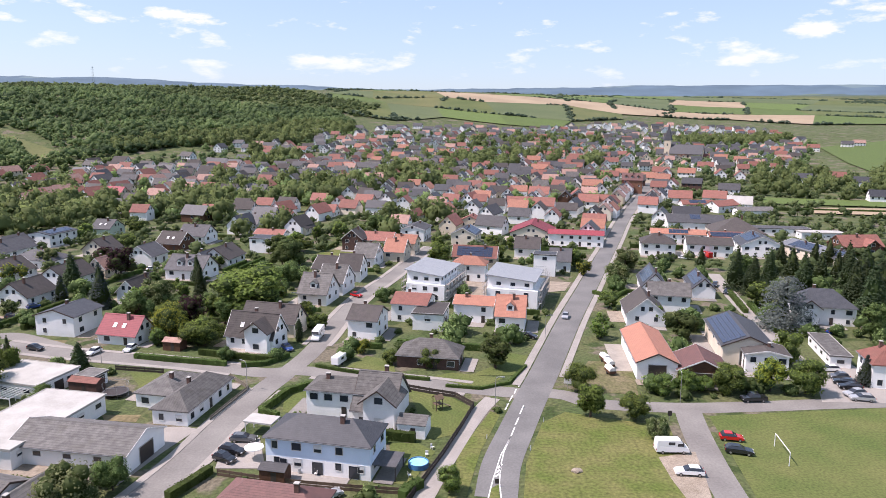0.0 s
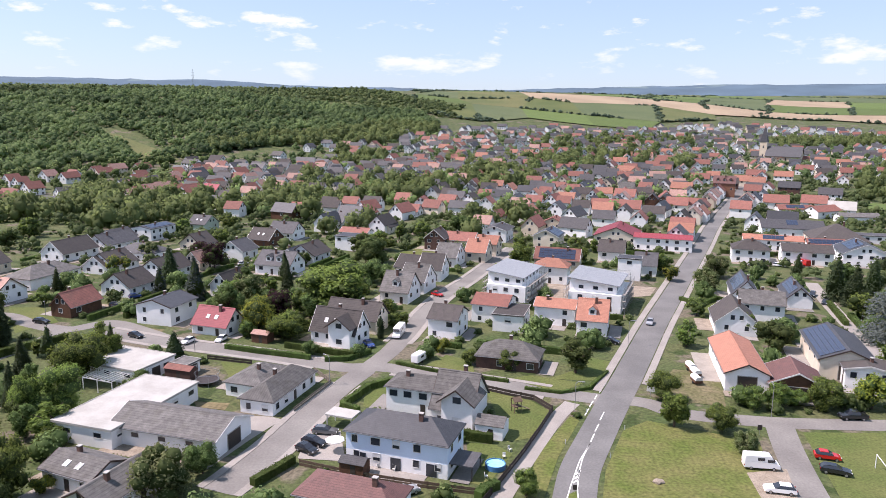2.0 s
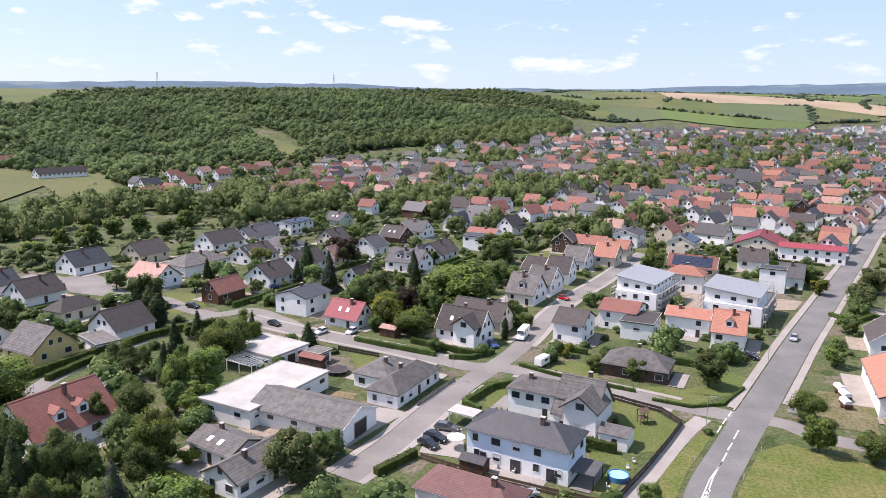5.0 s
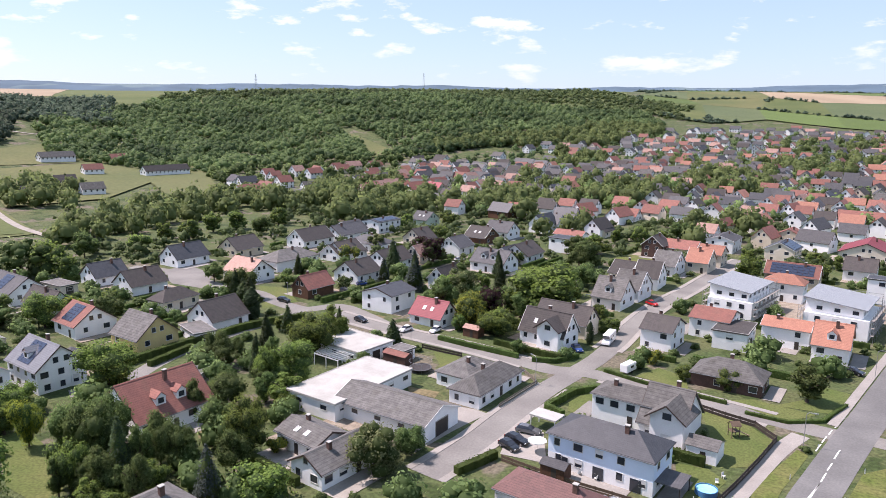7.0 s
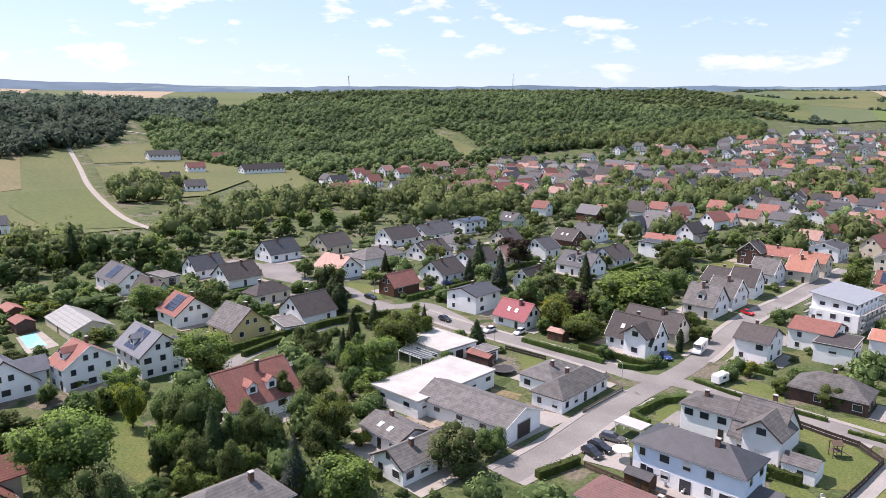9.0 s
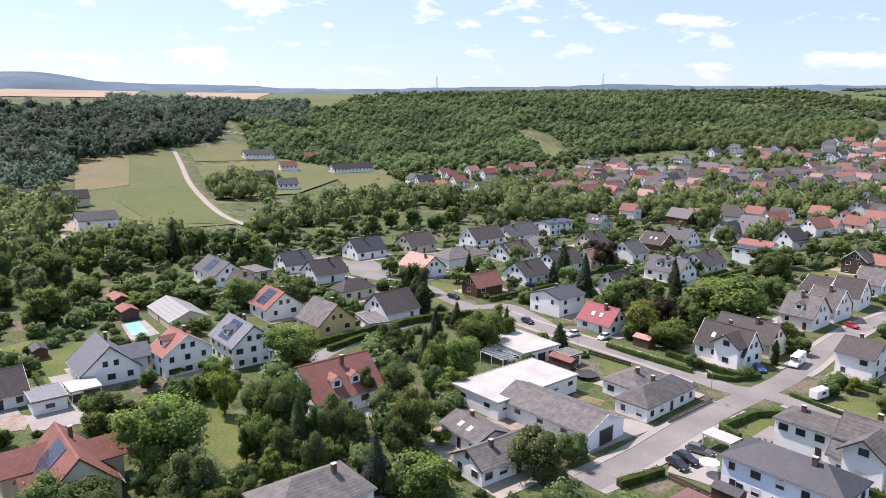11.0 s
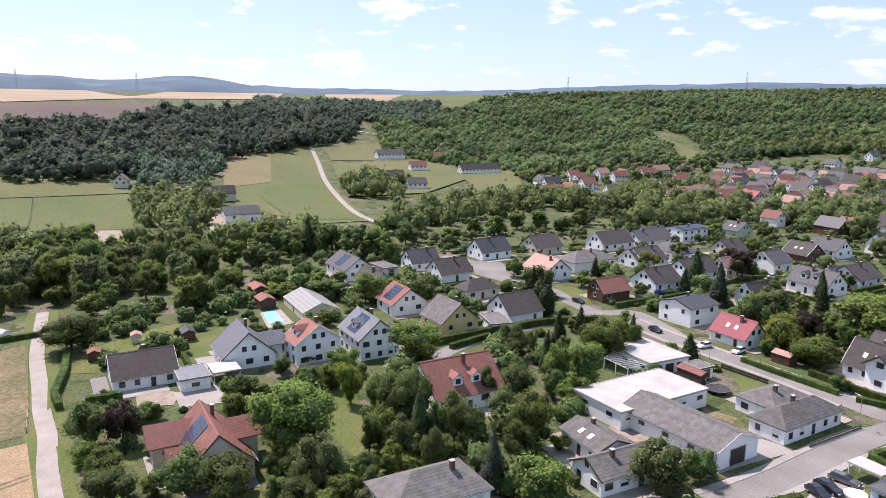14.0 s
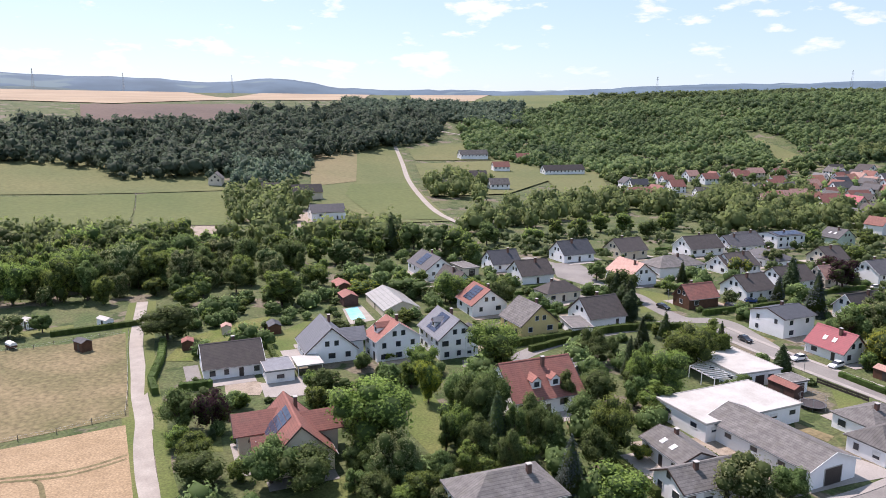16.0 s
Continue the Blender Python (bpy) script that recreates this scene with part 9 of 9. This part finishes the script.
# the far upland: a patchwork of fields with hedgerows between them
_f = random.Random(5)
rows_d = (1240, 1430, 1600, 1790, 2050, 2400, 2850, 3350)
rows_a = (8.5, 5, 0.5, -4, -9, -13, -17.5, -22, -27, -33)
corner = {(i, k): polar(a + _f.uniform(-1.1, 1.1), d + _f.uniform(-60, 60)) for i, a in enumerate(rows_a) for k, d in enumerate(rows_d)}
hedgerow = []
for i in range(len(rows_a) - 1):
    for k in range(len(rows_d) - 1):
        if k == 0 and rows_a[i] < -4 or k < 2 and rows_a[i] < -12:
            continue
        a, b, c, e = corner[i, k], corner[i + 1, k], corner[i + 1, k + 1], corner[i, k + 1]
        tan = k == 2 and -22 <= rows_a[i] < 2 or k == 4 and _f.random() < 0.2
        mat = STUBBLE if tan else _f.choice((GREENFIELD, VINE, VINE, UPLAND, UPLAND, MEADOW))
        what = {STUBBLE: ("stubble_field", "harvested tan field on the plateau"), VINE: ("vineyard", "green vineyard rows on the plateau slope")}.get(mat, ("green_fields", "green fields on the plateau"))
        patch(what[0], [a, b, c, e], mat, 1.5 + 0.3 * k, what[1], "field", step=90)
        for p, q in ((a, b), (a, e)):
            if _f.random() < 0.62:
                n = int(math.dist(p, q) / 6.5)
                u0, u1 = sorted((_f.random(), _f.random()))
                for m in range(n):
                    u = m / n
                    if u0 - 0.2 < u < u1 + 0.2:
                        hedgerow.append((p[0] + (q[0] - p[0]) * u + _f.uniform(-5, 5), p[1] + (q[1] - p[1]) * u + _f.uniform(-5, 5)))
        if k > 2 and _f.random() < 0.25:
            copse = [(p[0] * 0.5 + (a[0] + c[0]) * 0.25, p[1] * 0.5 + (a[1] + c[1]) * 0.25) for p in (a, b, c, e)]
            hedgerow += spread(copse, 13, i * 9 + k)[:220]
woods("hedgerows", hedgerow, 4, 9, 1.5, 4, "distant hedgerows and copses on the plateau", DARKWOOD, 3, 16, 0.19)

# the far village
distant_house(-316, 640, 70, 15, 9.5, 8.6, "B", "w")
distant_house(-298, 657, 166, 15, 9.5, 9.2, "B", "w")
distant_house(-210, 659, 154, 25, 9.5, 8.2, "K", "w")
distant_house(-252, 700, 153, 15, 9.5, 11.5, "W", "w")
distant_house(-238, 760, 76, 15, 9.5, 17.4, "G", "w")
distant_house(-210, 769, 164, 15, 9.5, 16.7, "G", "w")
distant_house(-193, 791, 167, 15, 9.5, 17.7, "G", "w")
distant_house(-187, 844, 164, 15, 9.5, 22.3, "P", "w")
distant_house(-167, 950, 167, 15, 9.5, 30.3, "G", "w")
distant_house(-157, 899, 159, 15, 9.5, 25.0, "G", "w")
distant_house(-106, 904, 165, 15, 9.5, 22.4, "R", "w")
distant_house(-110, 847, 160, 15, 9.5, 18.1, "G", "w")
distant_house(-79, 924, 167, 15, 9.5, 22.8, "P", "w")
distant_house(-71, 808, 77, 15, 9.5, 14.8, "G", "w")
distant_house(-89, 803, 64, 12, 9.2, 14.9, "R", "w")
distant_house(-194, 690, 156, 15, 9.5, 9.7, "G", "w")
distant_house(-135, 707, 67, 13, 9.5, 10.3, "R", "w")
distant_house(-114, 682, 161, 15, 9.5, 9.1, "G", "w")
distant_house(-65, 692, 167, 10, 8.0, 9.4, "O", "w")
distant_house(-39, 748, 65, 15, 9.5, 11.7, "G", "w")
distant_house(-24, 751, 166, 15, 9.5, 11.7, "G", "w")
distant_house(-15, 786, 168, 9, 8.0, 13.1, "O", "w")
distant_house(-75, 1047, 164, 15, 9.5, 33.1, "G", "w")
distant_house(-57, 1027, 66, 15, 9.5, 30.4, "P", "w")
distant_house(-40, 1106, 166, 15, 9.5, 36.7, "K", "w")
distant_house(-22, 1068, 162, 15, 9.5, 32.3, "G", "w")
distant_house(-22, 919, 157, 15, 9.5, 20.5, "G", "w")
distant_house(28, 702, 167, 15, 9.5, 9.5, "R", "w")
distant_house(20, 868, 168, 15, 9.5, 16.3, "R", "w")
distant_house(46, 988, 157, 15, 9.5, 23.4, "R", "w")
distant_house(68, 1019, 154, 15, 9.5, 25.1, "R", "w")
distant_house(91, 1004, 72, 15, 9.5, 23.3, "G", "w")
distant_house(100, 1109, 153, 15, 9.5, 30.8, "G", "w")
distant_house(115, 1047, 156, 15, 9.5, 25.5, "K", "w")
distant_house(105, 890, 159, 15, 9.5, 16.0, "K", "w")
distant_house(127, 921, 162, 15, 9.5, 17.1, "R", "w")
distant_house(3, 965, 65, 15, 9.5, 22.9, "R", "w")
distant_house(14, 1022, 63, 15, 9.5, 27.0, "R", "w")
distant_house(41, 1175, 166, 15, 9.5, 37.4, "R", "w")
distant_house(90, 711, 168, 14, 9.5, 9.5, "O", "w")
distant_house(119, 770, 167, 15, 9.5, 11.1, "R", "w")
distant_house(116, 681, 163, 13, 9.3, 8.2, "R", "w")
distant_house(139, 747, 162, 15, 9.5, 10.1, "R", "w")
distant_house(170, 825, 71, 15, 9.5, 11.9, "O", "w")
distant_house(173, 771, 162, 15, 9.5, 10.3, "R", "w")
distant_house(167, 709, 168, 15, 9.5, 8.5, "R", "w")
distant_house(248, 672, 156, 15, 9.5, 7.1, "R", "w")
distant_house(298, 700, 166, 15, 9.5, 8.3, "B", "b")
distant_house(308, 699, 155, 15, 9.5, 8.4, "P", "w")
distant_house(382, 852, 158, 15, 9.5, 13.5, "G", "w")
distant_house(405, 866, 163, 15, 9.5, 14.4, "O", "w")
distant_house(308, 854, 167, 26, 9.5, 12.2, "G", "w")
distant_house(306, 797, 160, 15, 9.5, 10.5, "G", "w")
distant_house(355, 822, 156, 15, 9.5, 12.1, "K", "w")
distant_house(428, 859, 166, 15, 9.5, 14.9, "P", "w")
distant_house(460, 888, 155, 15, 9.5, 16.6, "R", "w")
distant_house(524, 927, 157, 15, 9.5, 19.8, "G", "w")
distant_house(546, 939, 165, 15, 9.5, 21.0, "P", "w")
_r = random.Random(11)
town = [polar(a, d) for a, d in ((18, 800), (8, 700), (-2, 690), (-12, 690), (-22, 690), (-26, 740), (-27, 1150), (-24, 1350), (-15, 1400), (-5, 1180), (4, 1080), (12, 960))]
for x, y in spread(town, 17, 6):
    if free(x, y, 5.2) and _r.random() < 0.9 and not any(inside(x, y, q) for q in GROVE_AREAS):
        far_out = math.hypot(x, y) > 950
        distant_house(x, y, _r.choice((-12, 78)) + _r.uniform(-12, 12), _r.uniform(10, 14), _r.uniform(8, 10), float(height(x, y)),
                      _r.choice("RGKBPKGG" if far_out else "RRAGPBGK"), _r.choice("wwwc"), windows=not far_out)
# more houses of the older village, between the ones above
mid = [polar(a, d) for a, d in ((30, 560), (30, 440), (18, 390), (6, 400), (2, 400), (-6, 400), (-13, 400), (-13, 680), (0, 690), (14, 690), (26, 690))]
for q, side in itertools.product(range(330, 640, 12), (-1, 1)):   # rows of houses along the main street
    c = smooth_line(MAIN)
    k = int(np.argmin(np.abs(np.hypot(c[:, 0], c[:, 1]) - q)))
    t = c[min(k + 1, len(c) - 1)] - c[k - 1]
    t /= np.linalg.norm(t)
    w = _r.uniform(8.5, 10)
    x, y = c[k] + np.array([-t[1], t[0]]) * side * (5.8 + w / 2)
    if free(x, y, 3.6) and (side > 0 or q > 430):
        along_street = math.degrees(math.atan2(t[1], t[0]))
        eave = _r.uniform(4.4, 5.8)
        house(x, y, along_street + (90 if _r.random() < 0.3 else 0), 11.6, w, eave, eave + w * 0.45, _r.choice("RRPOAGBR"), _r.choice("wwcbyw"), z=float(height(x, y)), near=False)
for x, y in spread(mid, 12.5, 7):
    if free(x, y, 4.3) and all((x - g[1]) ** 2 + (y - g[2]) ** 2 > 64 for g in GROVES) and not any(inside(x, y, q) for q in GROVE_AREAS):
        w = _r.uniform(8, 9.5)
        house(x, y, _r.choice((-12, 78)) + _r.uniform(-7, 7), _r.uniform(10, 13), w, 4.6, 4.6 + w * 0.45, _r.choice("RRAPBGKGBPS"), _r.choice("wwwcb"), z=float(height(x, y)), near=False)
tagged(new("distant_village_houses", mesh_of("distant_village_houses", _hv, _hf, FAR_MATS, _hm)), "far village houses with red and grey gabled roofs", "houses", kind="stuff")
# garden shrubs and small trees
estate = [polar(a, d) for a, d in ((60, 330), (40, 360), (33, 640), (20, 760), (0, 690), (-33, 690), (-33, 130), (-5, 120), (8, 70), (30, 65), (70, 75), (78, 110), (76, 200), (66, 260))]
small = [p for p in spread(estate, 4.7, 8) if noise.noise(Vector((p[0] / 23, p[1] / 23, 0))) > -0.34 and free(*p, 0.9, True)]
shrubs, trees_small = small[::2], [p for p in small[1::3] if free(*p, 2.2, True)]
close = [p for p in shrubs if math.hypot(*p) < 250]
woods("garden_shrubs", close, 1.1, 3.2, 1.25, 6, "low green garden shrubs between the houses", BELT, 5, 70, 0.088, True)
woods("garden_shrubs", [p for p in shrubs if math.hypot(*p) >= 250], 1.4, 3.4, 1.25, 9, "low green garden shrubs between the houses", BELT, 3, 34, 0.12, True)
close = [p for p in trees_small if math.hypot(*p) < 280]
woods("garden_trees", close, 3.0, 7.5, 1.0, 7, "small garden trees between the houses", BELT, 6, 200, 0.052, True)
woods("garden_trees", [p for p in trees_small if math.hypot(*p) >= 280], 3.5, 8, 1.0, 10, "small garden trees between the houses", FOREST, 4, 36, 0.095)
woods("street_trees", [p for p in spread(mid, 14, 31) if free(*p, 1.2)], 6, 12, 0.95, 31, "broadleaf trees between the old village houses", BELT, 4, 44, 0.085)
town = [polar(a, d) for a, d in ((24, 690), (10, 690), (-27, 690), (-27.5, 1100), (-20, 1300), (-5, 1150), (8, 1000), (16, 850), (24, 740))]
woods("village_trees", [p for p in spread(town, 13, 3) if free(*p, 0.8)], 6, 11, 1.0, 3, "scattered garden trees among the far houses", FOREST, 4, 30, 0.1)
